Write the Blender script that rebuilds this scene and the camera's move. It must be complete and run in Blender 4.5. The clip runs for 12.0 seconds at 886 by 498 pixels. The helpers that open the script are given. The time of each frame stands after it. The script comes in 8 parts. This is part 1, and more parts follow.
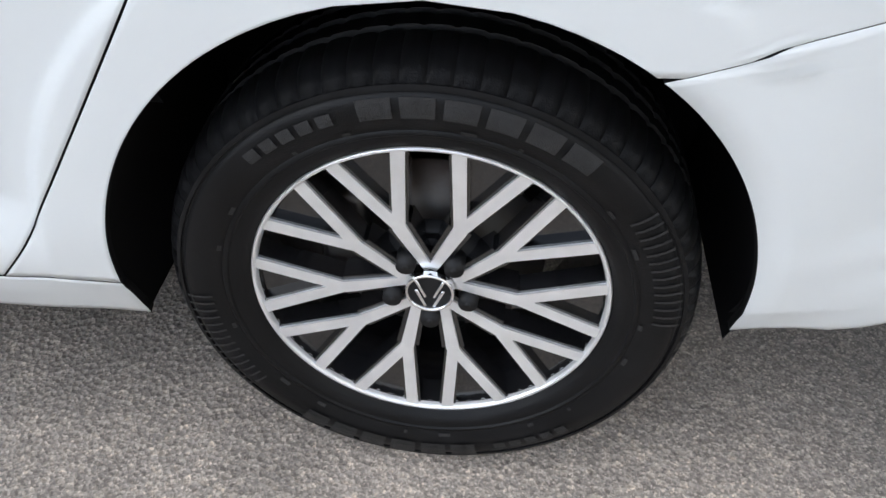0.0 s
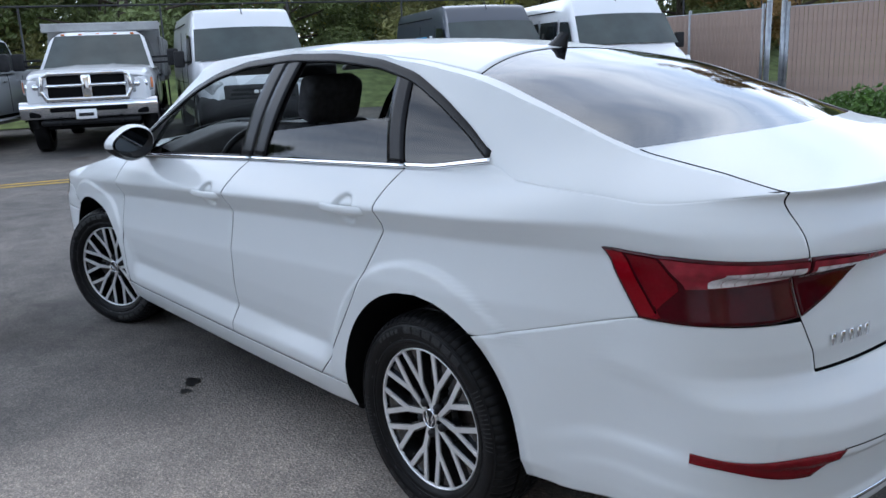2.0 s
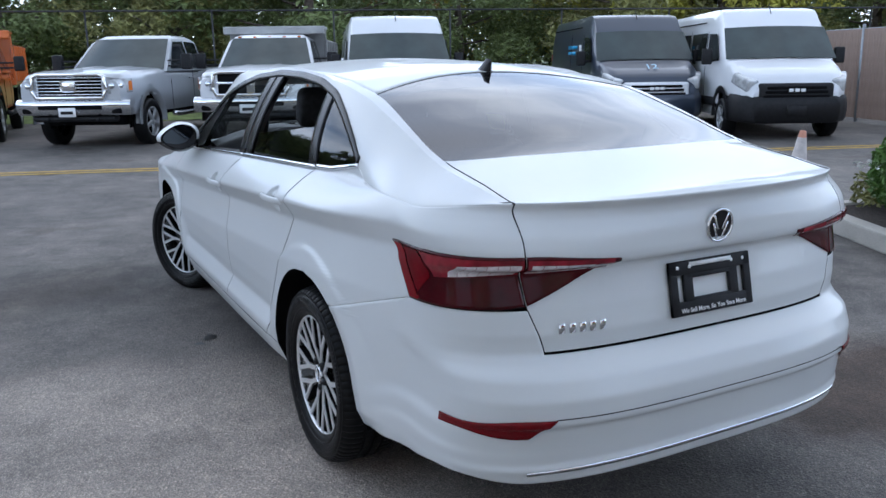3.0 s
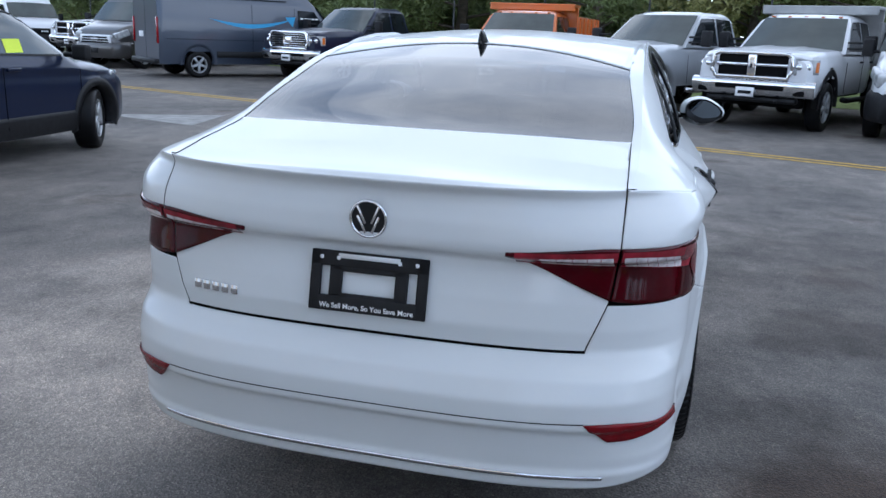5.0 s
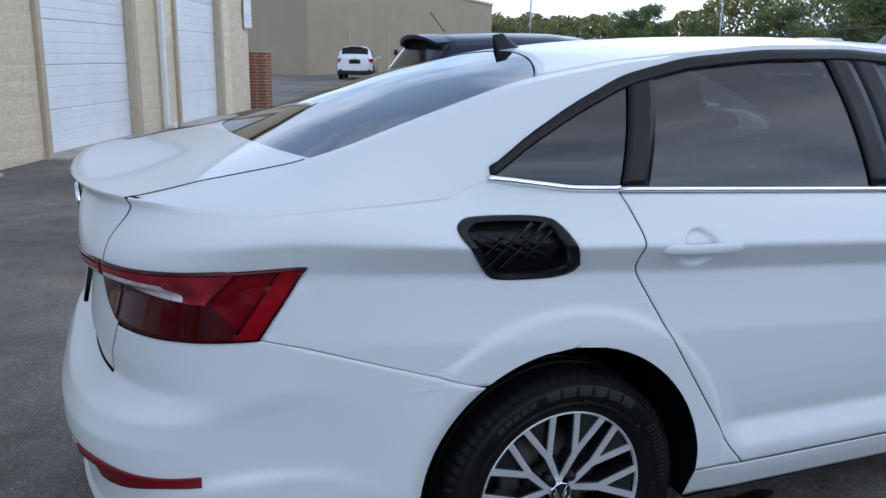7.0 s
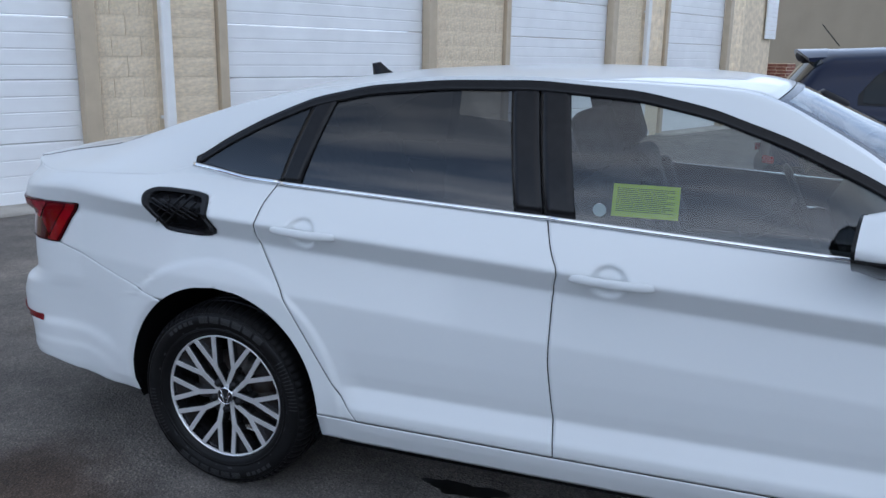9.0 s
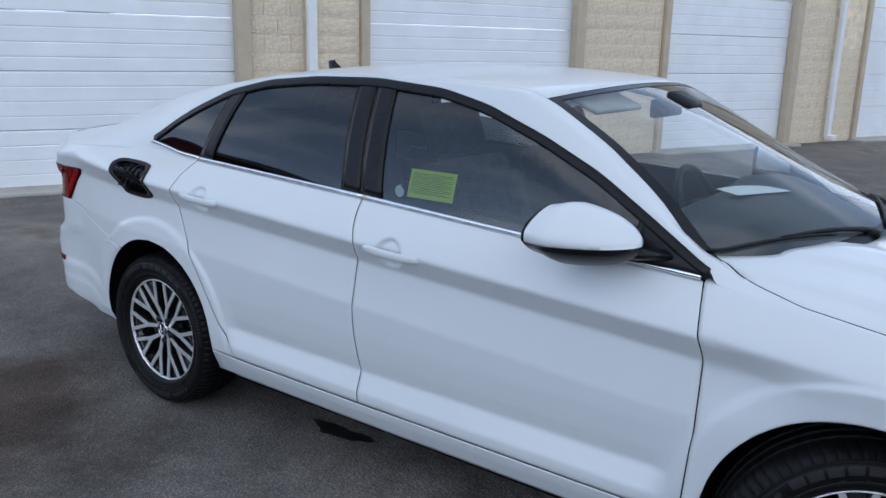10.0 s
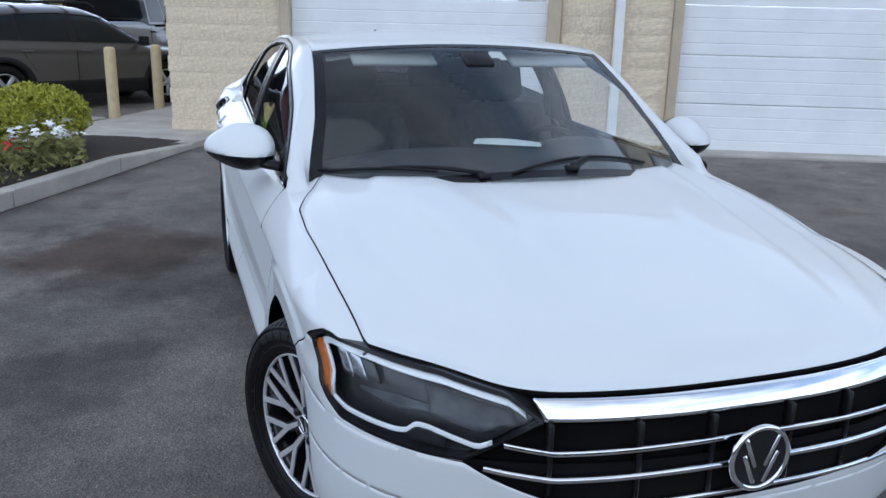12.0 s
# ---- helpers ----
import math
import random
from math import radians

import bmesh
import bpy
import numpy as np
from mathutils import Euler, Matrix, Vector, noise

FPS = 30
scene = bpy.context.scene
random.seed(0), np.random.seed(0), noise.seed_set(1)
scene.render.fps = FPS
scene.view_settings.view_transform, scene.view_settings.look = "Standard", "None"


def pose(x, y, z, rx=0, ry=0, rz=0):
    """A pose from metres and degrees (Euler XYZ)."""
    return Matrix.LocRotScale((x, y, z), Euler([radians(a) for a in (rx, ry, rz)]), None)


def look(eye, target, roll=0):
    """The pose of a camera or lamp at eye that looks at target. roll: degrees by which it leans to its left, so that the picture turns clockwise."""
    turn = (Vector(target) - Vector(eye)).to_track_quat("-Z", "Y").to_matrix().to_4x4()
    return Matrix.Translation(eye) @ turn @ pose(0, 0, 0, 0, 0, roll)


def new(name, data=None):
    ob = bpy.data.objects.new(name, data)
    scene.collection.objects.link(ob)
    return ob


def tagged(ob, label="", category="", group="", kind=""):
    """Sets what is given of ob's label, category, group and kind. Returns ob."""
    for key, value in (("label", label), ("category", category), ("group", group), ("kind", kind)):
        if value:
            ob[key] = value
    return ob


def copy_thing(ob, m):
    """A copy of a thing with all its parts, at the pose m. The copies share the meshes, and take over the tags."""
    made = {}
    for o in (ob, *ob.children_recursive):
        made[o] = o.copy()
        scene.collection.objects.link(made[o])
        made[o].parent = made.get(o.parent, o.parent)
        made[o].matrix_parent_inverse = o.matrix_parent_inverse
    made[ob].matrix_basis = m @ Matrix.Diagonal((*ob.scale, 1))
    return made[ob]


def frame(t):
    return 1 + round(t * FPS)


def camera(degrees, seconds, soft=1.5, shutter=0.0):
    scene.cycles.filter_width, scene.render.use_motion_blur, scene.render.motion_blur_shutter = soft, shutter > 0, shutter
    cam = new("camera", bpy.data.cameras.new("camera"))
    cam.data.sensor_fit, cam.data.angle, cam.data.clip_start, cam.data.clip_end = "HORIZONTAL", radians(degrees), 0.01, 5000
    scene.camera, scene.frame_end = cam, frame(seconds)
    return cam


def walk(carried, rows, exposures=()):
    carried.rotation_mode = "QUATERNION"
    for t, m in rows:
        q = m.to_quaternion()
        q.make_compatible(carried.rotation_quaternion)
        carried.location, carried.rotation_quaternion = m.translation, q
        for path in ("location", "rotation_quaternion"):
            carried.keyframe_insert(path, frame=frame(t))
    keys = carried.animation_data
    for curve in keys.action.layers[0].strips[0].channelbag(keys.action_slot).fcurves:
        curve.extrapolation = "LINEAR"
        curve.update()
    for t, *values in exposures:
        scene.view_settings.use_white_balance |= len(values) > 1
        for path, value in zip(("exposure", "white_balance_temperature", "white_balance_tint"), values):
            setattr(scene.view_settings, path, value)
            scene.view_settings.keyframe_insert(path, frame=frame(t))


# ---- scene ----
cam = camera(57.1, 12.0)
# the camera brightens its first, close view and cools the rest
EXPOSURE = [(0, 1.76, 6550, 10), (0.5, 1.56, 6650, 10), (1.0, 1.20, 6080, 10), (1.5, 0.94, 5880, 10), (2.5, 0.86, 5720, 10), (5.0, 0.88, 5600, 10), (6.0, 0.75, 5520, 10), (7.0, 0.51, 5580, 10), (9.5, 0.51, 5640, 10), (12.0, 0.65, 5680, 10)]
PATH = [
    (0, (0.085, -1.554, 1.027), (-0.06, -0.065, -0.3), 0.5),
    (0.5, (0.384, -1.866, 1.182), (-0.184, -0.336, 0.026), -1.4),
    (1, (0.748, -2.17, 1.285), (-0.254, -0.658, 0.443), -1.1),
    (1.5, (1.235, -2.327, 1.365), (-0.084, -0.944, 0.774), -2.5),
    (2, (1.746, -2.279, 1.391), (0.277, -1.006, 0.92), -2.3),
    (2.5, (2.268, -2.063, 1.402), (0.672, -0.941, 0.965), -1.4),
    (3, (2.694, -1.754, 1.436), (0.974, -0.839, 0.985), -0.8),
    (3.67, (3.132, -1.153, 1.456), (1.274, -0.579, 0.988), 0.5),
    (4.33, (3.201, -0.249, 1.453), (1.269, -0.158, 0.947), 1.8),
    (5, (2.931, 0.656, 1.425), (1.056, 0.19, 0.911), 2.2),
    (5.5, (2.608, 1.26, 1.394), (0.88, 0.382, 0.899), 2.0),
    (6, (2.118, 1.7, 1.354), (0.629, 0.451, 0.881), 1.6),
    (6.5, (1.599, 2.099, 1.36), (0.439, 0.538, 0.897), 1.5),
    (7, (0.942, 2.429, 1.372), (0.231, 0.617, 0.909), 0.8),
    (7.67, (0.16, 2.80, 1.395), (-0.04, 0.857, 0.937), 0.8),
    (8.33, (-0.70, 3.045, 1.437), (-0.43, 1.110, 0.980), 0.9),
    (9, (-1.577, 3.043, 1.475), (-0.918, 1.211, 1.010), 0.95),
    (9.5, (-2.227, 2.928, 1.501), (-1.318, 1.211, 1.025), 0.95),
    (10, (-2.878, 2.786, 1.516), (-1.735, 1.219, 1.032), 1.3),
    (10.5, (-3.441, 2.454, 1.515), (-2.073, 1.082, 1.016), 1.34),
    (11, (-4.007, 2.115, 1.512), (-2.444, 0.981, 0.999), 1.45),
    (11.5, (-4.44, 1.647, 1.495), (-2.723, 0.767, 0.967), 1.48),
    (12, (-4.894, 1.152, 1.489), (-3.07, 0.533, 0.953), 1.42),
]
walk(cam, [(t, look(eye, target, roll)) for t, eye, target, roll in PATH], EXPOSURE)

# ---- daylight: bright broken overcast ----
SUN_EL, SUN_AZ = 52.0, 305.0
world = bpy.data.worlds.new("sky")
scene.world = world
world.use_nodes = True
wn, wl = world.node_tree.nodes, world.node_tree.links
wn.clear()
w_out = wn.new("ShaderNodeOutputWorld")
w_bg = wn.new("ShaderNodeBackground")
w_sky = wn.new("ShaderNodeTexSky")
w_sky.sky_type = "NISHITA"
w_sky.sun_disc = False
w_sky.sun_elevation, w_sky.sun_rotation = radians(SUN_EL), radians(SUN_AZ)
w_sky.air_density, w_sky.dust_density = 1.0, 2.0
w_co = wn.new("ShaderNodeTexCoord")
w_map = wn.new("ShaderNodeMapping")
w_map.inputs["Scale"].default_value = (1.0, 1.0, 2.6)
w_noise = wn.new("ShaderNodeTexNoise")
w_noise.inputs["Scale"].default_value, w_noise.inputs["Detail"].default_value = 2.3, 7.0
w_noise.inputs["Roughness"].default_value = 0.55
w_ramp = wn.new("ShaderNodeValToRGB")
w_ramp.color_ramp.elements[0].position, w_ramp.color_ramp.elements[1].position = 0.40, 0.64
w_ramp.color_ramp.elements[0].color = (2.9, 3.7, 5.0, 1)
w_ramp.color_ramp.elements[1].color = (9.3, 9.5, 9.8, 1)
w_mix = wn.new("ShaderNodeMixRGB")
w_mix.inputs[0].default_value = 0.82
wl.new(w_co.outputs["Generated"], w_map.inputs["Vector"])
wl.new(w_map.outputs["Vector"], w_noise.inputs["Vector"])
wl.new(w_noise.outputs["Fac"], w_ramp.inputs["Fac"])
wl.new(w_sky.outputs["Color"], w_mix.inputs[1])
wl.new(w_ramp.outputs["Color"], w_mix.inputs[2])
# bright horizon and dim zenith multiplied into the sky to light car sides
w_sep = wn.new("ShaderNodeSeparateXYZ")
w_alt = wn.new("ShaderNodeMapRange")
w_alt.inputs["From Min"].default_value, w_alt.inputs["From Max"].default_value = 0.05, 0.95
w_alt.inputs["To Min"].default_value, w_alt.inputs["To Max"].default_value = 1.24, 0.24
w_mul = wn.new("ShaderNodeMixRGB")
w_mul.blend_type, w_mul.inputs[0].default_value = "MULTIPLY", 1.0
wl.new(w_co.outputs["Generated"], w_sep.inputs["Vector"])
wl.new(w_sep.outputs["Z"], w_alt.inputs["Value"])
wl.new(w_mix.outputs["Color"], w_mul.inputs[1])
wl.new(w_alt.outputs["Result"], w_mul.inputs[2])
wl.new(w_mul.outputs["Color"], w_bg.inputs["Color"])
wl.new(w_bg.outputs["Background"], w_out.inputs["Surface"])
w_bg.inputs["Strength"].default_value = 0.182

sun = new("sun", bpy.data.lights.new("sun", "SUN"))
sun.data.energy, sun.data.angle, sun.data.color = 0.35, radians(100), (1.0, 0.97, 0.92)
_a, _e = radians(SUN_AZ), radians(SUN_EL)
sun.matrix_world = look((0, 0, 20), (-20 * math.sin(_a) * math.cos(_e), -20 * math.cos(_a) * math.cos(_e), 20 - 20 * math.sin(_e)))

# ---- materials ----
def material(name, color, rough=0.5, metal=0.0, coat=0.0, vary=0.0, vary_scale=8.0, bump=0.0, bump_scale=200.0, bump_deep=0.01, spec=0.5, second=None, detail=6.0, fine=0.0, fine_scale=60.0, coat_rough=0.03):
    """Principled material with two scales of colour variation and a fine relief, in metres."""
    m = bpy.data.materials.new(name)
    m.use_nodes = True
    n, l = m.node_tree.nodes, m.node_tree.links
    b = n["Principled BSDF"]
    b.inputs["Base Color"].default_value = (*color, 1)
    b.inputs["Roughness"].default_value = rough
    b.inputs["Metallic"].default_value = metal
    b.inputs["Coat Weight"].default_value = coat
    b.inputs["Coat Roughness"].default_value = coat_rough
    b.inputs["Specular IOR Level"].default_value = spec
    co = n.new("ShaderNodeTexCoord")
    if vary or fine:
        big = n.new("ShaderNodeTexNoise")
        big.inputs["Scale"].default_value, big.inputs["Detail"].default_value = vary_scale, detail
        l.new(co.outputs["Object"], big.inputs["Vector"])
        ramp = n.new("ShaderNodeValToRGB")
        ramp.color_ramp.elements[0].position, ramp.color_ramp.elements[1].position = 0.3, 0.7
        lo = second or tuple(max(0.0, c * (1 - vary)) for c in color)
        hi = color if second else tuple(min(1.0, c * (1 + vary)) for c in color)
        ramp.color_ramp.elements[0].color, ramp.color_ramp.elements[1].color = (*lo, 1), (*hi, 1)
        l.new(big.outputs["Fac"], ramp.inputs["Fac"])
        out = ramp.outputs["Color"]
        if fine:
            small = n.new("ShaderNodeTexNoise")
            small.inputs["Scale"].default_value, small.inputs["Detail"].default_value = fine_scale, 3.0
            l.new(co.outputs["Object"], small.inputs["Vector"])
            mul = n.new("ShaderNodeMixRGB")
            mul.blend_type = "OVERLAY"
            mul.inputs[0].default_value = fine
            l.new(out, mul.inputs[1])
            l.new(small.outputs["Fac"], mul.inputs[2])
            out = mul.outputs["Color"]
        l.new(out, b.inputs["Base Color"])
    if bump:
        t = n.new("ShaderNodeTexNoise")
        t.inputs["Scale"].default_value, t.inputs["Detail"].default_value = bump_scale, 4.0
        l.new(co.outputs["Object"], t.inputs["Vector"])
        bp = n.new("ShaderNodeBump")
        bp.inputs["Strength"].default_value, bp.inputs["Distance"].default_value = bump, bump_deep
        l.new(t.outputs["Fac"], bp.inputs["Height"])
        l.new(bp.outputs["Normal"], b.inputs["Normal"])
    return m


def glass_material(name, tint, rough=0.0, ior=1.45):
    """Thin tinted pane: clear transmission by the tint, with a mirror-like gloss by Fresnel."""
    m = bpy.data.materials.new(name)
    m.use_nodes = True
    n, l = m.node_tree.nodes, m.node_tree.links
    n.clear()
    out = n.new("ShaderNodeOutputMaterial")
    tr = n.new("ShaderNodeBsdfTransparent")
    tr.inputs["Color"].default_value = (*tint, 1)
    gl = n.new("ShaderNodeBsdfGlossy")
    gl.inputs["Roughness"].default_value = rough
    # gloss grows with the fifth power towards grazing view, alike from both sides
    f0 = ((ior - 1) / (ior + 1)) ** 2
    lw = n.new("ShaderNodeLayerWeight")
    lw.inputs["Blend"].default_value = 0.5
    pw = n.new("ShaderNodeMath")
    pw.operation = "POWER"
    pw.inputs[1].default_value = 5.0
    fr = n.new("ShaderNodeMath")
    fr.operation = "MULTIPLY_ADD"
    fr.inputs[1].default_value, fr.inputs[2].default_value = 1 - f0, f0
    l.new(lw.outputs["Facing"], pw.inputs[0])
    l.new(pw.outputs["Value"], fr.inputs[0])
    mx = n.new("ShaderNodeMixShader")
    l.new(fr.outputs["Value"], mx.inputs["Fac"])
    l.new(tr.outputs["BSDF"], mx.inputs[1])
    l.new(gl.outputs["BSDF"], mx.inputs[2])
    l.new(mx.outputs["Shader"], out.inputs["Surface"])
    return m


PAINT = material("white_car_paint", (0.68, 0.70, 0.70), rough=0.35, coat=0.5, spec=0.15, vary=0.012, vary_scale=1.5)
BLACK = material("gloss_black_trim", (0.009, 0.009, 0.010), rough=0.26, coat=0.0, spec=0.22, vary=0.2, vary_scale=30)
SATIN = material("satin_black_trim", (0.012, 0.012, 0.013), rough=0.52, spec=0.25, vary=0.25, vary_scale=20, bump=0.05, bump_scale=400)
PLASTIC = material("dark_grained_plastic", (0.03, 0.03, 0.032), rough=0.55, vary=0.25, vary_scale=15, bump=0.15, bump_scale=600)
SHELL = material("black_underbody", (0.004, 0.004, 0.0045), rough=0.95, vary=0.3, spec=0.15)
CHROME = material("chrome", (0.82, 0.83, 0.85), rough=0.07, metal=1.0, vary=0.03, vary_scale=40)
MACHINED = material("machined_aluminium", (0.84, 0.845, 0.85), rough=0.30, metal=0.6, vary=0.06, vary_scale=25, bump=0.02, bump_scale=900)
RUBBER = material("tyre_rubber", (0.006, 0.006, 0.0065), rough=0.42, spec=0.18, vary=0.35, vary_scale=12, bump=0.12, bump_scale=500)
WHEELBLACK = material("gloss_black_wheel_paint", (0.01, 0.01, 0.011), rough=0.15, coat=0.8, vary=0.25, vary_scale=20)
BRAKE = material("brake_iron", (0.10, 0.098, 0.095), rough=0.45, metal=0.6, vary=0.4, vary_scale=20, second=(0.06, 0.04, 0.03))
FABRIC = material("dark_grey_seat_cloth", (0.05, 0.051, 0.054), rough=0.9, vary=0.3, vary_scale=40, bump=0.4, bump_scale=900)
HEADLINER = material("light_grey_headliner", (0.42, 0.42, 0.41), rough=0.95, vary=0.08, vary_scale=6, bump=0.2, bump_scale=700)
REDLENS = material("red_tail_lens", (0.21, 0.0015, 0.006), rough=0.08, coat=0.12, spec=0.3, vary=0.25, vary_scale=9)
DARKRED = material("smoked_red_lens", (0.048, 0.0007, 0.0035), rough=0.09, coat=0.06, spec=0.25, vary=0.35, vary_scale=12)
REFLECTOR = material("red_reflector", (0.17, 0.002, 0.006), rough=0.22, spec=0.3, vary=0.2, vary_scale=30, bump=0.3, bump_scale=300)
MIDRED = material("deep_red_lens", (0.13, 0.001, 0.005), rough=0.08, coat=0.06, spec=0.25, vary=0.25, vary_scale=14)
CLEARLENS = material("frosted_clear_lens", (0.66, 0.60, 0.60), rough=0.15, coat=1.0, vary=0.3, vary_scale=45)
AMBER = material("amber_reflector", (0.62, 0.16, 0.02), rough=0.12, coat=1.0, vary=0.2, vary_scale=60)
GLASS_CLEAR = glass_material("clear_window_glass", (0.80, 0.85, 0.84), ior=1.85)
GLASS_SIDE = glass_material("green_tinted_side_glass", (0.50, 0.56, 0.56), ior=1.8)
GLASS_TINT = glass_material("tinted_window_glass", (0.10, 0.11, 0.12), ior=1.75)
GLASS_REAR = glass_material("tinted_rear_glass", (0.07, 0.075, 0.085), ior=2.25)
GLASS_LAMP = glass_material("clear_lamp_lens", (0.93, 0.95, 0.96), ior=1.28)
YELLOW = material("fluorescent_yellow_paper", (0.72, 0.86, 0.06), rough=0.7, vary=0.03, vary_scale=30)
PAPER = material("white_paper", (0.82, 0.85, 0.84), rough=0.7, vary=0.04, vary_scale=20)
WHITELET = material("white_lettering", (0.82, 0.82, 0.82), rough=0.5)
DARKLET = material("dark_print", (0.06, 0.07, 0.02), rough=0.8)

# ---- mesh kit ----
def part(name, bm, mat, parent=None, label="", smooth=True):
    """Link a bmesh as one mesh object under a thing or under a part."""
    me = bpy.data.meshes.new(name)
    if smooth:
        for f in bm.faces:
            f.smooth = True
    bm.to_mesh(me)
    bm.free()
    for m in mat if isinstance(mat, (list, tuple)) else (mat,):
        me.materials.append(m)
    ob = new(name, me)
    ob.parent = parent
    if label:
        tagged(ob, label)
    return ob


def thing(name, label, category, group="", kind="", m=None):
    ob = tagged(new(name), label, category, group, kind)
    ob.empty_display_size = 0.2
    if m is not None:
        ob.matrix_basis = m
    return ob


def grid(bm, fn, nu, nv, wrap=False, mat=0):
    """Quads over fn(u, v), u and v from 0 to 1."""
    vs = [[bm.verts.new(fn(i / nu, j / nv)) for j in range(nv + 1)] for i in range(nu if wrap else nu + 1)]
    fs = []
    for i in range(nu):
        a, b = vs[i], vs[(i + 1) % len(vs)]
        for j in range(nv):
            f = bm.faces.new((a[j], b[j], b[j + 1], a[j + 1]))
            f.material_index = mat
            fs.append(f)
    return fs


def box(bm, c, s, m=None, bev=0.0, seg=1, mat=0):
    """A box of centre c and size s, its edges bevelled by bev."""
    t = Matrix.Translation(c) @ Matrix.Diagonal((*s, 1))
    r = bmesh.ops.create_cube(bm, size=1.0, matrix=(m @ t) if m is not None else t)
    vs = r["verts"]
    fs = {f for v in vs for f in v.link_faces}
    for f in fs:
        f.material_index = mat
    if bev:
        es = list({e for v in vs for e in v.link_edges})
        bmesh.ops.bevel(bm, geom=es, offset=bev, segments=seg, affect="EDGES", profile=0.6, material=-1)
    return vs


def cyl(bm, a, b, r1, r2=None, seg=16, caps=True):
    a, b = Vector(a), Vector(b)
    q = (b - a).to_track_quat("Z", "Y").to_matrix().to_4x4()
    bmesh.ops.create_cone(bm, cap_ends=caps, segments=seg, radius1=r1, radius2=r1 if r2 is None else r2, depth=(b - a).length, matrix=Matrix.Translation((a + b) / 2) @ q)


def lathe(bm, prof, seg=64, axis="y", mat=0):
    """Turn a profile of (radius, offset along the axis) round the axis."""
    n = len(prof)
    rings = []
    for i in range(seg):
        c, s = math.cos(2 * math.pi * i / seg), math.sin(2 * math.pi * i / seg)
        rings.append([bm.verts.new((r * c, o, r * s) if axis == "y" else (r * c, r * s, o)) for r, o in prof])
    for i in range(seg):
        a, b = rings[i], rings[(i + 1) % seg]
        for j in range(n - 1):
            bm.faces.new((a[j], b[j], b[j + 1], a[j + 1])).material_index = mat


def prism(bm, pts, h, m=None, mat=0):
    """Extrude a flat outline of (x, y) by h along z."""
    m = m or Matrix.Identity(4)
    lo = [bm.verts.new(m @ Vector((x, y, 0))) for x, y in pts]
    hi = [bm.verts.new(m @ Vector((x, y, h))) for x, y in pts]
    n = len(pts)
    fs = [bm.faces.new(hi), bm.faces.new(lo[::-1])]
    for i in range(n):
        fs.append(bm.faces.new((lo[i], lo[(i + 1) % n], hi[(i + 1) % n], hi[i])))
    for f in fs:
        f.material_index = mat
    return fs


def tube(bm, pts, r, seg=8):
    """A round bar along a line of points."""
    pts = [Vector(p) for p in pts]
    rings = []
    for i, p in enumerate(pts):
        t = (pts[min(i + 1, len(pts) - 1)] - pts[max(i - 1, 0)]).normalized()
        q = t.to_track_quat("Z", "Y").to_matrix()
        rr = r(i / (len(pts) - 1)) if callable(r) else r
        rings.append([bm.verts.new(p + q @ Vector((rr * math.cos(2 * math.pi * k / seg), rr * math.sin(2 * math.pi * k / seg), 0))) for k in range(seg)])
    for a, b in zip(rings, rings[1:]):
        for k in range(seg):
            bm.faces.new((a[k], a[(k + 1) % seg], b[(k + 1) % seg], b[k]))
    bm.faces.new(rings[0][::-1])
    bm.faces.new(rings[-1])


def text(name, words, size, mat, m, parent=None, depth=0.001, align="CENTER", shear=0.0, width=0.0):
    cu = bpy.data.curves.new(name, "FONT")
    cu.body, cu.size, cu.extrude, cu.align_x, cu.align_y, cu.shear = words, size, depth, align, "CENTER", shear
    cu.offset = width
    tmp = bpy.data.objects.new(name, cu)
    me = bpy.data.meshes.new_from_object(tmp)
    bpy.data.objects.remove(tmp)
    me.materials.clear()
    me.materials.append(mat)
    ob = new(name, me)
    ob.parent = parent
    ob.matrix_basis = m
    return ob


def lerp(a, b, t):
    return a + (b - a) * t


def pl(*pts):
    """A function through points (x, y), straight between them."""
    xs, ys = zip(*sorted(pts))

    def at(x):
        if x <= xs[0]:
            return ys[0]
        for k in range(1, len(xs)):
            if x < xs[k]:
                return ys[k - 1] + (ys[k] - ys[k - 1]) * (x - xs[k - 1]) / (xs[k] - xs[k - 1])
        return ys[-1]

    return at


def softened(fn, r):
    """The same with its corners rounded over about r, from a fine table."""
    lo, step, n = -4.6, 0.002, 4000
    xs = lo + step * np.arange(n)
    tab = sum(np.array([fn(x + d * r) for x in xs]) for d in (-1, -0.6, -0.25, 0.25, 0.6, 1)) / 6
    tab = tab.tolist()

    def at(x):
        t = (x - lo) / step
        i = min(n - 2, max(0, int(t)))
        return tab[i] + (tab[i + 1] - tab[i]) * (t - i)

    return at


def sstep(a, b, x):
    t = min(1.0, max(0.0, (x - a) / (b - a)))
    return t * t * (3 - 2 * t)

import functools

# ---- the white saloon: its outer skin as smooth functions of length and height ----
# x runs to the tail, y to the right flank, z up; the rear axle stands over the origin
WB, HUBZ, ARCH_R, ARCH_Z = 2.686, 0.318, 0.375, 0.343
belt_z = softened(pl((-2.6, 0.93), (-2.25, 0.957), (-1.08, 1.018), (-0.18, 1.053), (0.15, 1.062), (0.55, 1.055), (0.95, 1.035), (1.1, 1.03)), 0.05)
belt_y = softened(pl((-3.4, 0.79), (-3.0, 0.802), (-2.6, 0.815), (-2.25, 0.806), (-1.08, 0.787), (-0.18, 0.753), (0.12, 0.724), (0.3, 0.755), (0.45, 0.785), (0.6, 0.79), (0.8, 0.765), (0.95, 0.735), (1.1, 0.72)), 0.06)
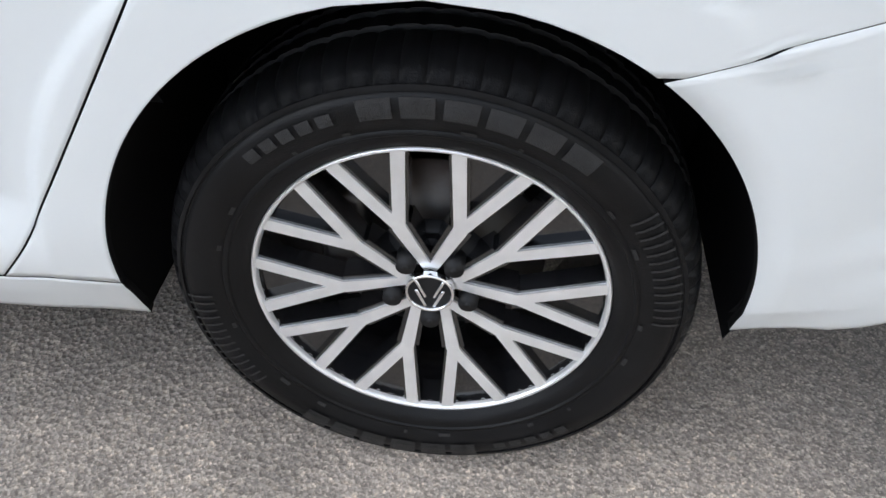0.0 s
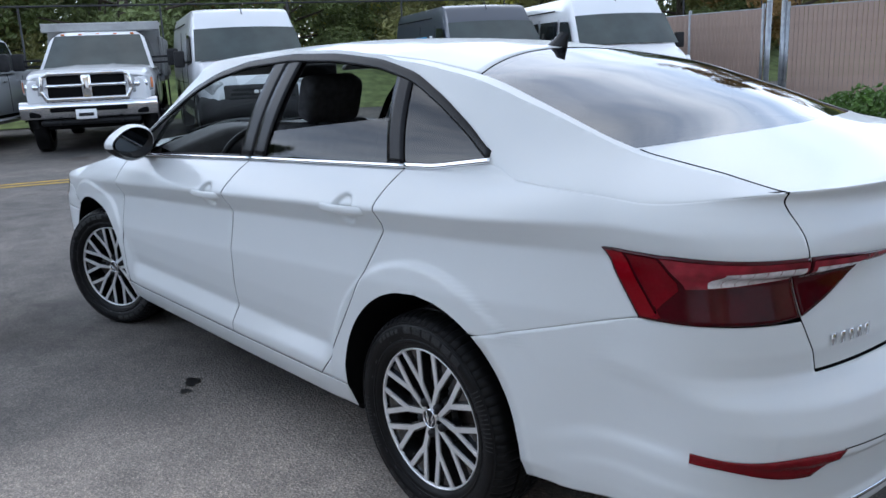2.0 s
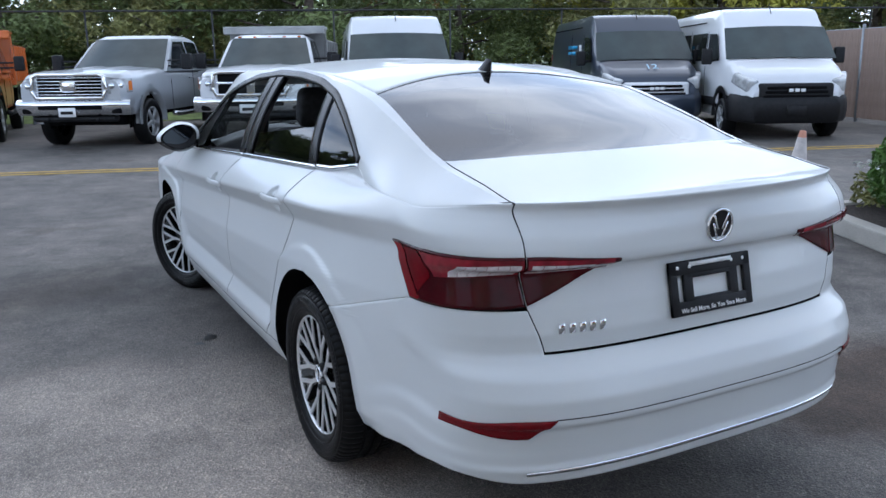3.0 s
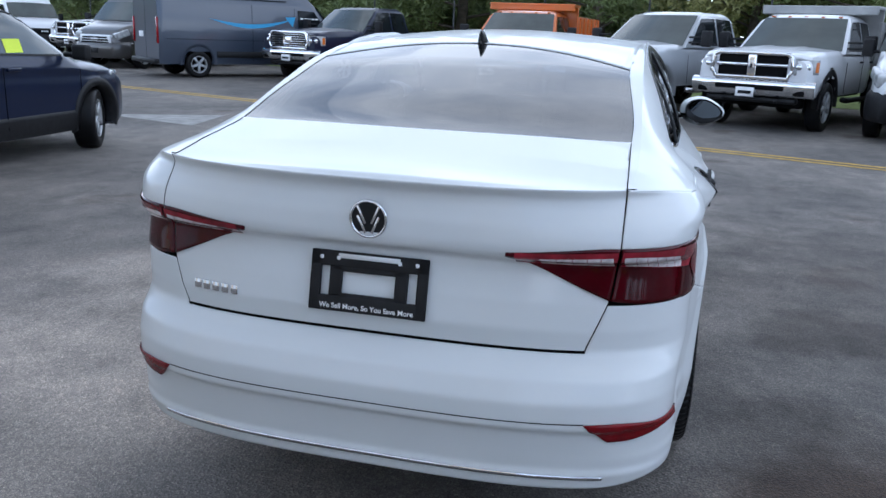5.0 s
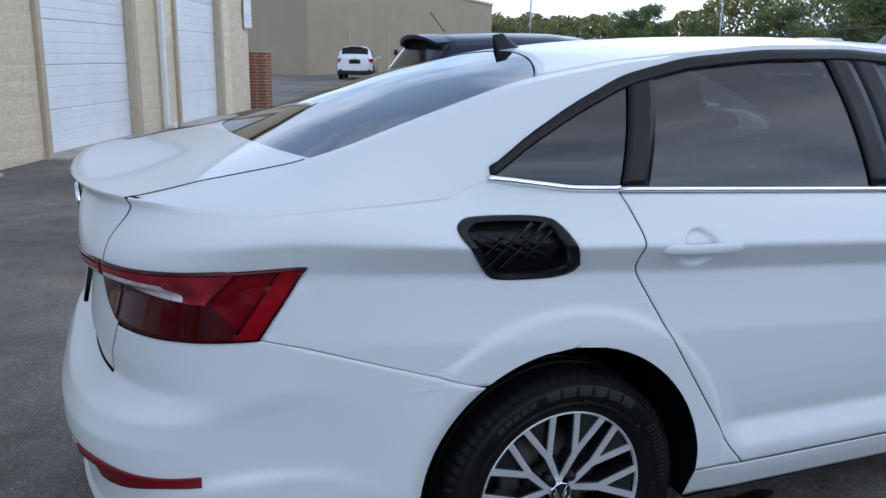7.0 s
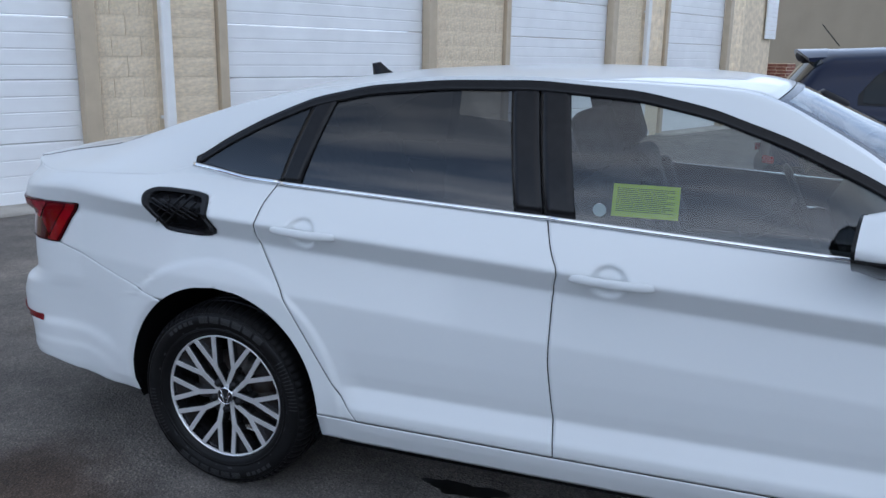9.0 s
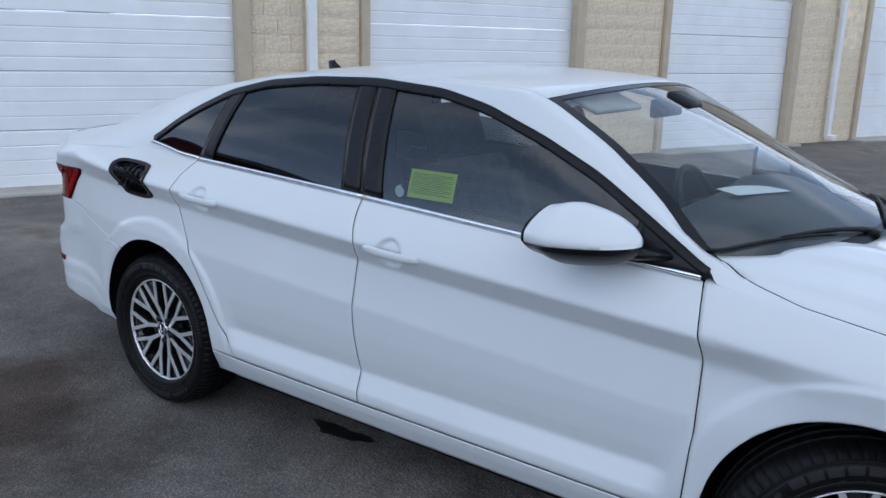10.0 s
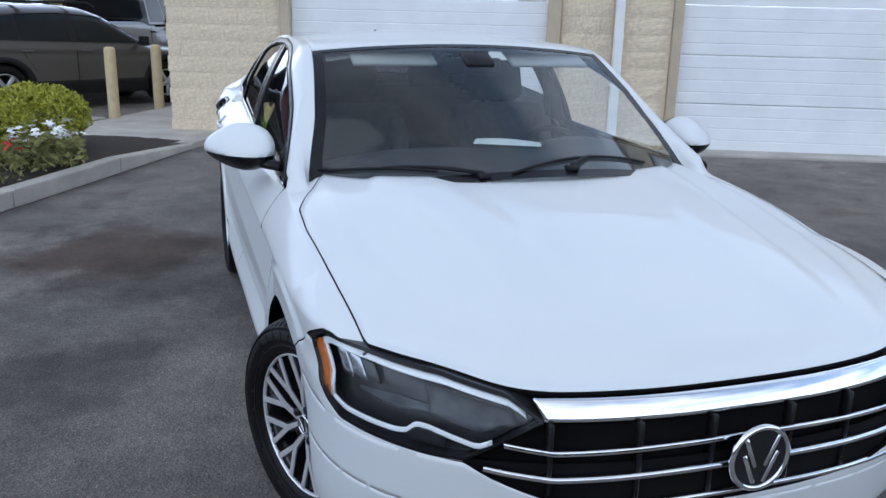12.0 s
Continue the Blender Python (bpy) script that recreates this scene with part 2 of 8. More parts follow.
crease_z = lambda x: 0.957 + 0.054 * x
base_w = softened(pl((-3.6, 0.80), (-3.2, 0.855), (-2.8, 0.885), (-2.2, 0.893), (-1.1, 0.897), (-0.2, 0.893), (0.2, 0.882), (0.45, 0.852), (0.65, 0.812), (0.8, 0.80)), 0.08)
low_off = pl((0.15, -0.09), (0.2, -0.065), (0.25, -0.042), (0.30, -0.018), (0.352, -0.003), (0.378, -0.003), (0.442, -0.036), (0.49, -0.025), (0.57, -0.016), (0.68, -0.013), (1.2, -0.013))
shoulder_z = softened(pl((-3.7, 0.70), (-3.45, 0.745), (-3.1, 0.815), (-2.7, 0.90), (-2.45, 0.935), (-2.25, 0.957), (-2.0, 0.967)), 0.06)


corner_off = softened(pl((0.15, -0.06), (0.24, -0.034), (0.33, -0.015), (0.395, -0.009), (0.41, -0.013), (0.462, -0.011), (0.488, -0.020), (0.57, -0.018), (0.66, -0.013), (1.2, -0.013)), 0.006)


def top_z(x):
    """Where the flank ends: the waist line, or the fender's shoulder ahead of the doors."""
    return shoulder_z(x) if x < -2.25 else belt_z(x)


def flank_raw(x, z):
    b, zt = base_w(x), top_z(x)
    zc = min(crease_z(x), zt - 0.05)
    k = 1.0 - sstep(-2.35, -2.62, x) if x < -2.3 else 1.0
    k *= 1.0 - 0.65 * sstep(0.25, 0.75, x)
    under = 0.034 * k
    if z >= zc:
        t = min(1.3, (z - zc) / (zt - zc))
        e = sstep(0.15, 0.5, x)
        return b + (belt_y(x) - b) * lerp(0.55 * t + 0.45 * t * t, 0.15 * t + 0.85 * t * t, e)
    d = zc - z
    band = 0.07
    u = under * (d / band if d < band else max(0.0, 1 - (d - band) / 0.15))
    slope = 0.006 * min(1.0, d / band)
    o = low_off(z)
    e = max(sstep(0.12, 0.42, x), sstep(-2.98, -3.2, x))
    if e > 0:
        o = lerp(o, corner_off(z + (0.09 * (1 - sstep(0.35, 0.62, x)) if x > 0 else 0.0)), e)
    w = sstep(0.0, 0.22, d)
    return b - u - slope * (1 - w) + o * w


@functools.lru_cache(maxsize=400000)
def flank(x, z):
    """Half-width of the body side at x and z, with soft creases and the lips of the wheel arches."""
    y = sum(flank_raw(x, z + dz) for dz in (-0.006, -0.002, 0.002, 0.006)) / 4
    for ax in (0.0, -WB):
        r = math.hypot(x - ax, (z - ARCH_Z))
        if r < 0.54 and z < 0.72:
            w = (1 - sstep(0.43, 0.54, r)) * (1 - sstep(0.58, 0.72, z))
            y = lerp(y, base_w(x) - 0.014 - 0.42 * max(0.0, 0.33 - z), w)
        if r < 0.50 and z < 0.9:
            y += 0.010 * (1 - sstep(0.448, 0.470, r)) * sstep(0.30, 0.42, z)
    return y


tail_x = softened(pl((0.15, 0.98), (0.20, 1.045), (0.23, 1.072), (0.27, 1.082), (0.30, 1.086), (0.335, 1.094), (0.352, 1.102), (0.366, 1.094), (0.44, 1.106), (0.475, 1.112), (0.492, 1.138), (0.56, 1.138), (0.615, 1.114), (0.642, 1.068), (0.668, 1.044), (0.72, 1.056), (0.79, 1.045), (0.86, 1.026), (0.892, 1.020), (0.905, 1.060), (0.93, 1.066), (0.98, 1.064), (1.03, 1.050), (1.052, 1.052), (1.072, 1.080), (1.1, 1.078)), 0.006)
nose_x = softened(pl((0.15, -3.38), (0.25, -3.52), (0.35, -3.585), (0.5, -3.615), (0.62, -3.622), (0.70, -3.60), (0.745, -3.575), (0.80, -3.50)), 0.02)
TAIL_L, NOSE_L = 0.43, 0.62
tail_n = softened(pl((0.3, 3.25), (0.66, 3.2), (0.72, 3.05), (0.94, 3.4), (0.99, 2.9), (1.05, 2.48), (1.1, 2.45)), 0.02)


def skin(q, z):
    """The body's outline at height z: q 0 mid tail, 1 to 2 along the right flank, 3 mid nose."""
    if q <= 1.0:
        xe, n = tail_x(z), tail_n(z)
        w = flank(xe - TAIL_L, z)
        a = q * math.pi / 2
        return xe - TAIL_L * (1 - abs(math.cos(a)) ** (2 / n)), math.copysign(w * abs(math.sin(a)) ** (2 / n), a)
    if q < 2.0:
        x = lerp(tail_x(z) - TAIL_L, nose_x(z) + NOSE_L, q - 1)
        return x, flank(x, z)
    xe, n = nose_x(z), 2.5
    w = flank(xe + NOSE_L, z)
    a = (3 - q) * math.pi / 2
    return xe + NOSE_L * (1 - abs(math.cos(a)) ** (2 / n)), math.copysign(w * abs(math.sin(a)) ** (2 / n), a)


def q_at_x(x, z):
    xe, n = tail_x(z), tail_n(z)
    if x > xe - TAIL_L:
        return math.acos(min(1.0, max(0.0, 1 - (xe - x) / TAIL_L)) ** (n / 2)) * 2 / math.pi
    xf = nose_x(z)
    if x > xf + NOSE_L:
        return 1 + (x - (xe - TAIL_L)) / ((xf + NOSE_L) - (xe - TAIL_L))
    return 3 - math.acos(min(1.0, max(0.0, 1 - (x - xf) / NOSE_L)) ** 1.25) * 2 / math.pi


def q_at_y(y, z):
    w = flank(tail_x(z) - TAIL_L, z)
    return math.asin(min(1.0, max(0.0, y / w)) ** (tail_n(z) / 2)) * 2 / math.pi


def q_front(y, z):
    w = flank(nose_x(z) + NOSE_L, z)
    return 3 - math.asin(min(1.0, y / w) ** 1.25) * 2 / math.pi


# roof, glass and lids: height over the ground at x, y
spine = softened(pl((-2.8, 0.95), (-2.63, 1.0), (-1.74, 1.412), (-1.6, 1.432), (-1.35, 1.447), (-1.1, 1.451), (-0.75, 1.442), (-0.45, 1.424), (-0.2, 1.394), (0.1, 1.327), (0.4, 1.238), (0.6, 1.170), (0.72, 1.142), (0.9, 1.102), (1.0, 1.086), (1.04, 1.084), (1.1, 1.086)), 0.07)
shift = pl((-2.7, -0.90), (-2.25, -0.80), (-2.08, -0.55), (-1.9, -0.38), (-1.3, -0.1), (-0.8, 0.05), (-0.2, 0.2), (0.2, 0.24), (0.6, 0.24), (0.8, 0.05), (1.2, 0.0))
crown = softened(pl((-2.6, 0.05), (-1.8, 0.05), (-1.4, 0.11), (-0.9, 0.135), (-0.3, 0.10), (0.0, 0.05), (0.5, 0.05), (1.0, 0.06)), 0.1)
rail_y = softened(pl((-2.5, 0.765), (-2.25, 0.745), (-1.95, 0.695), (-1.665, 0.645), (-1.3, 0.615), (-1.0, 0.607), (-0.35, 0.603), (0.0, 0.61), (0.3, 0.622), (0.55, 0.632), (0.8, 0.632), (1.1, 0.61)), 0.08)


def roof(x, y):
    return spine(x + shift(x) * y * y) - crown(x) * y * y


def edge_z(x):
    """The quarter's top edge: the waist, rising to meet the lip of the boot lid."""
    b = belt_z(x)
    return b if x < 0.7 else b + (1.071 - b) * sstep(0.68, 0.94, x)


@functools.lru_cache(maxsize=100000)
def edge_y(x):
    z = edge_z(x)
    return belt_y(x) if x < 0.61 else skin(q_at_x(x, z), z)[1]


def rail_e(x):
    return rail_y(x) if x < 0.6 else min(rail_y(x), edge_y(x) - 0.004)


def side_top(x):
    """Height at which the side glass would meet the rail beside the screen."""
    y = rail_y(x)
    return spine(x + pl_side(x) * y * y) - crown(x) * y * y


pl_side = pl((-2.6, -0.42), (-1.9, -0.38))
rail_in = lambda x: lerp(0.03, 0.042, sstep(-1.5, -1.9, x)) - 0.026 * sstep(-2.0, -2.25, x)


def cabin(x, z):
    """Half-width of the cabin's side above the waist."""
    z0 = top_z(x) if x < 0.7 else edge_z(x)
    z1 = max(z0 + 0.002, roof(x, rail_e(x)) if x > -1.9 else side_top(x))
    t = (z - z0) / max(0.03 if x < 0.6 else 0.002, z1 - z0)
    t = min(1.25, max(0.0, t))
    f = t ** lerp(1.0, 1.3, sstep(0.12, 0.55, x))
    return lerp(edge_y(x), rail_e(x), f) + 0.022 * (1 - sstep(0.1, 0.4, x)) * 4 * t * max(0.0, 1 - t)


def side_y(x, z):
    return flank(x, z) if z <= top_z(x) else cabin(x, z)


hood_c = softened(pl((-3.7, 0.72), (-3.56, 0.782), (-3.3, 0.862), (-2.9, 0.945), (-2.5, 0.998), (-2.2, 1.02)), 0.06)


crease_a = softened(pl((-2.37, 0.70), (-2.64, 0.685), (-2.91, 0.657), (-3.13, 0.618), (-3.27, 0.582), (-3.5, 0.53)), 0.04)
crease_b = softened(pl((-2.43, 0.533), (-2.76, 0.4735), (-3.0, 0.443), (-3.27, 0.431), (-3.5, 0.42)), 0.04)


def hood_z(x, y):
    """The bonnet, with two raised ridges running forward."""
    ys = skin(q_at_x(x, shoulder_z(x)), shoulder_z(x))[1]
    t = min(1.0, abs(y) / max(0.05, ys))
    z = lerp(hood_c(x), shoulder_z(x), t ** 2.4)
    z += 0.013 * (1 - sstep(-0.006, 0.03, abs(y) - crease_a(x))) * sstep(-3.5, -3.1, x)
    z += 0.012 * (1 - sstep(-0.006, 0.028, abs(y) - crease_b(x))) * sstep(-3.55, -3.0, x)
    z -= 0.006 * (1 - sstep(-0.010, 0.05, abs(y) - crease_b(x) + 0.20)) * sstep(-3.45, -2.9, x)
    return z


car = thing("car", "white four-door saloon with open driver's window, parked on the asphalt", "car")


def fold(bm):
    bmesh.ops.remove_doubles(bm, verts=bm.verts, dist=0.0004)


def thicken(ob, t=0.012):
    s = ob.modifiers.new("thickness", "SOLIDIFY")
    s.thickness, s.offset, s.use_even_offset = t, -1.0, False
    if ob.data.materials[0] is PAINT:
        # rims coloured black in place of the shade inside the shut lines
        ob.data.materials.append(SHELL)
        s.material_offset_rim = 1
    return ob


def patch(bm, a0, a1, z0, z1, nu, nv, pos, s=1, out=0.0, drop=None):
    """Skin between a0(z) and a1(z), z0(a) and z1(a); s -1 mirrors it; out lifts it off the skin."""
    pts = []
    for i in range(nu + 1):
        col = []
        for j in range(nv + 1):
            u, v = i / nu, j / nv
            a, z = lerp(a0(0.5), a1(0.5), u), 0.6
            for _ in range(4):
                z = lerp(z0(a), z1(a), v)
                a = lerp(a0(z), a1(z), u)
            col.append((a, z))
        pts.append(col)
    vs = []
    for col in pts:
        row = []
        for a, z in col:
            x, y = pos(a, z)
            if out:
                e = 0.004
                xa, ya = pos(a + e, z)
                xb, yb = pos(a - e, z)
                tx, ty = xa - xb, ya - yb
                k = math.hypot(tx, ty) or 1.0
                nx, ny = ty / k, -tx / k
                if nx * (x + 1.2) / 2.4 + ny * y / 0.9 < 0:
                    nx, ny = -nx, -ny
                x, y = x + nx * out, y + ny * out
            row.append(bm.verts.new((x, s * y, z)))
        vs.append(row)
    for i in range(nu):
        for j in range(nv):
            f = (vs[i][j], vs[i + 1][j], vs[i + 1][j + 1], vs[i][j + 1])
            if drop and drop((sum(v.co.x for v in f) / 4, sum(v.co.y for v in f) / 4, sum(v.co.z for v in f) / 4)):
                continue
            if len({tuple(round(c, 5) for c in v.co) for v in f}) < 4:
                g = []
                for v in f:
                    if not any((v.co - w.co).length < 1e-5 for w in g):
                        g.append(v)
                if len(g) < 3:
                    continue
                f = tuple(g)
            bm.faces.new(f if s > 0 else f[::-1])
    return vs


def by_x(x, z):
    return x, side_y(x, z)


def scooped(x, z):
    """Door skin with the shallow bowl behind each pull handle."""
    y = side_y(x, z)
    for hx in (-0.335, -1.285):
        r = math.hypot((x - hx - 0.005) / 0.056, (z - crease_z(hx) + 0.010) / 0.050)
        if r < 1.0:
            y -= 0.018 * (1 - sstep(0.70, 1.0, r))
    return x, y


def by_tail(x, z):
    """Body side that also follows the rounded tail."""
    if x > 0.5 and z <= edge_z(x) + 0.0005:
        return x, skin(q_at_x(x, z), z)[1]
    return x, side_y(x, z)


def const(c):
    return lambda _: c


def tidy(bm):
    bmesh.ops.remove_doubles(bm, verts=bm.verts, dist=0.0004)
    bmesh.ops.delete(bm, geom=[v for v in bm.verts if not v.link_faces], context="VERTS")
    bmesh.ops.recalc_face_normals(bm, faces=bm.faces)
    mid = Vector((-1.2, 0, 0.6))
    if sum((f.calc_center_median() - mid).dot(f.normal) * f.calc_area() for f in bm.faces) < 0:
        bmesh.ops.reverse_faces(bm, faces=bm.faces)


GAP = 0.0017
gap_a = softened(pl((0.30, -2.262), (0.40, -2.272), (0.60, -2.285), (0.80, -2.280), (0.90, -2.262), (0.97, -2.245)), 0.02)
gap_b = softened(pl((0.30, -1.150), (0.36, -1.152), (0.45, -1.142), (0.62, -1.122), (0.80, -1.122), (0.86, -1.128), (0.895, -1.140), (0.94, -1.115), (1.03, -1.078)), 0.015)
gap_c = softened(pl((0.32, -0.535), (0.345, -0.512), (0.38, -0.482), (0.50, -0.402), (0.70, -0.272), (0.86, -0.178), (0.90, -0.160), (0.93, -0.165), (0.965, -0.172), (1.0, -0.170), (1.07, -0.178)), 0.012)
door_low = lambda x: 0.337
arch_top = lambda ax: (lambda x: ARCH_Z + math.sqrt(max(0.0, ARCH_R ** 2 - (x - ax) ** 2)))


def shifted(f, d):
    return lambda z: f(z) + d


# window outline above the waist
dlo_low = softened(pl((-2.4, 0.972), (-2.25, 0.979), (-1.08, 1.038), (-0.18, 1.073), (-0.05, 1.078), (0.15, 1.107), (0.2, 1.115)), 0.02)
dlo_top = softened(pl((-2.28, 0.965), (-2.05, 1.093), (-1.9, 1.175), (-1.7, 1.262), (-1.5, 1.330), (-1.3, 1.370), (-1.0, 1.391), (-0.7, 1.385), (-0.45, 1.362), (-0.25, 1.318), (-0.08, 1.245), (0.06, 1.170), (0.148, 1.110), (0.17, 1.10)), 0.04)
pill_b = softened(pl((1.0, -1.072), (1.4, -1.0)), 0.01)
pill_c = softened(pl((1.05, -0.175), (1.35, -0.262)), 0.01)

fuel_pts = [(0.271, 1.021), (0.233, 1.027), (0.056, 1.019), (0.031, 0.999), (0.013, 0.959), (-0.018, 0.882), (0.189, 0.886), (0.215, 0.9), (0.265, 0.97), (0.288, 1.004)]
for _ in range(2):
    fuel_pts = [(lerp(a[0], b[0], f), lerp(a[1], b[1], f)) for a, b in zip(fuel_pts, fuel_pts[1:] + fuel_pts[:1]) for f in (0.25, 0.75)]


def inside(p, pts):
    x, y, c = p[0], p[1], False
    for i in range(len(pts)):
        (x1, y1), (x2, y2) = pts[i], pts[i - 1]
        if (y1 > y) != (y2 > y) and x < (x2 - x1) * (y - y1) / (y2 - y1) + x1:
            c = not c
    return c


def snap_hole(bm, pts, s):
    """Pulls the ragged rim of a cut-out onto its outline."""
    ctr = Vector((sum(p[0] for p in pts) / len(pts), sum(p[1] for p in pts) / len(pts)))
    bmesh.ops.remove_doubles(bm, verts=bm.verts, dist=0.0004)
    for v in bm.verts:
        p = Vector((v.co.x, v.co.z))
        if (p - ctr).length > 0.26 or not any(e.is_boundary for e in v.link_edges):
            continue
        best = None
        for i in range(len(pts)):
            a, b = Vector(pts[i - 1]), Vector(pts[i])
            t = max(0.0, min(1.0, (p - a).dot(b - a) / (b - a).length_squared))
            q = a + (b - a) * t
            if best is None or (q - p).length < (best - p).length:
                best = q
        if (best - p).length < 0.03:
            v.co = (best.x, s * flank(best.x, best.y), best.y)


seam_x = lambda z: 0.236 + (z - 0.648) * (0.712 - 0.236) / (0.791 - 0.648)
lamp_outer = lambda z: lerp(0.712, 0.608, (z - 0.791) / 0.147)

shut = softened(pl((-2.2, 0.66), (-2.25, 0.688), (-2.37, 0.755), (-2.48, 0.795), (-2.65, 0.80), (-2.85, 0.786), (-3.0, 0.781), (-3.15, 0.772), (-3.26, 0.766), (-3.4, 0.76)), 0.018)
seam_f = pl((-3.2, 0.80), (-3.13, 0.796), (-3.061, 0.7655), (-2.903, 0.670), (-2.8, 0.60))
quarter_top = softened(lambda x: dlo_low(x) - 0.017 if x < 0.158 else lerp(1.092, edge_z(x), sstep(0.158, 0.30, x)), 0.008)

LIP_X = skin(q_at_y(0.6175, 1.068), 1.068)[0] - 0.002
for s, flank_name in ((1, "right"), (-1, "left")):
    # doors
    for nm, g0, g1 in (("front_door", gap_b, gap_a), ("rear_door", gap_c, gap_b)):
        bm = bmesh.new()
        patch(bm, shifted(g0, -GAP), shifted(g1, GAP), door_low, lambda x: belt_z(x) - 0.001, 120, 110, scooped, s)
        tidy(bm)
        door = thicken(part(nm, bm, PAINT, car))
        # bright moulding along the waist
        bm = bmesh.new()
        m0, m1 = g0(1.04) - 0.004, g1(1.0) + 0.004
        patch(bm, const(m0), const(m1), lambda x: belt_z(x) + 0.001, lambda x: belt_z(x) + 0.013, 30, 2, by_x, s, out=0.006)
        tidy(bm)
        thicken(part("waist_moulding", bm, CHROME, door, "bright chrome waist moulding"), 0.006)
        # handle: a bar over a dished recess
        hx = -0.335 if nm == "rear_door" else -1.285
        hz = crease_z(hx) - 0.008
        bm = bmesh.new()

        def bar(u, v, hx=hx, hz=hz, s=s):
            x = hx + 0.118 - 0.236 * u
            half = 0.0135 * (1 - 0.3 * abs(2 * u - 1) ** 6)
            a = 2 * math.pi * v
            lift = 0.002 + 0.022 * math.sin(math.pi * min(1, max(0, u))) ** 0.4
            zz = hz - 0.006 * (u - 0.5) + half * math.sin(a)
            return (x, s * (flank(x, hz - 0.02) + lift + 0.007 * math.cos(a)), zz)

        grid(bm, lambda v, u: bar(u, v), 12, 20, wrap=True)
        bmesh.ops.holes_fill(bm, edges=[e for e in bm.edges if e.is_boundary])
        bmesh.ops.recalc_face_normals(bm, faces=bm.faces)
        hand = part("door_handle", bm, PAINT, door, "body-coloured pull handle")
    # sill
    bm = bmesh.new()
    patch(bm, lambda z: -0.372 - 0.02 * (z - 0.25), lambda z: -WB + 0.392, lambda x: 0.245, lambda x: 0.333, 60, 10, by_x, s)
    tidy(bm)
    thicken(part("sill", bm, PAINT, car))
    # rear quarter: above the arch, down its front edge, and the rear pillar
    bm = bmesh.new()
    hole = (lambda c: inside((c[0], c[2]), fuel_pts)) if s > 0 else None
    back = lambda z: seam_x(z) - 0.003 if z < 0.791 else lamp_outer(min(z, 0.94)) - 0.003 if z < 0.9381 else lerp(0.605, 0.66, min(1, (z - 0.938) / 0.05))
    arch_x = lambda z: math.sqrt(max(0.0, ARCH_R ** 2 - (z - ARCH_Z) ** 2))
    TOPA = ARCH_Z + ARCH_R
    mid = const(0.0)
    patch(bm, lambda z: -arch_x(z), shifted(gap_c, GAP), const(0.335), const(TOPA), 18, 44, by_x, s)
    patch(bm, lambda z: seam_x(z) - 0.003, arch_x, const(0.650), const(TOPA), 48, 8, by_tail, s)
    for z0, z1, nz, bk in ((const(TOPA), const(0.791), 8, back), (const(0.791), const(0.938), 20, back), (const(0.938), quarter_top, 26, const(0.605))):
        patch(bm, mid, shifted(gap_c, GAP), z0, z1, 18, nz, by_x, s, drop=hole)
        patch(bm, bk, mid, z0, z1, 48, nz, by_tail, s, drop=hole)
    # shoulder over the tail lamp, back to the lid's side gap
    patch(bm, lambda z: q_at_y(0.6165, z), lambda z: q_at_x(0.605, z), const(0.938), lambda q: edge_z(skin(q, 1.055)[0]), 80, 26, skin, s)
    if s > 0:
        snap_hole(bm, fuel_pts, s)
    tidy(bm)
    quarter = thicken(part("rear_quarter_panel", bm, PAINT, car))
    bm = bmesh.new()
    # rear pillar up to the roof rail and back along the lid
    patch(bm, const(LIP_X), lambda z: -0.30, lambda x: quarter_top(x) - 0.001 if x > 0.158 else dlo_top(x) + 0.012, lambda x: max(edge_z(x) + 0.002 if x > 0.3 else 0, roof(x, rail_e(x))), 84, 14, lambda x, z: (x, cabin(x, z)), s)

    def pillar_top(u, v, s=s):
        x = lerp(-0.30, LIP_X, u)
        inner = lerp(0.565, 0.606, sstep(-0.05, 0.5, x)) if x < 0.56 else lerp(0.606, 0.614, min(1, (x - 0.56) / 0.4))
        y = lerp(rail_e(x), min(inner, rail_e(x) - 0.002), v)
        return (x, s * y, max(roof(x, y), edge_z(x) + 0.002) if x > 0.6 else roof(x, y))

    grid(bm, pillar_top, 60, 5)

    fold(bm)
    tidy(bm)
    part("rear_pillar", bm, PAINT, quarter)
    # front fender: flank, rolled shoulder and the strip up to the bonnet's shut line, in one sheet
    bm = bmesh.new()
    lowf = lambda x: max(0.335, arch_top(-WB)(x), seam_f(x) + 0.003 if x < -2.86 else 0)
    NF, MF = 90, 44

    def fender(u, v, s=s):
        x = -2.27
        if v < 0.80:
            t = v / 0.80
            for _ in range(4):
                z = lerp(min(lowf(x), shoulder_z(x) - 0.002), shoulder_z(x), t)
                x = lerp(gap_a(z) - GAP, -3.262, u)
            y = flank(x, z) if x > -2.8 else skin(q_at_x(x, z), z)[1]
            return (x, s * y, z)
        t = (v - 0.80) / 0.20
        x = lerp(gap_a(0.96) - GAP, -3.262, u)
        zs = shoulder_z(x)
        y0 = flank(x, zs) if x > -2.8 else skin(q_at_x(x, zs), zs)[1]
        y = lerp(y0, min(shut(x) + 0.002, y0 - 0.002), t)
        return (x, s * y, hood_z(x, y))

    grid(bm, fender, NF, MF)
    bmesh.ops.remove_doubles(bm, verts=bm.verts, dist=0.0002)
    tidy(bm)
    thicken(part("front_fender", bm, PAINT, car))
    # A pillar and roof rail in one sheet, its foot sunk to the fender
    foot = lambda x, y: max(roof(x, y), hood_z(x, y) + 0.001) if x < -2.0 else roof(x, y)
    bm = bmesh.new()

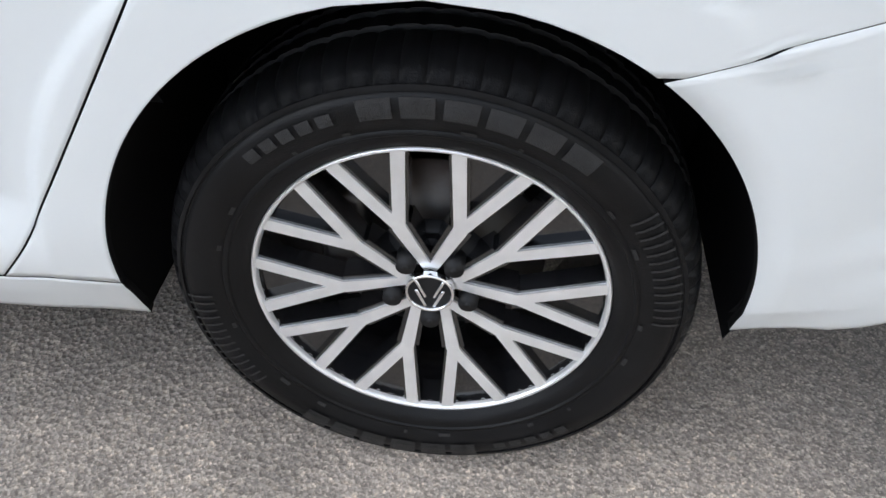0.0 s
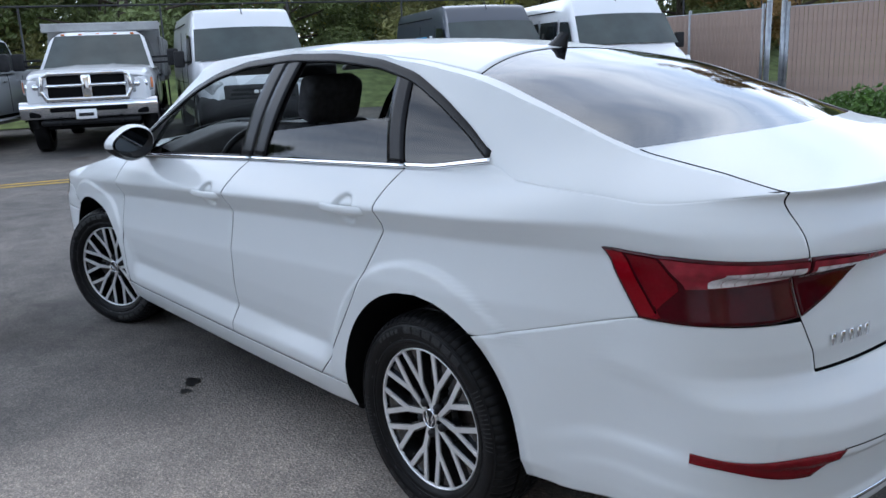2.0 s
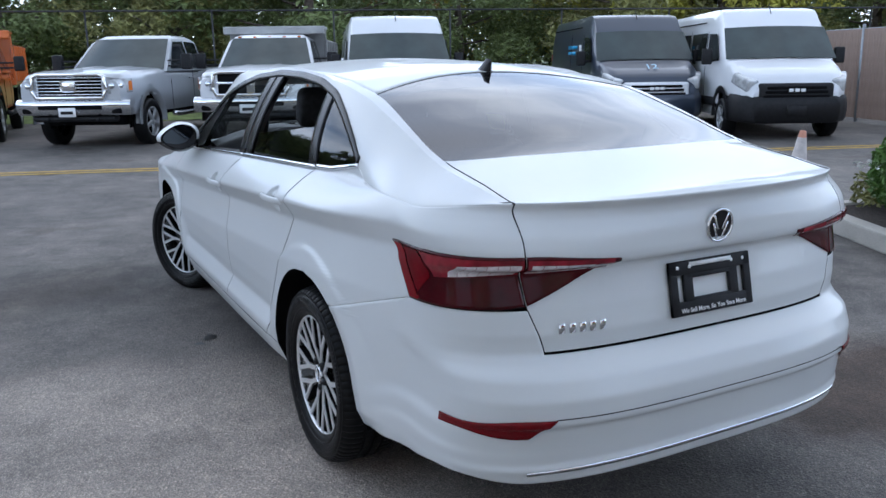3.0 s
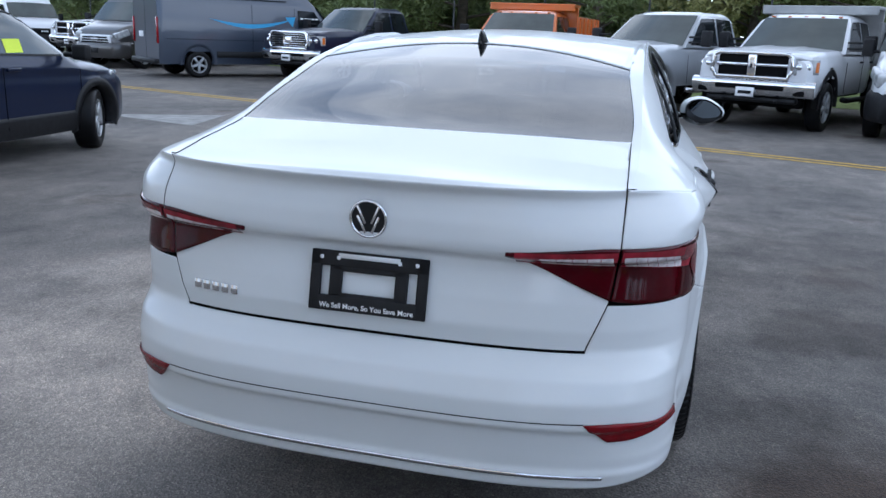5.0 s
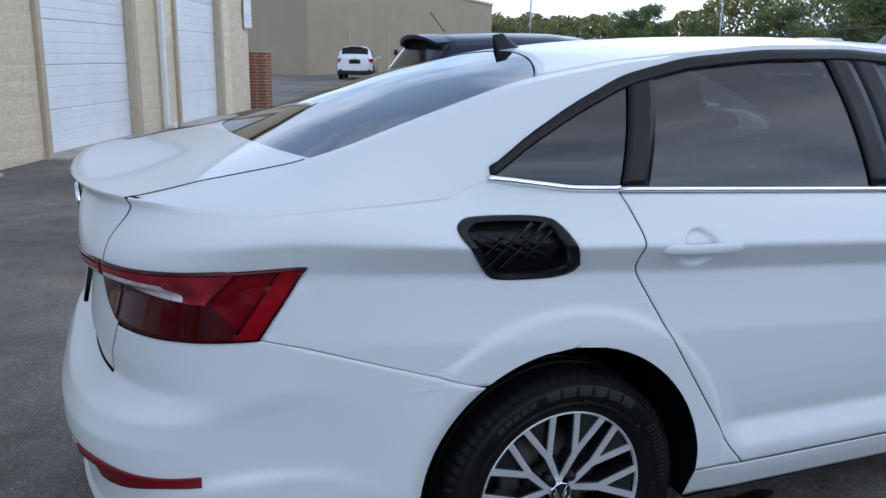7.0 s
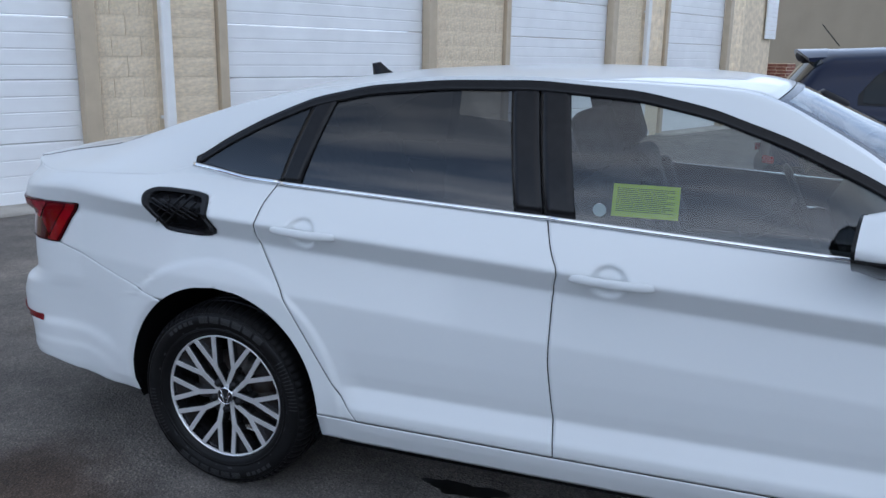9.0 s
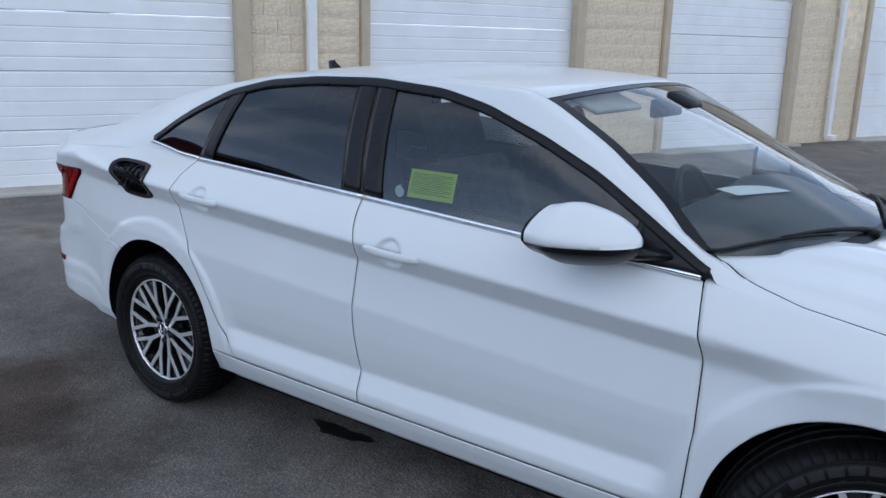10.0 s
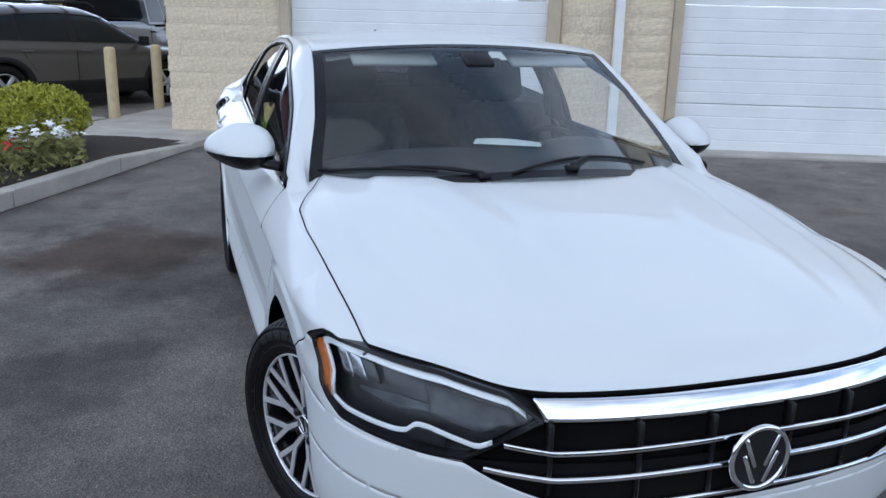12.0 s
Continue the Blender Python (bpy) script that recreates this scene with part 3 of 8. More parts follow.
    def rail(u, v, s=s):
        x = lerp(-0.30, -2.335, u)
        yr = rail_y(x)
        zt = max(foot(x, yr), dlo_top(x) + 0.026 if x > -2.235 else lerp(dlo_top(-2.235) + 0.026, hood_z(x, yr) + 0.001, sstep(-2.235, -2.335, x)))
        if v < 0.6:
            z0 = dlo_top(x) + 0.012 if x > -2.235 else lerp(dlo_top(-2.235) + 0.012, shoulder_z(x) - 0.004, sstep(-2.235, -2.29, x))
            z = lerp(min(z0, zt - 0.002), zt, v / 0.6)
            return (x, s * (lerp(belt_y(x), yr, max(0.0, min(1.0, (z - top_z(x)) / max(0.004, zt - top_z(x))))) if x < -2.31 else lerp(side_y(x, z), lerp(belt_y(x), yr, max(0.0, min(1.0, (z - top_z(x)) / max(0.004, zt - top_z(x))))), sstep(-2.235, -2.31, x))), z)
        w = (v - 0.6) / 0.4
        y = lerp(yr, yr - rail_in(x), w)
        return (x, s * y, lerp(zt, foot(x, y), w) if x < -1.95 else foot(x, y))

    grid(bm, rail, 110, 12)
    tidy(bm)
    part("roof_rail", bm, PAINT, car)
    # black frame round the side windows
    bm = bmesh.new()
    patch(bm, const(0.158), const(-2.26), lambda x: max(dlo_top(x) - 0.014, dlo_low(x) - 0.012), lambda x: dlo_top(x) + 0.014, 100, 3, by_x, s, out=0.004)
    tidy(bm)
    thicken(part("window_frame", bm, BLACK, car, "black window surround"), 0.01)
    bm = bmesh.new()
    patch(bm, const(0.165), const(-0.178), lambda x: dlo_low(x) - 0.018, lambda x: dlo_low(x) - 0.004, 24, 2, by_x, s, out=0.007)
    tidy(bm)
    thicken(part("quarter_moulding", bm, CHROME, car, "bright chrome moulding under the quarter window"), 0.006)
    for nm, a, b in (("b_pillar_front", shifted(pill_b, -0.006), shifted(pill_b, -0.094)), ("b_pillar_rear", shifted(pill_b, 0.085), shifted(pill_b, 0.0)), ("c_pillar_trim", shifted(pill_c, -0.006), shifted(pill_c, -0.082))):
        bm = bmesh.new()
        patch(bm, a, b, lambda x: belt_z(x) + 0.012, dlo_top, 4, 14, by_x, s, out=0.002)
        tidy(bm)
        thicken(part("pillar_cover", bm, BLACK, car), 0.01)
    # glass
    bm = bmesh.new()
    patch(bm, const(0.150), pill_c, lambda x: dlo_low(x) - 0.003, lambda x: max(dlo_low(x) - 0.002, dlo_top(x)), 16, 10, by_x, s, out=-0.003)
    tidy(bm)
    part("quarter_window", bm, GLASS_TINT, car, "dark tinted fixed quarter window")
    top_r = dlo_top if s > 0 else (lambda x: dlo_low(x) + lerp(0.085, 0.13, min(1, max(0, (x + 0.98) / 0.7))))
    bm = bmesh.new()
    patch(bm, shifted(pill_c, -0.075), shifted(pill_b, 0.08), lambda x: belt_z(x) + 0.008, top_r, 20, 14, by_x, s, out=-0.006)
    tidy(bm)
    part("rear_window", bm, GLASS_TINT, car, "dark tinted rear door window" if s > 0 else "dark tinted rear door window, half lowered")
    if s > 0:
        bm = bmesh.new()
        patch(bm, shifted(pill_b, -0.088), lambda z: -2.06 + 0.0 * z, lambda x: belt_z(x) + 0.008, lambda x: max(dlo_top(x), belt_z(x) + 0.01), 26, 16, by_x, s, out=-0.006)
        tidy(bm)
        part("front_window", bm, GLASS_SIDE, car, "clear front door window, closed")
    # mirror triangle
    bm = bmesh.new()
    patch(bm, const(-2.05), const(-2.245), lambda x: belt_z(x) + 0.010, lambda x: max(belt_z(x) + 0.012, dlo_top(x)), 8, 8, by_x, s, out=0.002)
    tidy(bm)
    thicken(part("mirror_triangle", bm, BLACK, car), 0.01)

    # wheel housing
    for ax in (0.0, -WB):
        bm = bmesh.new()
        grid(bm, lambda u, v, ax=ax, s=s: (ax + (ARCH_R + 0.012) * math.cos(lerp(-0.25, math.pi + 0.25, u)), s * lerp(0.40, flank(ax + ARCH_R * math.cos(lerp(-0.25, math.pi + 0.25, u)), max(0.26, ARCH_Z + ARCH_R * math.sin(lerp(-0.25, math.pi + 0.25, u)))) - 0.006, v), ARCH_Z + (ARCH_R + 0.012) * math.sin(lerp(-0.25, math.pi + 0.25, u))), 40, 4)
        grid(bm, lambda u, v, ax=ax, s=s: (ax + (ARCH_R + 0.012) * v * math.cos(lerp(-0.25, math.pi + 0.25, u)), s * 0.40, ARCH_Z + (ARCH_R + 0.012) * v * math.sin(lerp(-0.25, math.pi + 0.25, u))), 40, 2)
        part("wheel_housing", bm, SHELL, car, "black wheel arch liner")
# dark body behind the shut lines
bm = bmesh.new()
for s in (1, -1):
    patch(bm, const(0.0), const(3.0), lambda q: 0.345 - 0.085 * sstep(0.92, 1.25, q), lambda q: 0.62, 150, 12, skin, s, out=-0.016, drop=lambda c: min(math.hypot(c[0], c[2] - ARCH_Z), math.hypot(c[0] + WB, c[2] - ARCH_Z)) < ARCH_R + 0.03)
    patch(bm, const(0.0), const(1.82), const(0.62), lambda q: 0.95, 110, 10, skin, s, out=-0.02, drop=lambda c: min(math.hypot(c[0], c[2] - ARCH_Z), math.hypot(c[0] + WB, c[2] - ARCH_Z)) < ARCH_R + 0.03 or inside((c[0], c[2]), fuel_pts))
box(bm, (-1.4, 0, 0.22), (3.7, 1.0, 0.06))
box(bm, (-1.34, 0, 0.23), (1.85, 1.6, 0.05))
part("underbody", bm, SHELL, car)

# rear bumper
BUMPER_LOW = lambda q: lerp(0.310, 0.328, sstep(0.45, 0.75, q)) - 0.088 * sstep(0.86, 1.25, q)
bm = bmesh.new()
lid_gap = softened(pl((0.6, 0.548), (0.672, 0.549), (0.80, 0.598), (0.94, 0.615), (1.1, 0.614)), 0.012)
for s in (1, -1):
    edge = lambda z: q_at_x(ARCH_R + 0.0 * z if z < ARCH_Z else math.sqrt(max(0.0, ARCH_R ** 2 - (z - ARCH_Z) ** 2)), z)
    split = lambda z: q_at_y(lid_gap(max(z, 0.664)) + 0.002, z)
    rim = lambda z: edge(z) if z <= 0.645 else q_at_x(lerp(0.2265, 0.289, (z - 0.645) / 0.019) if z < 0.664 else seam_x(z), z)
    patch(bm, const(0.0), split, BUMPER_LOW, const(0.645), 52, 62, skin, s)
    patch(bm, const(0.0), split, const(0.645), const(0.664), 52, 3, skin, s)
    patch(bm, split, rim, BUMPER_LOW, const(0.645), 64, 62, skin, s)
    patch(bm, split, rim, const(0.645), const(0.664), 64, 3, skin, s)
    patch(bm, split, rim, const(0.664), const(0.789), 64, 18, skin, s)
tidy(bm)
rear_bumper = thicken(part("rear_bumper", bm, PAINT, car))
bm = bmesh.new()
for s in (1, -1):
    patch(bm, const(0.0), lambda z: q_at_y(0.62, z), lambda q: 0.343 - 0.012 * sstep(0.2, 0.75, q), lambda q: 0.355 - 0.016 * sstep(0.2, 0.75, q), 50, 2, skin, s, out=0.004)
tidy(bm)
thicken(part("chrome_strip", bm, CHROME, rear_bumper, "thin chrome strip across the lower bumper"), 0.004)
for s in (1, -1):
    bm = bmesh.new()
    patch(bm, lambda z: q_at_y(0.565, z), lambda z: q_at_x(0.84, z), lambda q: lerp(0.508, 0.452, min(1, (q - 0.40) / 0.06)) if q < 0.46 else 0.452 + 0.02 * sstep(0.5, 0.8, q), lambda q: 0.512 - 0.018 * sstep(0.5, 0.8, q), 24, 6, skin, s, out=0.006)
    tidy(bm)
    thicken(part("reflector", bm, REFLECTOR, rear_bumper, "slim red reflector"), 0.004)
bm = bmesh.new()
for s in (1, -1):
    patch(bm, const(0.0), lambda z: q_at_y(0.566, z), const(0.5105), const(0.5135), 40, 1, skin, s, out=0.0012)
tidy(bm)
part("bumper_seam", bm, SHELL, rear_bumper, "fine dark seam across the bumper")
bm = bmesh.new()
patch(bm, lambda z: q_at_y(0.377, z), lambda z: q_at_y(0.453, z), const(0.388), const(0.450), 8, 8, skin, out=0.0015)
tidy(bm)
part("tow_cover", bm, PAINT, rear_bumper)

# tail lamps
ROSE = material("rose_lens", (0.22, 0.012, 0.022), rough=0.10, coat=0.2, spec=0.4, vary=0.5, vary_scale=20)
for s in (1, -1):
    top_q = lambda q: 0.941 - 0.026 * (1 - sstep(0.1, 0.42, q)) if q < 0.9 else 0.939
    y_low = pl((0.34, 0.908), (0.36, 0.898), (0.43, 0.875), (0.598, 0.803), (0.66, 0.795), (0.9, 0.791))
    low_q = lambda q: min(top_q(q) - 0.002, y_low(skin(q, 0.86)[1])) if q < 0.75 else 0.791
    bm = bmesh.new()
    patch(bm, lambda z: q_at_y(0.344, 0.9), lambda z: q_at_y(lid_gap(z) - 0.003, z), low_q, top_q, 30, 16, skin, s, out=0.006)
    patch(bm, lambda z: q_at_y(lid_gap(z) + 0.003, z), lambda z: q_at_x(lamp_outer(z), z), low_q, top_q, 40, 16, skin, s, out=0.006)
    tidy(bm)
    lamp = thicken(part("tail_lamp", bm, DARKRED, car, "smoked red wraparound tail lamp"), 0.008)
    split_q = lambda z: q_at_y(lid_gap(z) + 0.004, z)
    up_lo = lambda q: 0.888 - 0.020 * sstep(0.4, 0.9, q)
    up_hi = lambda q: 0.934 - 0.014 * (1 - sstep(0.1, 0.5, q))
    chevron = lambda z, d=0.0: q_at_x(0.742 + d + 0.060 * (1 - min(1.0, abs(z - 0.872) / 0.068)), z)
    pieces = [
        ("red_lens", lambda z: q_at_x(lamp_outer(z) + 0.052, z), lambda z: q_at_x(lamp_outer(z) + 0.008, z), const(0.797), const(0.935), REDLENS, 0.0085, "bright red outer lens"),
        ("wing_lens", chevron, lambda z: q_at_x(lamp_outer(z) + 0.060, z), const(0.800), const(0.932), MIDRED, 0.0085, "deep red wing lens"),
        ("upper_lens", lambda z: q_at_y(0.366, 0.9), lambda z: q_at_y(lid_gap(z) - 0.006, z), up_lo, up_hi, ROSE, 0.0085, "rose upper lens"),
        ("upper_lens", split_q, lambda z: chevron(z, 0.010), up_lo, up_hi, ROSE, 0.0085, "rose upper lens")]
    for a0, a1, n0 in ((q_at_y(0.425, 0.9), q_at_y(lid_gap(0.9) - 0.012, 0.9), 5), (q_at_y(lid_gap(0.9) + 0.012, 0.9), q_at_x(0.872, 0.9), 6)):
        for k in range(n0):
            pieces.append(("clear_lens", const(lerp(a0, a1, k / n0) + 0.001), const(lerp(a0, a1, (k + 1) / n0) - 0.001), lambda q: up_lo(q) + 0.002, lambda q: up_hi(q) - 0.014 - 0.010 * sstep(0.5, 0.8, q), CLEARLENS, 0.0100, "frosted clear reversing lens"))
    for nm, a, b, z0, z1, mat, o, lab in pieces:
        bm = bmesh.new()
        patch(bm, a, b, z0, z1, 24 if nm != "clear_lens" else 4, 8, skin, s, out=o)
        tidy(bm)
        part(nm, bm, mat, lamp, lab)

# boot lid: rear face and deck
bm = bmesh.new()
for s in (1, -1):
    patch(bm, const(0.0), lambda z: q_at_y(lid_gap(z) - 0.0015, z), const(0.671), lambda q: 1.074, 60, 60, skin, s)

    def deck(u, v, s=s):
        t = u
        q = lerp(0.0, q_at_y(lid_gap(1.074) - 0.0015, 1.074), t)
        xe, ye = skin(q, 1.074)
        y0 = ye
        x0 = 0.665 - 0.30 * y0 * y0
        x = lerp(x0, xe, v)
        y = lerp(min(0.602, ye), ye, v) if t > 0.999 else ye
        return (x, s * y, lerp(roof(x, y), 1.074, sstep(0.93, 1.0, v)))

    grid(bm, deck, 60, 60)
tidy(bm)
boot = part("boot_lid", bm, PAINT, car)
# dark shut line along the lid's sides
for s in (1, -1):
    bm = bmesh.new()
    line = []
    for k in range(25):
        x = lerp(0.565, LIP_X, k / 24)
        y = lerp(0.6045, 0.6145, min(1.0, (x - 0.56) / 0.4))
        line.append((x, s * y, (max(roof(x, y), edge_z(x) + 0.002) if x > 0.6 else roof(x, y)) + 0.0006))
    tube(bm, line, 0.0015, 5)
    part("lid_seam", bm, SHELL, boot, "dark shut line")
# roof skin
bm = bmesh.new()


def roof_skin(u, v):
    e = 2 * v - 1
    yr = lerp(0.603, 0.572, u)
    x0 = -1.735 + 0.07 * e * e
    x1 = -0.185 + 0.155 * e * e
    x = lerp(x0, x1, u)
    y = e * (rail_y(x) - lerp(0.03, 0.045, sstep(-1.5, -1.9, x))) if x < -0.30 else e * lerp(rail_y(x) - 0.03, 0.565, min(1, (x + 0.3) / 0.27))
    return (x, y, roof(x, y))


grid(bm, roof_skin, 50, 40)
tidy(bm)
thicken(part("roof_panel", bm, PAINT, car), 0.02)
bm = bmesh.new()
grid(bm, lambda u, v: (lerp(-1.7, -0.1, u), (2 * v - 1) * 0.56, roof(lerp(-1.7, -0.1, u), (2 * v - 1) * 0.56) - 0.035), 20, 14)
part("headliner", bm, HEADLINER, car, "pale grey cloth headliner")
# windscreen and rear glass, each with a black border
ws_y = lambda x: rail_y(x) - rail_in(x) - 0.002


def screen_at(u, v):
    e = 2 * v - 1
    x0, x1 = -2.58 + 0.31 * e * e, -1.738 + 0.07 * e * e
    x = lerp(x0, x1, u)
    y = e * ws_y(x)
    return (x, y, roof(x, y) - 0.002)


def rear_at(u, v):
    e = 2 * v - 1
    x0, x1 = -0.182 + 0.155 * e * e, 0.668 - 0.11 * e * e
    x = lerp(x0, x1, u)
    y = e * (lerp(0.565, 0.606, sstep(-0.05, 0.5, x)) - 0.002)
    return (x, y, roof(x, y) - 0.002)


for nm, fn, mat, lab, b0, b1, bs in (("windscreen", screen_at, GLASS_CLEAR, "clear curved windscreen", 0.045, 0.03, 0.03), ("rear_screen", rear_at, GLASS_REAR, "dark tinted rear screen", 0.03, 0.03, 0.02)):
    bm = bmesh.new()
    grid(bm, fn, 40, 40)
    tidy(bm)
    pane = part(nm, bm, mat, car, lab)
    bm = bmesh.new()
    for u0, u1, v0, v1 in ((0, b0, 0, 1), (1 - b1, 1, 0, 1), (0, 1, 0, bs), (0, 1, 1 - bs, 1)):
        grid(bm, lambda u, v, f=(u0, u1, v0, v1): Vector(fn(lerp(f[0], f[1], u), lerp(f[2], f[3], v))) - Vector((0, 0, 0.004 if nm == "rear_screen" else -0.0015)), 30, 30)
    part("black_border", bm, BLACK, pane)

# bonnet
bonnet_edge = softened(pl((0, 0.757), (0.45, 0.757), (0.53, 0.763), (0.65, 0.789), (0.77, 0.803), (0.9, 0.803)), 0.03)
bm = bmesh.new()


def hood_skin(u, v):
    e = 2 * v - 1
    x0 = -2.525 + 0.30 * e * e
    ze = bonnet_edge(abs(e) * 0.766)
    xf = skin(q_front(abs(e) * 0.766, ze), ze)[0] + 0.006
    x = lerp(x0, xf, u)
    y = e * (shut(x) - 0.002)
    return (x, y, lerp(hood_z(x, y), ze, sstep(0.90, 1.0, u)))


grid(bm, hood_skin, 60, 70)
tidy(bm)
thicken(part("bonnet", bm, PAINT, car), 0.01)
# cowl under the screen
bm = bmesh.new()
grid(bm, lambda u, v: (lerp(-2.66, -2.46, u) + 0.2 * (2 * v - 1) ** 2, (2 * v - 1) * 0.70, lerp(0.965, 0.995, u) - 0.03 * (2 * v - 1) ** 2), 6, 24)
part("cowl_panel", bm, PLASTIC, car, "black grained plastic cowl")

# front bumper, grille and headlamps
lamp_top = softened(pl((2.09, 0.760), (2.12, 0.773), (2.2, 0.797), (2.34, 0.796), (2.52, 0.782), (2.64, 0.756), (2.695, 0.711)), 0.006)
lamp_low = softened(pl((2.09, 0.757), (2.105, 0.72), (2.12, 0.685), (2.15, 0.655), (2.21, 0.633), (2.32, 0.631), (2.44, 0.626), (2.54, 0.621), (2.695, 0.709)), 0.006)
under_grille = pl((2.54, 0.618), (2.60, 0.585), (2.68, 0.55), (2.80, 0.518), (3.0, 0.508))


def bumper_top(q):
    if q > 2.54:
        return under_grille(q)
    if q > 2.098:
        return lamp_low(q) - 0.004
    z = 0.69
    for _ in range(3):
        z = min(0.757, seam_f(skin(q, z)[0]))
    return z - 0.0015


bm = bmesh.new()
for s in (1, -1):
    front_edge = lambda z: q_at_x(-WB - (ARCH_R if z < ARCH_Z else math.sqrt(max(0.0, ARCH_R ** 2 - (z - ARCH_Z) ** 2))), z)
    patch(bm, front_edge, const(3.0), const(0.20), const(0.495), 80, 26, skin, s)
    patch(bm, front_edge, const(3.0), const(0.495), lambda q: min(0.62, bumper_top(q)), 110, 10, skin, s)
    qa = q_at_x(-2.905, 0.65)
    arch_q = lambda q: max(0.62, arch_top(-WB)(skin(q, 0.65)[0]))
    patch(bm, const(qa), const(2.54), arch_q, lambda q: max(bumper_top(q), arch_q(q) + 0.0005), 120, 8, skin, s)
tidy(bm)
front_bumper = thicken(part("front_bumper", bm, PAINT, car))
bm = bmesh.new()
for s in (1, -1):
    patch(bm, lambda z: q_front(0.66, z), const(3.0), const(0.47), const(0.77), 30, 14, skin, s, out=-0.045)
tidy(bm)
grille = part("grille", bm, SHELL, car, "black radiator grille with chrome slats")
slat_rise = pl((0.0, 0.003), (0.2, 0.0), (0.45, -0.006), (0.56, 0.010), (0.66, 0.03))
for zc, hh, y1, o in ((0.654, 0.0045, 0.545, 0.004), (0.595, 0.0045, 0.585, 0.004), (0.523, 0.004, 0.47, 0.002)):
    bm = bmesh.new()
    for s in (1, -1):
        low = lambda q, zc=zc, hh=hh: zc - hh + slat_rise(abs(skin(q, zc)[1]))
        high = lambda q, zc=zc, hh=hh: zc + hh + slat_rise(abs(skin(q, zc)[1]))
        patch(bm, lambda z, y1=y1, zc=zc: q_front(y1, zc), const(3.0), low, high, 40, 3, skin, s, out=o)
    tidy(bm)
    thicken(part("grille_slat", bm, CHROME, grille, "chrome bar"), 0.022)
bm = bmesh.new()
for s in (1, -1):
    patch(bm, lambda z: q_front(0.462 + 0.4 * (z - 0.712), z), const(3.0), const(0.712), const(0.7515), 40, 6, skin, s, out=0.006)
tidy(bm)
thicken(part("grille_bar", bm, CHROME, grille, "broad bright chrome bar"), 0.02)
for y in (0.10, 0.27, 0.455, -0.10, -0.27, -0.455):
    bm = bmesh.new()
    x = skin(q_front(abs(y), 0.62), 0.62)[0]
    box(bm, (x + 0.022, y, 0.615), (0.03, 0.010, 0.19), bev=0.002)
    part("grille_upright", bm, BLACK, grille)
HOUSING = material("dark_lamp_housing", (0.014, 0.0145, 0.016), rough=0.3, vary=0.3, vary_scale=40, coat=0.3)
PIPE = material("white_light_guide", (0.90, 0.91, 0.92), rough=0.15, coat=0.6, vary=0.04, vary_scale=30)
SMOKE = material("smoked_grey_reflector", (0.10, 0.105, 0.11), rough=0.3, metal=0.4, vary=0.4, vary_scale=30, bump=0.5, bump_scale=500)
CELL = material("bright_reflector_cell", (0.45, 0.47, 0.50), rough=0.18, metal=0.8, vary=0.4, vary_scale=35)
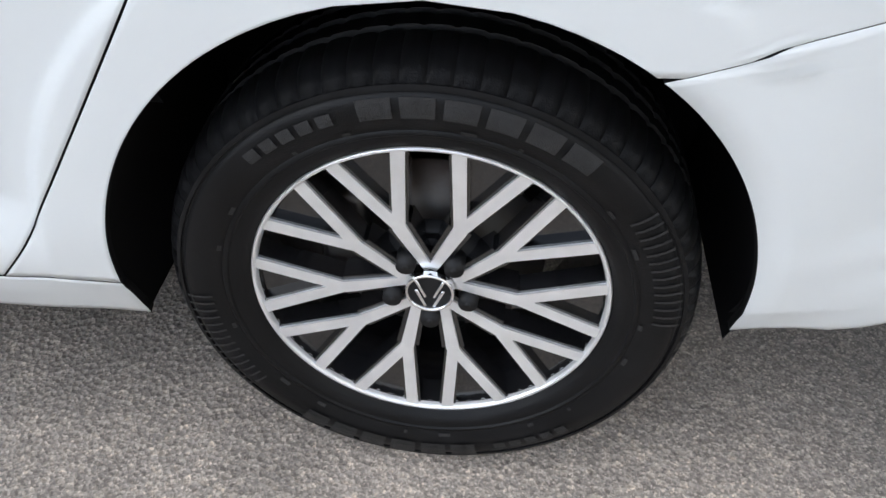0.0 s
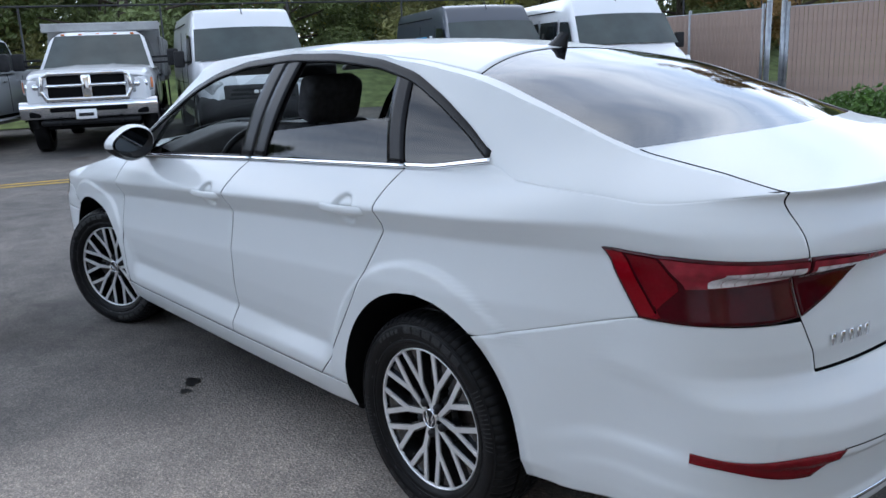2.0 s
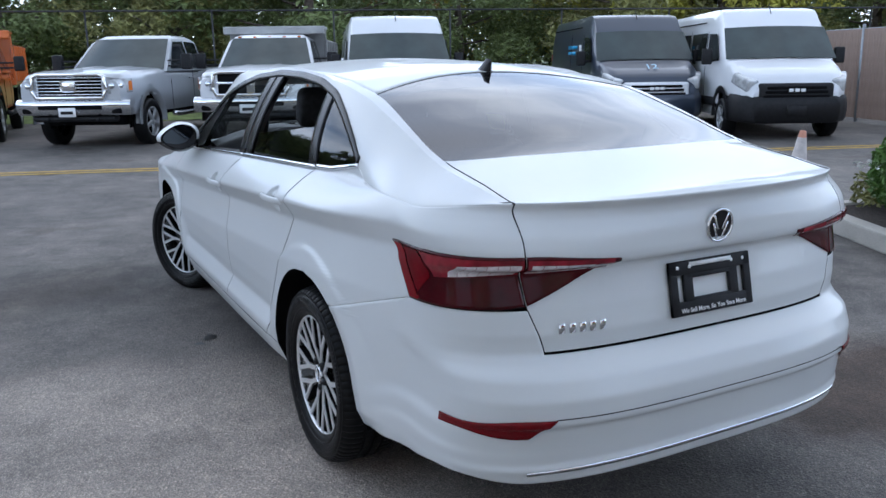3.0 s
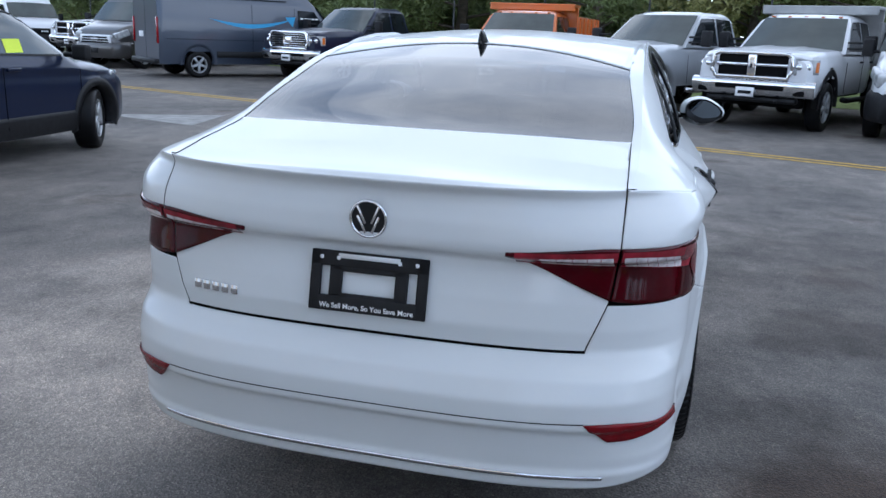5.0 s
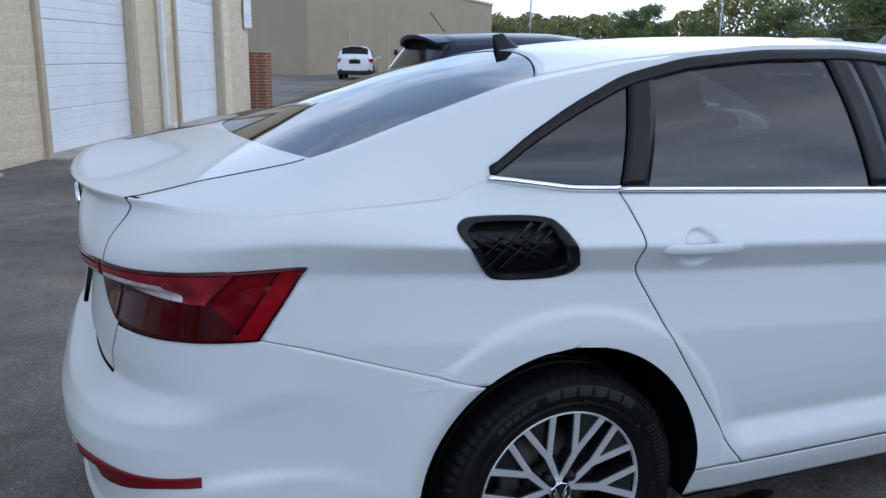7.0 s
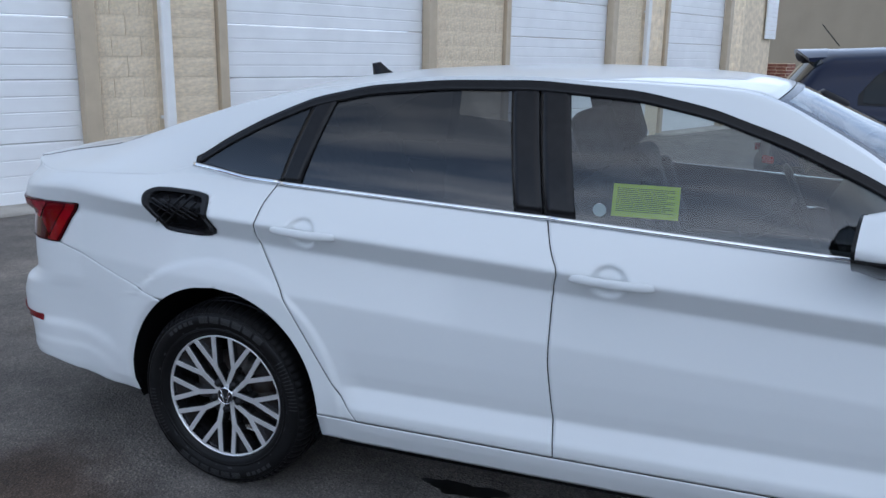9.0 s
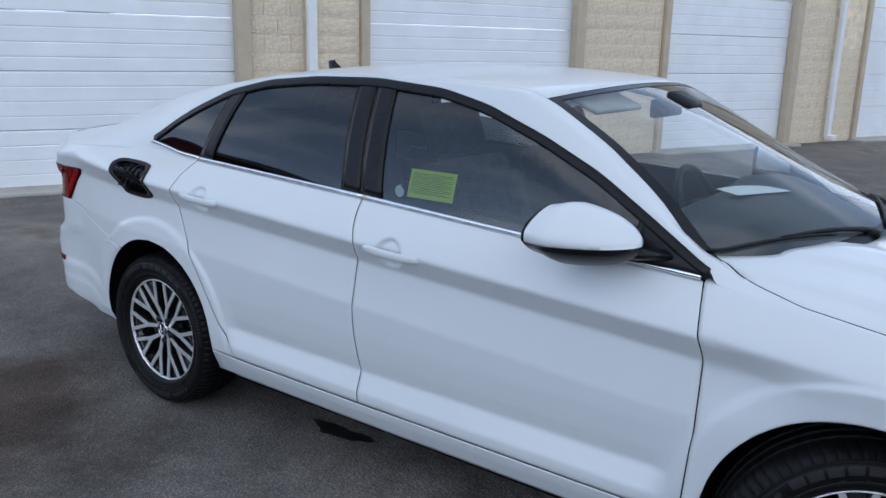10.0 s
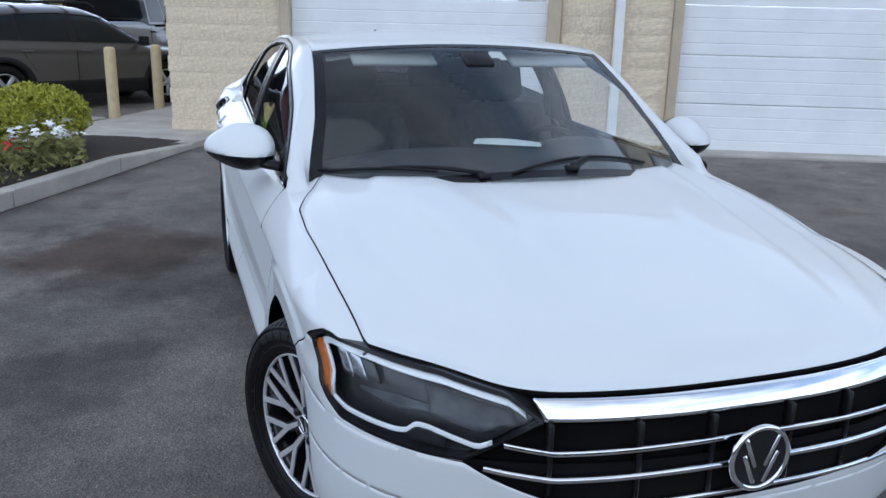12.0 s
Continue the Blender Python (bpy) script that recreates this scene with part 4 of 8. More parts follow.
for s in (1, -1):
    bm = bmesh.new()
    patch(bm, const(2.09), const(2.695), lamp_low, lamp_top, 60, 12, skin, s, out=-0.040)
    # rim wall between cover and housing
    for zf in (lamp_low, lamp_top):
        rows = []
        for k in range(61):
            q = lerp(2.09, 2.695, k / 60)
            x, y = skin(q, zf(q))
            xi, yi = lerp(x, -3.05, 0.07), y * 0.945
            rows.append((bm.verts.new((x, s * y, zf(q))), bm.verts.new((xi, s * yi, zf(q)))))
        for a, b in zip(rows, rows[1:]):
            bm.faces.new((a[0], b[0], b[1], a[1]))
    tidy(bm)
    head = part("headlamp", bm, HOUSING, car, "dark headlamp with bright light strips and an amber corner")
    mixz = lambda f: (lambda q: lerp(lamp_low(q), lamp_top(q), f))
    strip_lo = pl((2.13, 0.690), (2.17, 0.662), (2.22, 0.652), (2.38, 0.652), (2.41, 0.656), (2.44, 0.676), (2.47, 0.674), (2.57, 0.648), (2.62, 0.668))
    for nm, qa, qb, z0, z1, mat, o, n, lab in (
            ("light_strip", 2.115, 2.665, lambda q: lamp_top(q) - 0.025, lambda q: lamp_top(q) - 0.012, PIPE, -0.010, 40, "white light guide"),
            ("light_strip", 2.13, 2.60, lambda q: strip_lo(q) - 0.005, lambda q: strip_lo(q) + 0.005, PIPE, -0.010, 40, "white light guide"),
            ("light_strip", 2.166, 2.176, lambda q: strip_lo(q), lambda q: lamp_top(q) - 0.024, PIPE, -0.009, 2, "white light guide"),
            ("amber_corner", 2.103, 2.163, lambda q: lamp_low(q) + 0.007, lambda q: lamp_top(q) - 0.012, AMBER, -0.008, 10, "amber side reflector"),
            ("reflector_cell", 2.19, 2.235, lambda q: 0.716, lambda q: lamp_top(q) - 0.026, CELL, -0.026, 6, ""),
            ("reflector_cell", 2.24, 2.285, lambda q: 0.720, lambda q: lamp_top(q) - 0.026, CELL, -0.028, 6, ""),
            ("reflector_cell", 2.29, 2.335, lambda q: 0.726, lambda q: lamp_top(q) - 0.026, HOUSING, -0.024, 6, ""),
            ("lamp_wedge", 2.26, 2.46, lambda q: 0.690 + 0.10 * abs(q - 2.38), lambda q: 0.716 - 0.08 * abs(q - 2.38), SMOKE, -0.026, 16, "grey chevron"),
            ("lamp_wedge", 2.46, 2.645, lambda q: strip_lo(q) + 0.018, lambda q: max(strip_lo(q) + 0.02, lamp_top(q) - 0.040), SMOKE, -0.030, 14, ""),
            ("lower_lens", 2.24, 2.50, lambda q: lamp_low(q) + 0.006, lambda q: strip_lo(q) - 0.008, HOUSING, -0.022, 14, "")):
        bm = bmesh.new()
        patch(bm, const(qa), const(qb), z0, z1, n, 4, skin, s, out=o)
        tidy(bm)
        thicken(part(nm, bm, mat, head, lab), 0.006)
    bm = bmesh.new()
    for k, zf in ((-1, lamp_top), (1, lamp_low)):
        patch(bm, const(2.09), const(2.694), lambda q, zf=zf, k=k: zf(q) + (0 if k > 0 else -0.008), lambda q, zf=zf, k=k: zf(q) + (0.0055 if k > 0 else 0), 60, 1, skin, s, out=0.0005)
    tidy(bm)
    part("lamp_rim", bm, BLACK, head, "black lamp edge")
    bm = bmesh.new()
    patch(bm, const(2.09), const(2.695), lamp_low, lamp_top, 60, 12, skin, s, out=-0.001)
    tidy(bm)
    lens = part("lamp_cover", bm, GLASS_LAMP, head, "clear polycarbonate cover")
    lens.visible_shadow = False


# round badges: chrome ring, dark field, plain bright bars
def badge(parent, m, r):
    bm = bmesh.new()
    lathe(bm, [(r, -0.004), (r, 0.003), (r * 0.93, 0.006), (r * 0.86, 0.004), (r * 0.85, 0.0)], 40, axis="z")
    for x, y, h, a in ((-0.36, 0.20, 0.98, 24), (0.36, 0.20, 0.98, -24), (-0.36, -0.30, 0.98, 24), (0.36, -0.30, 0.98, -24)):
        box(bm, (0, 0, 0), (0.13 * r, h * r, 0.004), m=Matrix.Translation((x * r, y * r, 0.002)) @ Matrix.Rotation(radians(a), 4, "Z"), bev=0.0008)
    bm.transform(m)
    b = part("badge", bm, CHROME, parent, "round chrome badge with plain chevrons")
    bm = bmesh.new()
    bmesh.ops.create_circle(bm, cap_ends=True, segments=40, radius=r * 0.93)
    bm.transform(m)
    part("badge_field", bm, SATIN, b)


FACE_X = Matrix(((0, 0, 1, 0), (1, 0, 0, 0), (0, 1, 0, 0), (0, 0, 0, 1)))
badge(boot, Matrix.Translation((1.068, 0, 0.972)) @ Matrix.Rotation(radians(4), 4, "Y") @ FACE_X, 0.050)
badge(grille, Matrix.Translation((-3.638, 0, 0.610)) @ Matrix.Rotation(radians(180), 4, "Z") @ FACE_X, 0.077)
# model name: five plain bright bars
bm = bmesh.new()
for k in range(5):
    y = -0.508 + 0.030 * k
    x, _ = skin(q_at_y(abs(y), 0.735), 0.735)
    box(bm, (x + 0.003, y, 0.735), (0.005, 0.021, 0.027), bev=0.001)
part("name_badge", bm, CHROME, boot, "five small bright bars")

# licence plate frame with no plate
TILT_P = Matrix.Translation((1.052, -0.004, 0.797)) @ Matrix.Rotation(radians(-12), 4, "Y") @ FACE_X
bm = bmesh.new()
W2, H2 = 0.157, 0.078
for c, sz in (((0, 0.058, 0), (2 * W2, 0.040, 0.012)), ((0, -0.058, 0), (2 * W2, 0.040, 0.012)), ((-0.143, 0, 0), (0.028, 0.156, 0.012)), ((0.143, 0, 0), (0.028, 0.156, 0.012)), ((-0.088, 0, -0.001), (0.034, 0.13, 0.012)), ((0.088, 0, -0.001), (0.034, 0.13, 0.012)), ((0, 0.034, -0.001), (0.19, 0.016, 0.012)), ((0, -0.037, -0.001), (0.19, 0.014, 0.012))):
    box(bm, c, sz, bev=0.003, seg=2)
bm.transform(TILT_P)
frame_ob = part("plate_frame", bm, SATIN, boot, "black dealer plate frame without a plate")
text("slogan", "We Sell More, So You Save More", 0.0185, WHITELET, TILT_P @ Matrix.Translation((0, -0.064, 0.0068)), frame_ob, 0.0004, width=0.0003)
bm = bmesh.new()
box(bm, (0, 0.066, 0.0065), (0.165, 0.012, 0.001))
for x in (-0.128, -0.082, 0.082, 0.128):
    box(bm, (x, 0.060, 0.007), (0.010, 0.010, 0.004), bev=0.002)
bm.transform(TILT_P)
part("dealer_bar", bm, WHITELET, frame_ob)

# fuel filler recess, its flap missing
fc = (sum(p[0] for p in fuel_pts) / len(fuel_pts), sum(p[1] for p in fuel_pts) / len(fuel_pts))
bm = bmesh.new()
rings = []
for k, o in ((1.03, -0.001), (1.025, 0.004), (0.98, 0.006), (0.86, 0.003), (0.82, -0.004), (0.78, -0.030), (0.0, -0.031)):
    rings.append([bm.verts.new((fc[0] + (x - fc[0]) * k, flank(fc[0] + (x - fc[0]) * k, fc[1] + (z - fc[1]) * k) + o, fc[1] + (z - fc[1]) * k)) for x, z in fuel_pts])
for a, b in zip(rings, rings[1:]):
    for i in range(len(fuel_pts)):
        j = (i + 1) % len(fuel_pts)
        bm.faces.new((a[i], a[j], b[j], b[i]))
bmesh.ops.remove_doubles(bm, verts=bm.verts, dist=0.0005)
bmesh.ops.recalc_face_normals(bm, faces=bm.faces)
filler = part("fuel_recess", bm, BLACK, car, "open black fuel filler recess", smooth=False)
bm = bmesh.new()
for k in range(4):
    for a in (32, -32):
        x = fc[0] - 0.055 + 0.036 * k
        box(bm, (0, 0, 0), (0.15 if 0 < k < 3 else 0.09, 0.012, 0.005), m=Matrix.Translation((x, flank(x, fc[1]) - 0.022, fc[1] - 0.002)) @ Matrix.Rotation(radians(a + 8), 4, "Y"), bev=0.001)
part("fuel_rib", bm, BLACK, filler)

# shark-fin aerial
bm = bmesh.new()


def fin(u, v):
    h = v
    x = lerp(lerp(-0.275, -0.205, h ** 0.8), lerp(-0.175, -0.170, h), u)
    half = 0.020 * (1 - h) ** 0.7 * math.sin(math.pi * min(1, max(0, u))) ** 0.6 + 0.002
    return x, half, h


for s in (1, -1):
    grid(bm, lambda u, v, s=s: (fin(u, v)[0], s * fin(u, v)[1], roof(fin(u, v)[0], 0) - 0.004 + 0.054 * fin(u, v)[2] ** 1.1), 14, 10)
fold(bm)
bmesh.ops.recalc_face_normals(bm, faces=bm.faces)
part("aerial", bm, BLACK, car, "black shark-fin aerial")

# door mirrors: a teardrop cap, tall and cut off at the glass, tapering forward to its foot
MIRROR = material("mirror_glass", (0.09, 0.10, 0.11), rough=0.02, metal=1.0)
for s in (1, -1):
    def cap(u, v, s=s):
        a = 2 * math.pi * u
        t = v
        f = max(0.0, 1 - t ** 2.3) ** 0.55
        f *= 0.80 + 0.20 * sstep(0.0, 0.30, t)
        x = lerp(-1.862, -2.105, t)
        ca, sa = math.cos(a), math.sin(a)
        y = 0.930 - 0.055 * t ** 1.5 + 0.122 * f * math.copysign(abs(ca) ** 0.85, ca)
        up = 0.082 if sa > 0 else 0.086
        z = 1.054 - 0.022 * t ** 1.6 + up * f * math.copysign(abs(sa) ** 0.9, sa) * (1 - 0.42 * max(0.0, ca)) - 0.004 * ca
        return (x + 0.22 * (y - 0.93) * (1 - t), s * y, z)

    bm = bmesh.new()
    grid(bm, cap, 56, 30, wrap=True)
    bmesh.ops.remove_doubles(bm, verts=bm.verts, dist=0.0003)
    bmesh.ops.recalc_face_normals(bm, faces=bm.faces)
    for v in bm.verts:
        if abs(v.co.z - 1.034) < 0.006:
            v.co.z = 1.034
    for f in bm.faces:
        c = f.calc_center_median()
        f.material_index = 1 if c.z < 1.034 or c.x - 0.22 * (abs(c.y) - 0.93) > -1.874 else 0
    mir = part("door_mirror", bm, (PAINT, BLACK), car, "white door mirror with a black underside")
    # black inner rim and the glass, turned a little to the car and down
    bm = bmesh.new()
    ctr = Vector((-1.876, s * 0.930, 1.058))
    rim = [Vector(cap(k / 56, 0.0)) for k in range(56)]
    r1 = [bm.verts.new(p) for p in rim]
    r2 = [bm.verts.new(ctr + (p - ctr) * 0.90 + Vector((-0.012, 0, 0))) for p in rim]
    r3 = [bm.verts.new(ctr + (p - ctr) * 0.2 + Vector((-0.02, 0, 0))) for p in rim]
    for a, b in ((r1, r2), (r2, r3)):
        for k in range(56):
            bm.faces.new((a[k], a[(k + 1) % 56], b[(k + 1) % 56], b[k]))
    part("mirror_surround", bm, BLACK, mir)
    bm = bmesh.new()
    vs = []
    for p in rim:
        d = (p - ctr) * 0.87
        vs.append(bm.verts.new(ctr + Vector((d.x - 0.010 + 0.22 * d.z + s * 0.06 * d.y, d.y, d.z))))
    bm.faces.new(vs)
    part("mirror_glass", bm, MIRROR, mir, smooth=False)
    bm = bmesh.new()
    tube(bm, [(-2.02, s * 0.88, 1.012), (-2.07, s * 0.845, 1.006), (-2.12, s * 0.80, 1.004)], lambda t: 0.030 - 0.006 * t, 12)
    for v in bm.verts:
        v.co.z = 1.006 + (v.co.z - 1.006) * 0.62
        v.co.x = -2.07 + (v.co.x + 2.07) * 1.35
    part("mirror_foot", bm, BLACK, mir)

# wipers: arm, blade and pivot cap, lying low along the foot of the screen
for (bx0, by0), (bx1, by1), (px, py) in (((-2.215, 0.69), (-2.455, 0.35), (-2.53, 0.22)), ((-2.55, 0.13), (-2.40, -0.44), (-2.535, -0.085))):
    bm = bmesh.new()
    at = lambda x, y, o: (x, y, max(roof(x, y), hood_z(x, y) + 0.004) + o)
    tube(bm, [at(lerp(bx0, bx1, k / 14), lerp(by0, by1, k / 14), 0.005) for k in range(15)], 0.0055, 6)
    mx, my = lerp(bx0, bx1, 0.55), lerp(by0, by1, 0.55)
    tube(bm, [at(lerp(px, mx, k / 8), lerp(py, my, k / 8), 0.008 + 0.003 * math.sin(math.pi * k / 8)) for k in range(9)], lambda t: 0.009 - 0.004 * t, 6)
    box(bm, at(px, py, 0.002), (0.040, 0.040, 0.018), bev=0.007, seg=2)
    part("wiper", bm, SATIN, car, "black wiper arm and blade")


MOULDED = material("matt_moulded_rubber", (0.013, 0.013, 0.0135), rough=0.5, spec=0.45, vary=0.3, vary_scale=60, bump=0.4, bump_scale=900)


# ---- wheels: outer face towards +y at local y 0 ----
def make_wheel(name):
    wheel = thing(name, "", "")
    for k in ("label", "category"):
        if k in wheel:
            del wheel[k]
    wheel.parent = car
    prof = [(0.212, -0.004), (0.2205, 0.002), (0.226, 0.011), (0.236, 0.0165), (0.243, 0.0175), (0.245, 0.020), (0.249, 0.0200), (0.251, 0.0185), (0.262, 0.0235), (0.275, 0.0265), (0.290, 0.0255), (0.2955, 0.0225), (0.2965, 0.0205), (0.2990, 0.0200), (0.2998, 0.0225), (0.3045, 0.0215), (0.3055, 0.0185), (0.3125, 0.012), (0.3185, 0.001), (0.3225, -0.012), (0.3255, -0.030), (0.3262, -0.050), (0.319, -0.052), (0.319, -0.060), (0.3266, -0.062), (0.327, -0.086), (0.319, -0.088), (0.319, -0.097), (0.327, -0.099), (0.3266, -0.124), (0.319, -0.126), (0.319, -0.134), (0.3262, -0.136), (0.3255, -0.156), (0.3215, -0.178), (0.310, -0.194), (0.29, -0.205), (0.25, -0.206), (0.21, -0.19)]
    bm = bmesh.new()
    seg = 360
    rings = []
    for i in range(seg):
        a = 2 * math.pi * i / seg
        ring = []
        for r, o in prof:
            rr = r
            skew = int(round(o * 30)) if o < -0.045 else 0
            if (r > 0.3045 and -0.053 < o < 0.020 and i % 5 == 0) or (o < -0.135 and r > 0.312 and i % 5 == 0):
                rr = r - 0.0026
                o = o - (0.003 if o > -0.02 else 0)
            if -0.13 < o < -0.055 and r > 0.324 and (i + skew * 2) % 6 == 0:
                rr = r - 0.0022
            ring.append(bm.verts.new((rr * math.cos(a), o, rr * math.sin(a))))
        rings.append(ring)
    for i in range(seg):
        a, b = rings[i], rings[(i + 1) % seg]
        for j in range(len(prof) - 1):
            bm.faces.new((a[j], b[j], b[j + 1], a[j + 1]))
    bmesh.ops.recalc_face_normals(bm, faces=bm.faces)
    tyre = part("tyre", bm, RUBBER, wheel, "black all-season tyre")
    tyre.data.set_sharp_from_angle(angle=radians(40))
    # raised plain blocks and ribs on the sidewall
    bm = bmesh.new()

    def arc_block(a0, a1, r0, r1, h=0.0025, n=5):
        sw = softened_side
        grid(bm, lambda u, v: (lerp(r0, r1, v) * math.cos(lerp(a0, a1, u)), sw(lerp(r0, r1, v)) + h, lerp(r0, r1, v) * math.sin(lerp(a0, a1, u))), n, 3)

    softened_side = pl((0.245, 0.020), (0.251, 0.0195), (0.262, 0.0235), (0.275, 0.0265), (0.290, 0.0255), (0.299, 0.0225), (0.31, 0.014))
    for base in (0.55 * math.pi, 1.55 * math.pi):
        for k in range(6):
            a0 = base + 0.50 - 0.155 * k
            arc_block(a0, a0 - 0.125, 0.270, 0.2935)
            arc_block(a0 - 0.035, a0 - 0.09, 0.2765, 0.287, 0.0040, 3)
        for k in range(5):
            a0 = base - 0.50 - 0.085 * k
            arc_block(a0, a0 - 0.06, 0.272, 0.286)
        for k in range(14):
            a0 = base + 0.8 + 0.045 * k
            arc_block(a0, a0 + 0.012, 0.266, 0.298, 0.0018, 2)
    for k in range(26):
        a0 = 0.24 * k + 0.03
        if k % 3:
            arc_block(a0, a0 + 0.02 + 0.015 * (k % 4), 0.2525, 0.2575, 0.0016, 2)
    tagged(part("sidewall_relief", bm, MOULDED, tyre), kind="stuff")
    # barrel and lip
    bm = bmesh.new()
    lathe(bm, [(0.2195, -0.004), (0.2205, 0.003), (0.2190, 0.0058), (0.2160, 0.0055), (0.2140, 0.0015), (0.2125, -0.006)], 96)
    bmesh.ops.recalc_face_normals(bm, faces=bm.faces)
    rim = part("rim", bm, MACHINED, wheel, "machined alloy rim edge")
    bm = bmesh.new()
    lathe(bm, [(0.2130, -0.004), (0.206, -0.03), (0.190, -0.06), (0.186, -0.12), (0.195, -0.18), (0.212, -0.195)], 72)
    bmesh.ops.recalc_face_normals(bm, faces=bm.faces)
    part("barrel", bm, WHEELBLACK, rim)

    FLIP = Matrix(((1, 0, 0, 0), (0, 0, 1, 0), (0, 1, 0, 0), (0, 0, 0, 1)))

    def pol(r, deg):
        return Vector((r * math.cos(radians(deg)), r * math.sin(radians(deg))))

    def bar(bm, p, q, w0, w1, y0, h):
        d = (q - p).normalized()
        n = Vector((-d.y, d.x))
        pts = [p + n * w0, p - n * w0, q - n * w1, q + n * w1]
        prism(bm, [tuple(v) for v in pts], h, FLIP @ Matrix.Translation((0, 0, y0)))

    def dish(bm):
        for v in bm.verts:
            r = math.hypot(v.co.x, v.co.z)
            v.co.y -= 0.020 * (1 - min(1.0, r / 0.205)) ** 1.3
        bmesh.ops.recalc_face_normals(bm, faces=bm.faces)

    for k in range(5):
        c = 90 + 72 * k
        face, body = bmesh.new(), bmesh.new()
        for sd in (1, -1):
            apex, node = pol(0.030, c + sd * 3), pol(0.106, c + sd * 19.5)
            bar(face, apex, node, 0.0062, 0.0088, -0.001, 0.004)
            bar(body, apex, node, 0.0115, 0.0150, -0.034, 0.033)
            for d in (8.8, 29.5):
                tip = pol(0.2150, c + sd * d)
                st = node + (tip - node).normalized() * -0.004
                bar(face, st, tip, 0.0074, 0.0080, -0.001, 0.004)
                bar(body, st, tip, 0.0105, 0.0115, -0.030, 0.029)
            # black pocket between the two prongs
            prism(body, [tuple(pol(0.112, c + sd * 19.5)), tuple(pol(0.21, c + sd * 10)), tuple(pol(0.212, c + sd * 19)), tuple(pol(0.21, c + sd * 28))], 0.012, FLIP @ Matrix.Translation((0, 0, -0.022)))
        # web at the foot of the spoke
        prism(body, [tuple(pol(0.03, c - 36)), tuple(pol(0.075, c - 16)), tuple(pol(0.075, c + 16)), tuple(pol(0.03, c + 36))], 0.02, FLIP @ Matrix.Translation((0, 0, -0.038)))
        for b in (face, body):
            dish(b)
        sp = part("spoke", body, WHEELBLACK, rim, "gloss black double spoke", smooth=False)
        part("spoke_face", face, MACHINED, rim, "bare machined spoke face", smooth=False)
    bm = bmesh.new()
    lathe(bm, [(0.0, -0.028), (0.062, -0.028), (0.075, -0.034), (0.08, -0.05)], 40)
    for k in range(5):
        p = pol(0.050, 126 + 72 * k)
        bmesh.ops.create_cone(bm, cap_ends=True, segments=16, radius1=0.0135, radius2=0.012, depth=0.026, matrix=Matrix.Translation((p.x, -0.016, p.y)) @ Matrix.Rotation(radians(-90), 4, "X"))
        bmesh.ops.create_cone(bm, cap_ends=True, segments=12, radius1=0.004, radius2=0.004, depth=0.029, matrix=Matrix.Translation((p.x, -0.0155, p.y)) @ Matrix.Rotation(radians(-90), 4, "X"))
    bmesh.ops.recalc_face_normals(bm, faces=bm.faces)
    part("hub", bm, SATIN, rim, "black hub with five capped lug bolts")
    badge(rim, Matrix.Translation((0, -0.006, 0)) @ Matrix(((1, 0, 0, 0), (0, 0, 1, 0), (0, 1, 0, 0), (0, 0, 0, 1))), 0.031)
    bm = bmesh.new()
    lathe(bm, [(0.0, -0.085), (0.142, -0.085), (0.142, -0.095), (0.05, -0.095)], 48)
    bmesh.ops.recalc_face_normals(bm, faces=bm.faces)
    disc = part("brake_disc", bm, BRAKE, wheel, "rusty iron brake disc")
    bm = bmesh.new()
    box(bm, (0.115, -0.075, 0.03), (0.06, 0.05, 0.15), bev=0.012, seg=2)
    part("brake_caliper", bm, BRAKE, wheel)
    return wheel


STEER = 24.0
wheel = make_wheel("wheel")
wheel.matrix_basis = pose(0, 0.849, 0.322)
copy_thing(wheel, pose(0, -0.849, 0.322, 0, 0, 180))
copy_thing(wheel, pose(-WB, 0.83, 0.322, 0, 0, STEER) @ pose(0, 0.0, 0, 0, 25, 0))
copy_thing(wheel, pose(-WB, -0.815, 0.322, 0, 0, 180 + STEER) @ pose(0, 0.0, 0, 0, 40, 0))

# ---- cabin ----
def cushion(bm, c, sz, m=None, bev=0.05):
    box(bm, c, sz, m=m, bev=bev, seg=4)


for s in (1, -1):
    seat = thing("front_seat", "", "")
    for k in ("label", "category"):
        if k in seat:
            del seat[k]
    seat.parent = car
    bm = bmesh.new()
    cushion(bm, (-1.62, s * 0.36, 0.52), (0.52, 0.50, 0.20))
    part("seat_cushion", bm, FABRIC, seat)
    lean = Matrix.Translation((-1.36, s * 0.36, 0.60)) @ Matrix.Rotation(radians(20), 4, "Y")
    bm = bmesh.new()
    cushion(bm, (0, 0, 0.26), (0.15, 0.48, 0.58), m=lean, bev=0.06)
    cushion(bm, (-0.03, 0.2, 0.24), (0.16, 0.08, 0.46), m=lean, bev=0.035)
    cushion(bm, (-0.03, -0.2, 0.24), (0.16, 0.08, 0.46), m=lean, bev=0.035)
    part("seat_back", bm, FABRIC, seat)
    bm = bmesh.new()
    cushion(bm, (-0.01, 0, 0.66), (0.11, 0.27, 0.19), m=lean, bev=0.05)
    for y in (-0.06, 0.06):
        cyl(bm, lean @ Vector((0, y, 0.5)), lean @ Vector((0, y, 0.62)), 0.008, seg=8)
    part("headrest", bm, FABRIC, seat)
bench = bmesh.new()
cushion(bench, (-0.55, 0, 0.55), (0.50, 0.78, 0.22), bev=0.06)
lean = Matrix.Translation((-0.16, 0, 0.60)) @ Matrix.Rotation(radians(24), 4, "Y")
cushion(bench, (0, 0, 0.36), (0.16, 1.24, 0.36), m=lean, bev=0.06)
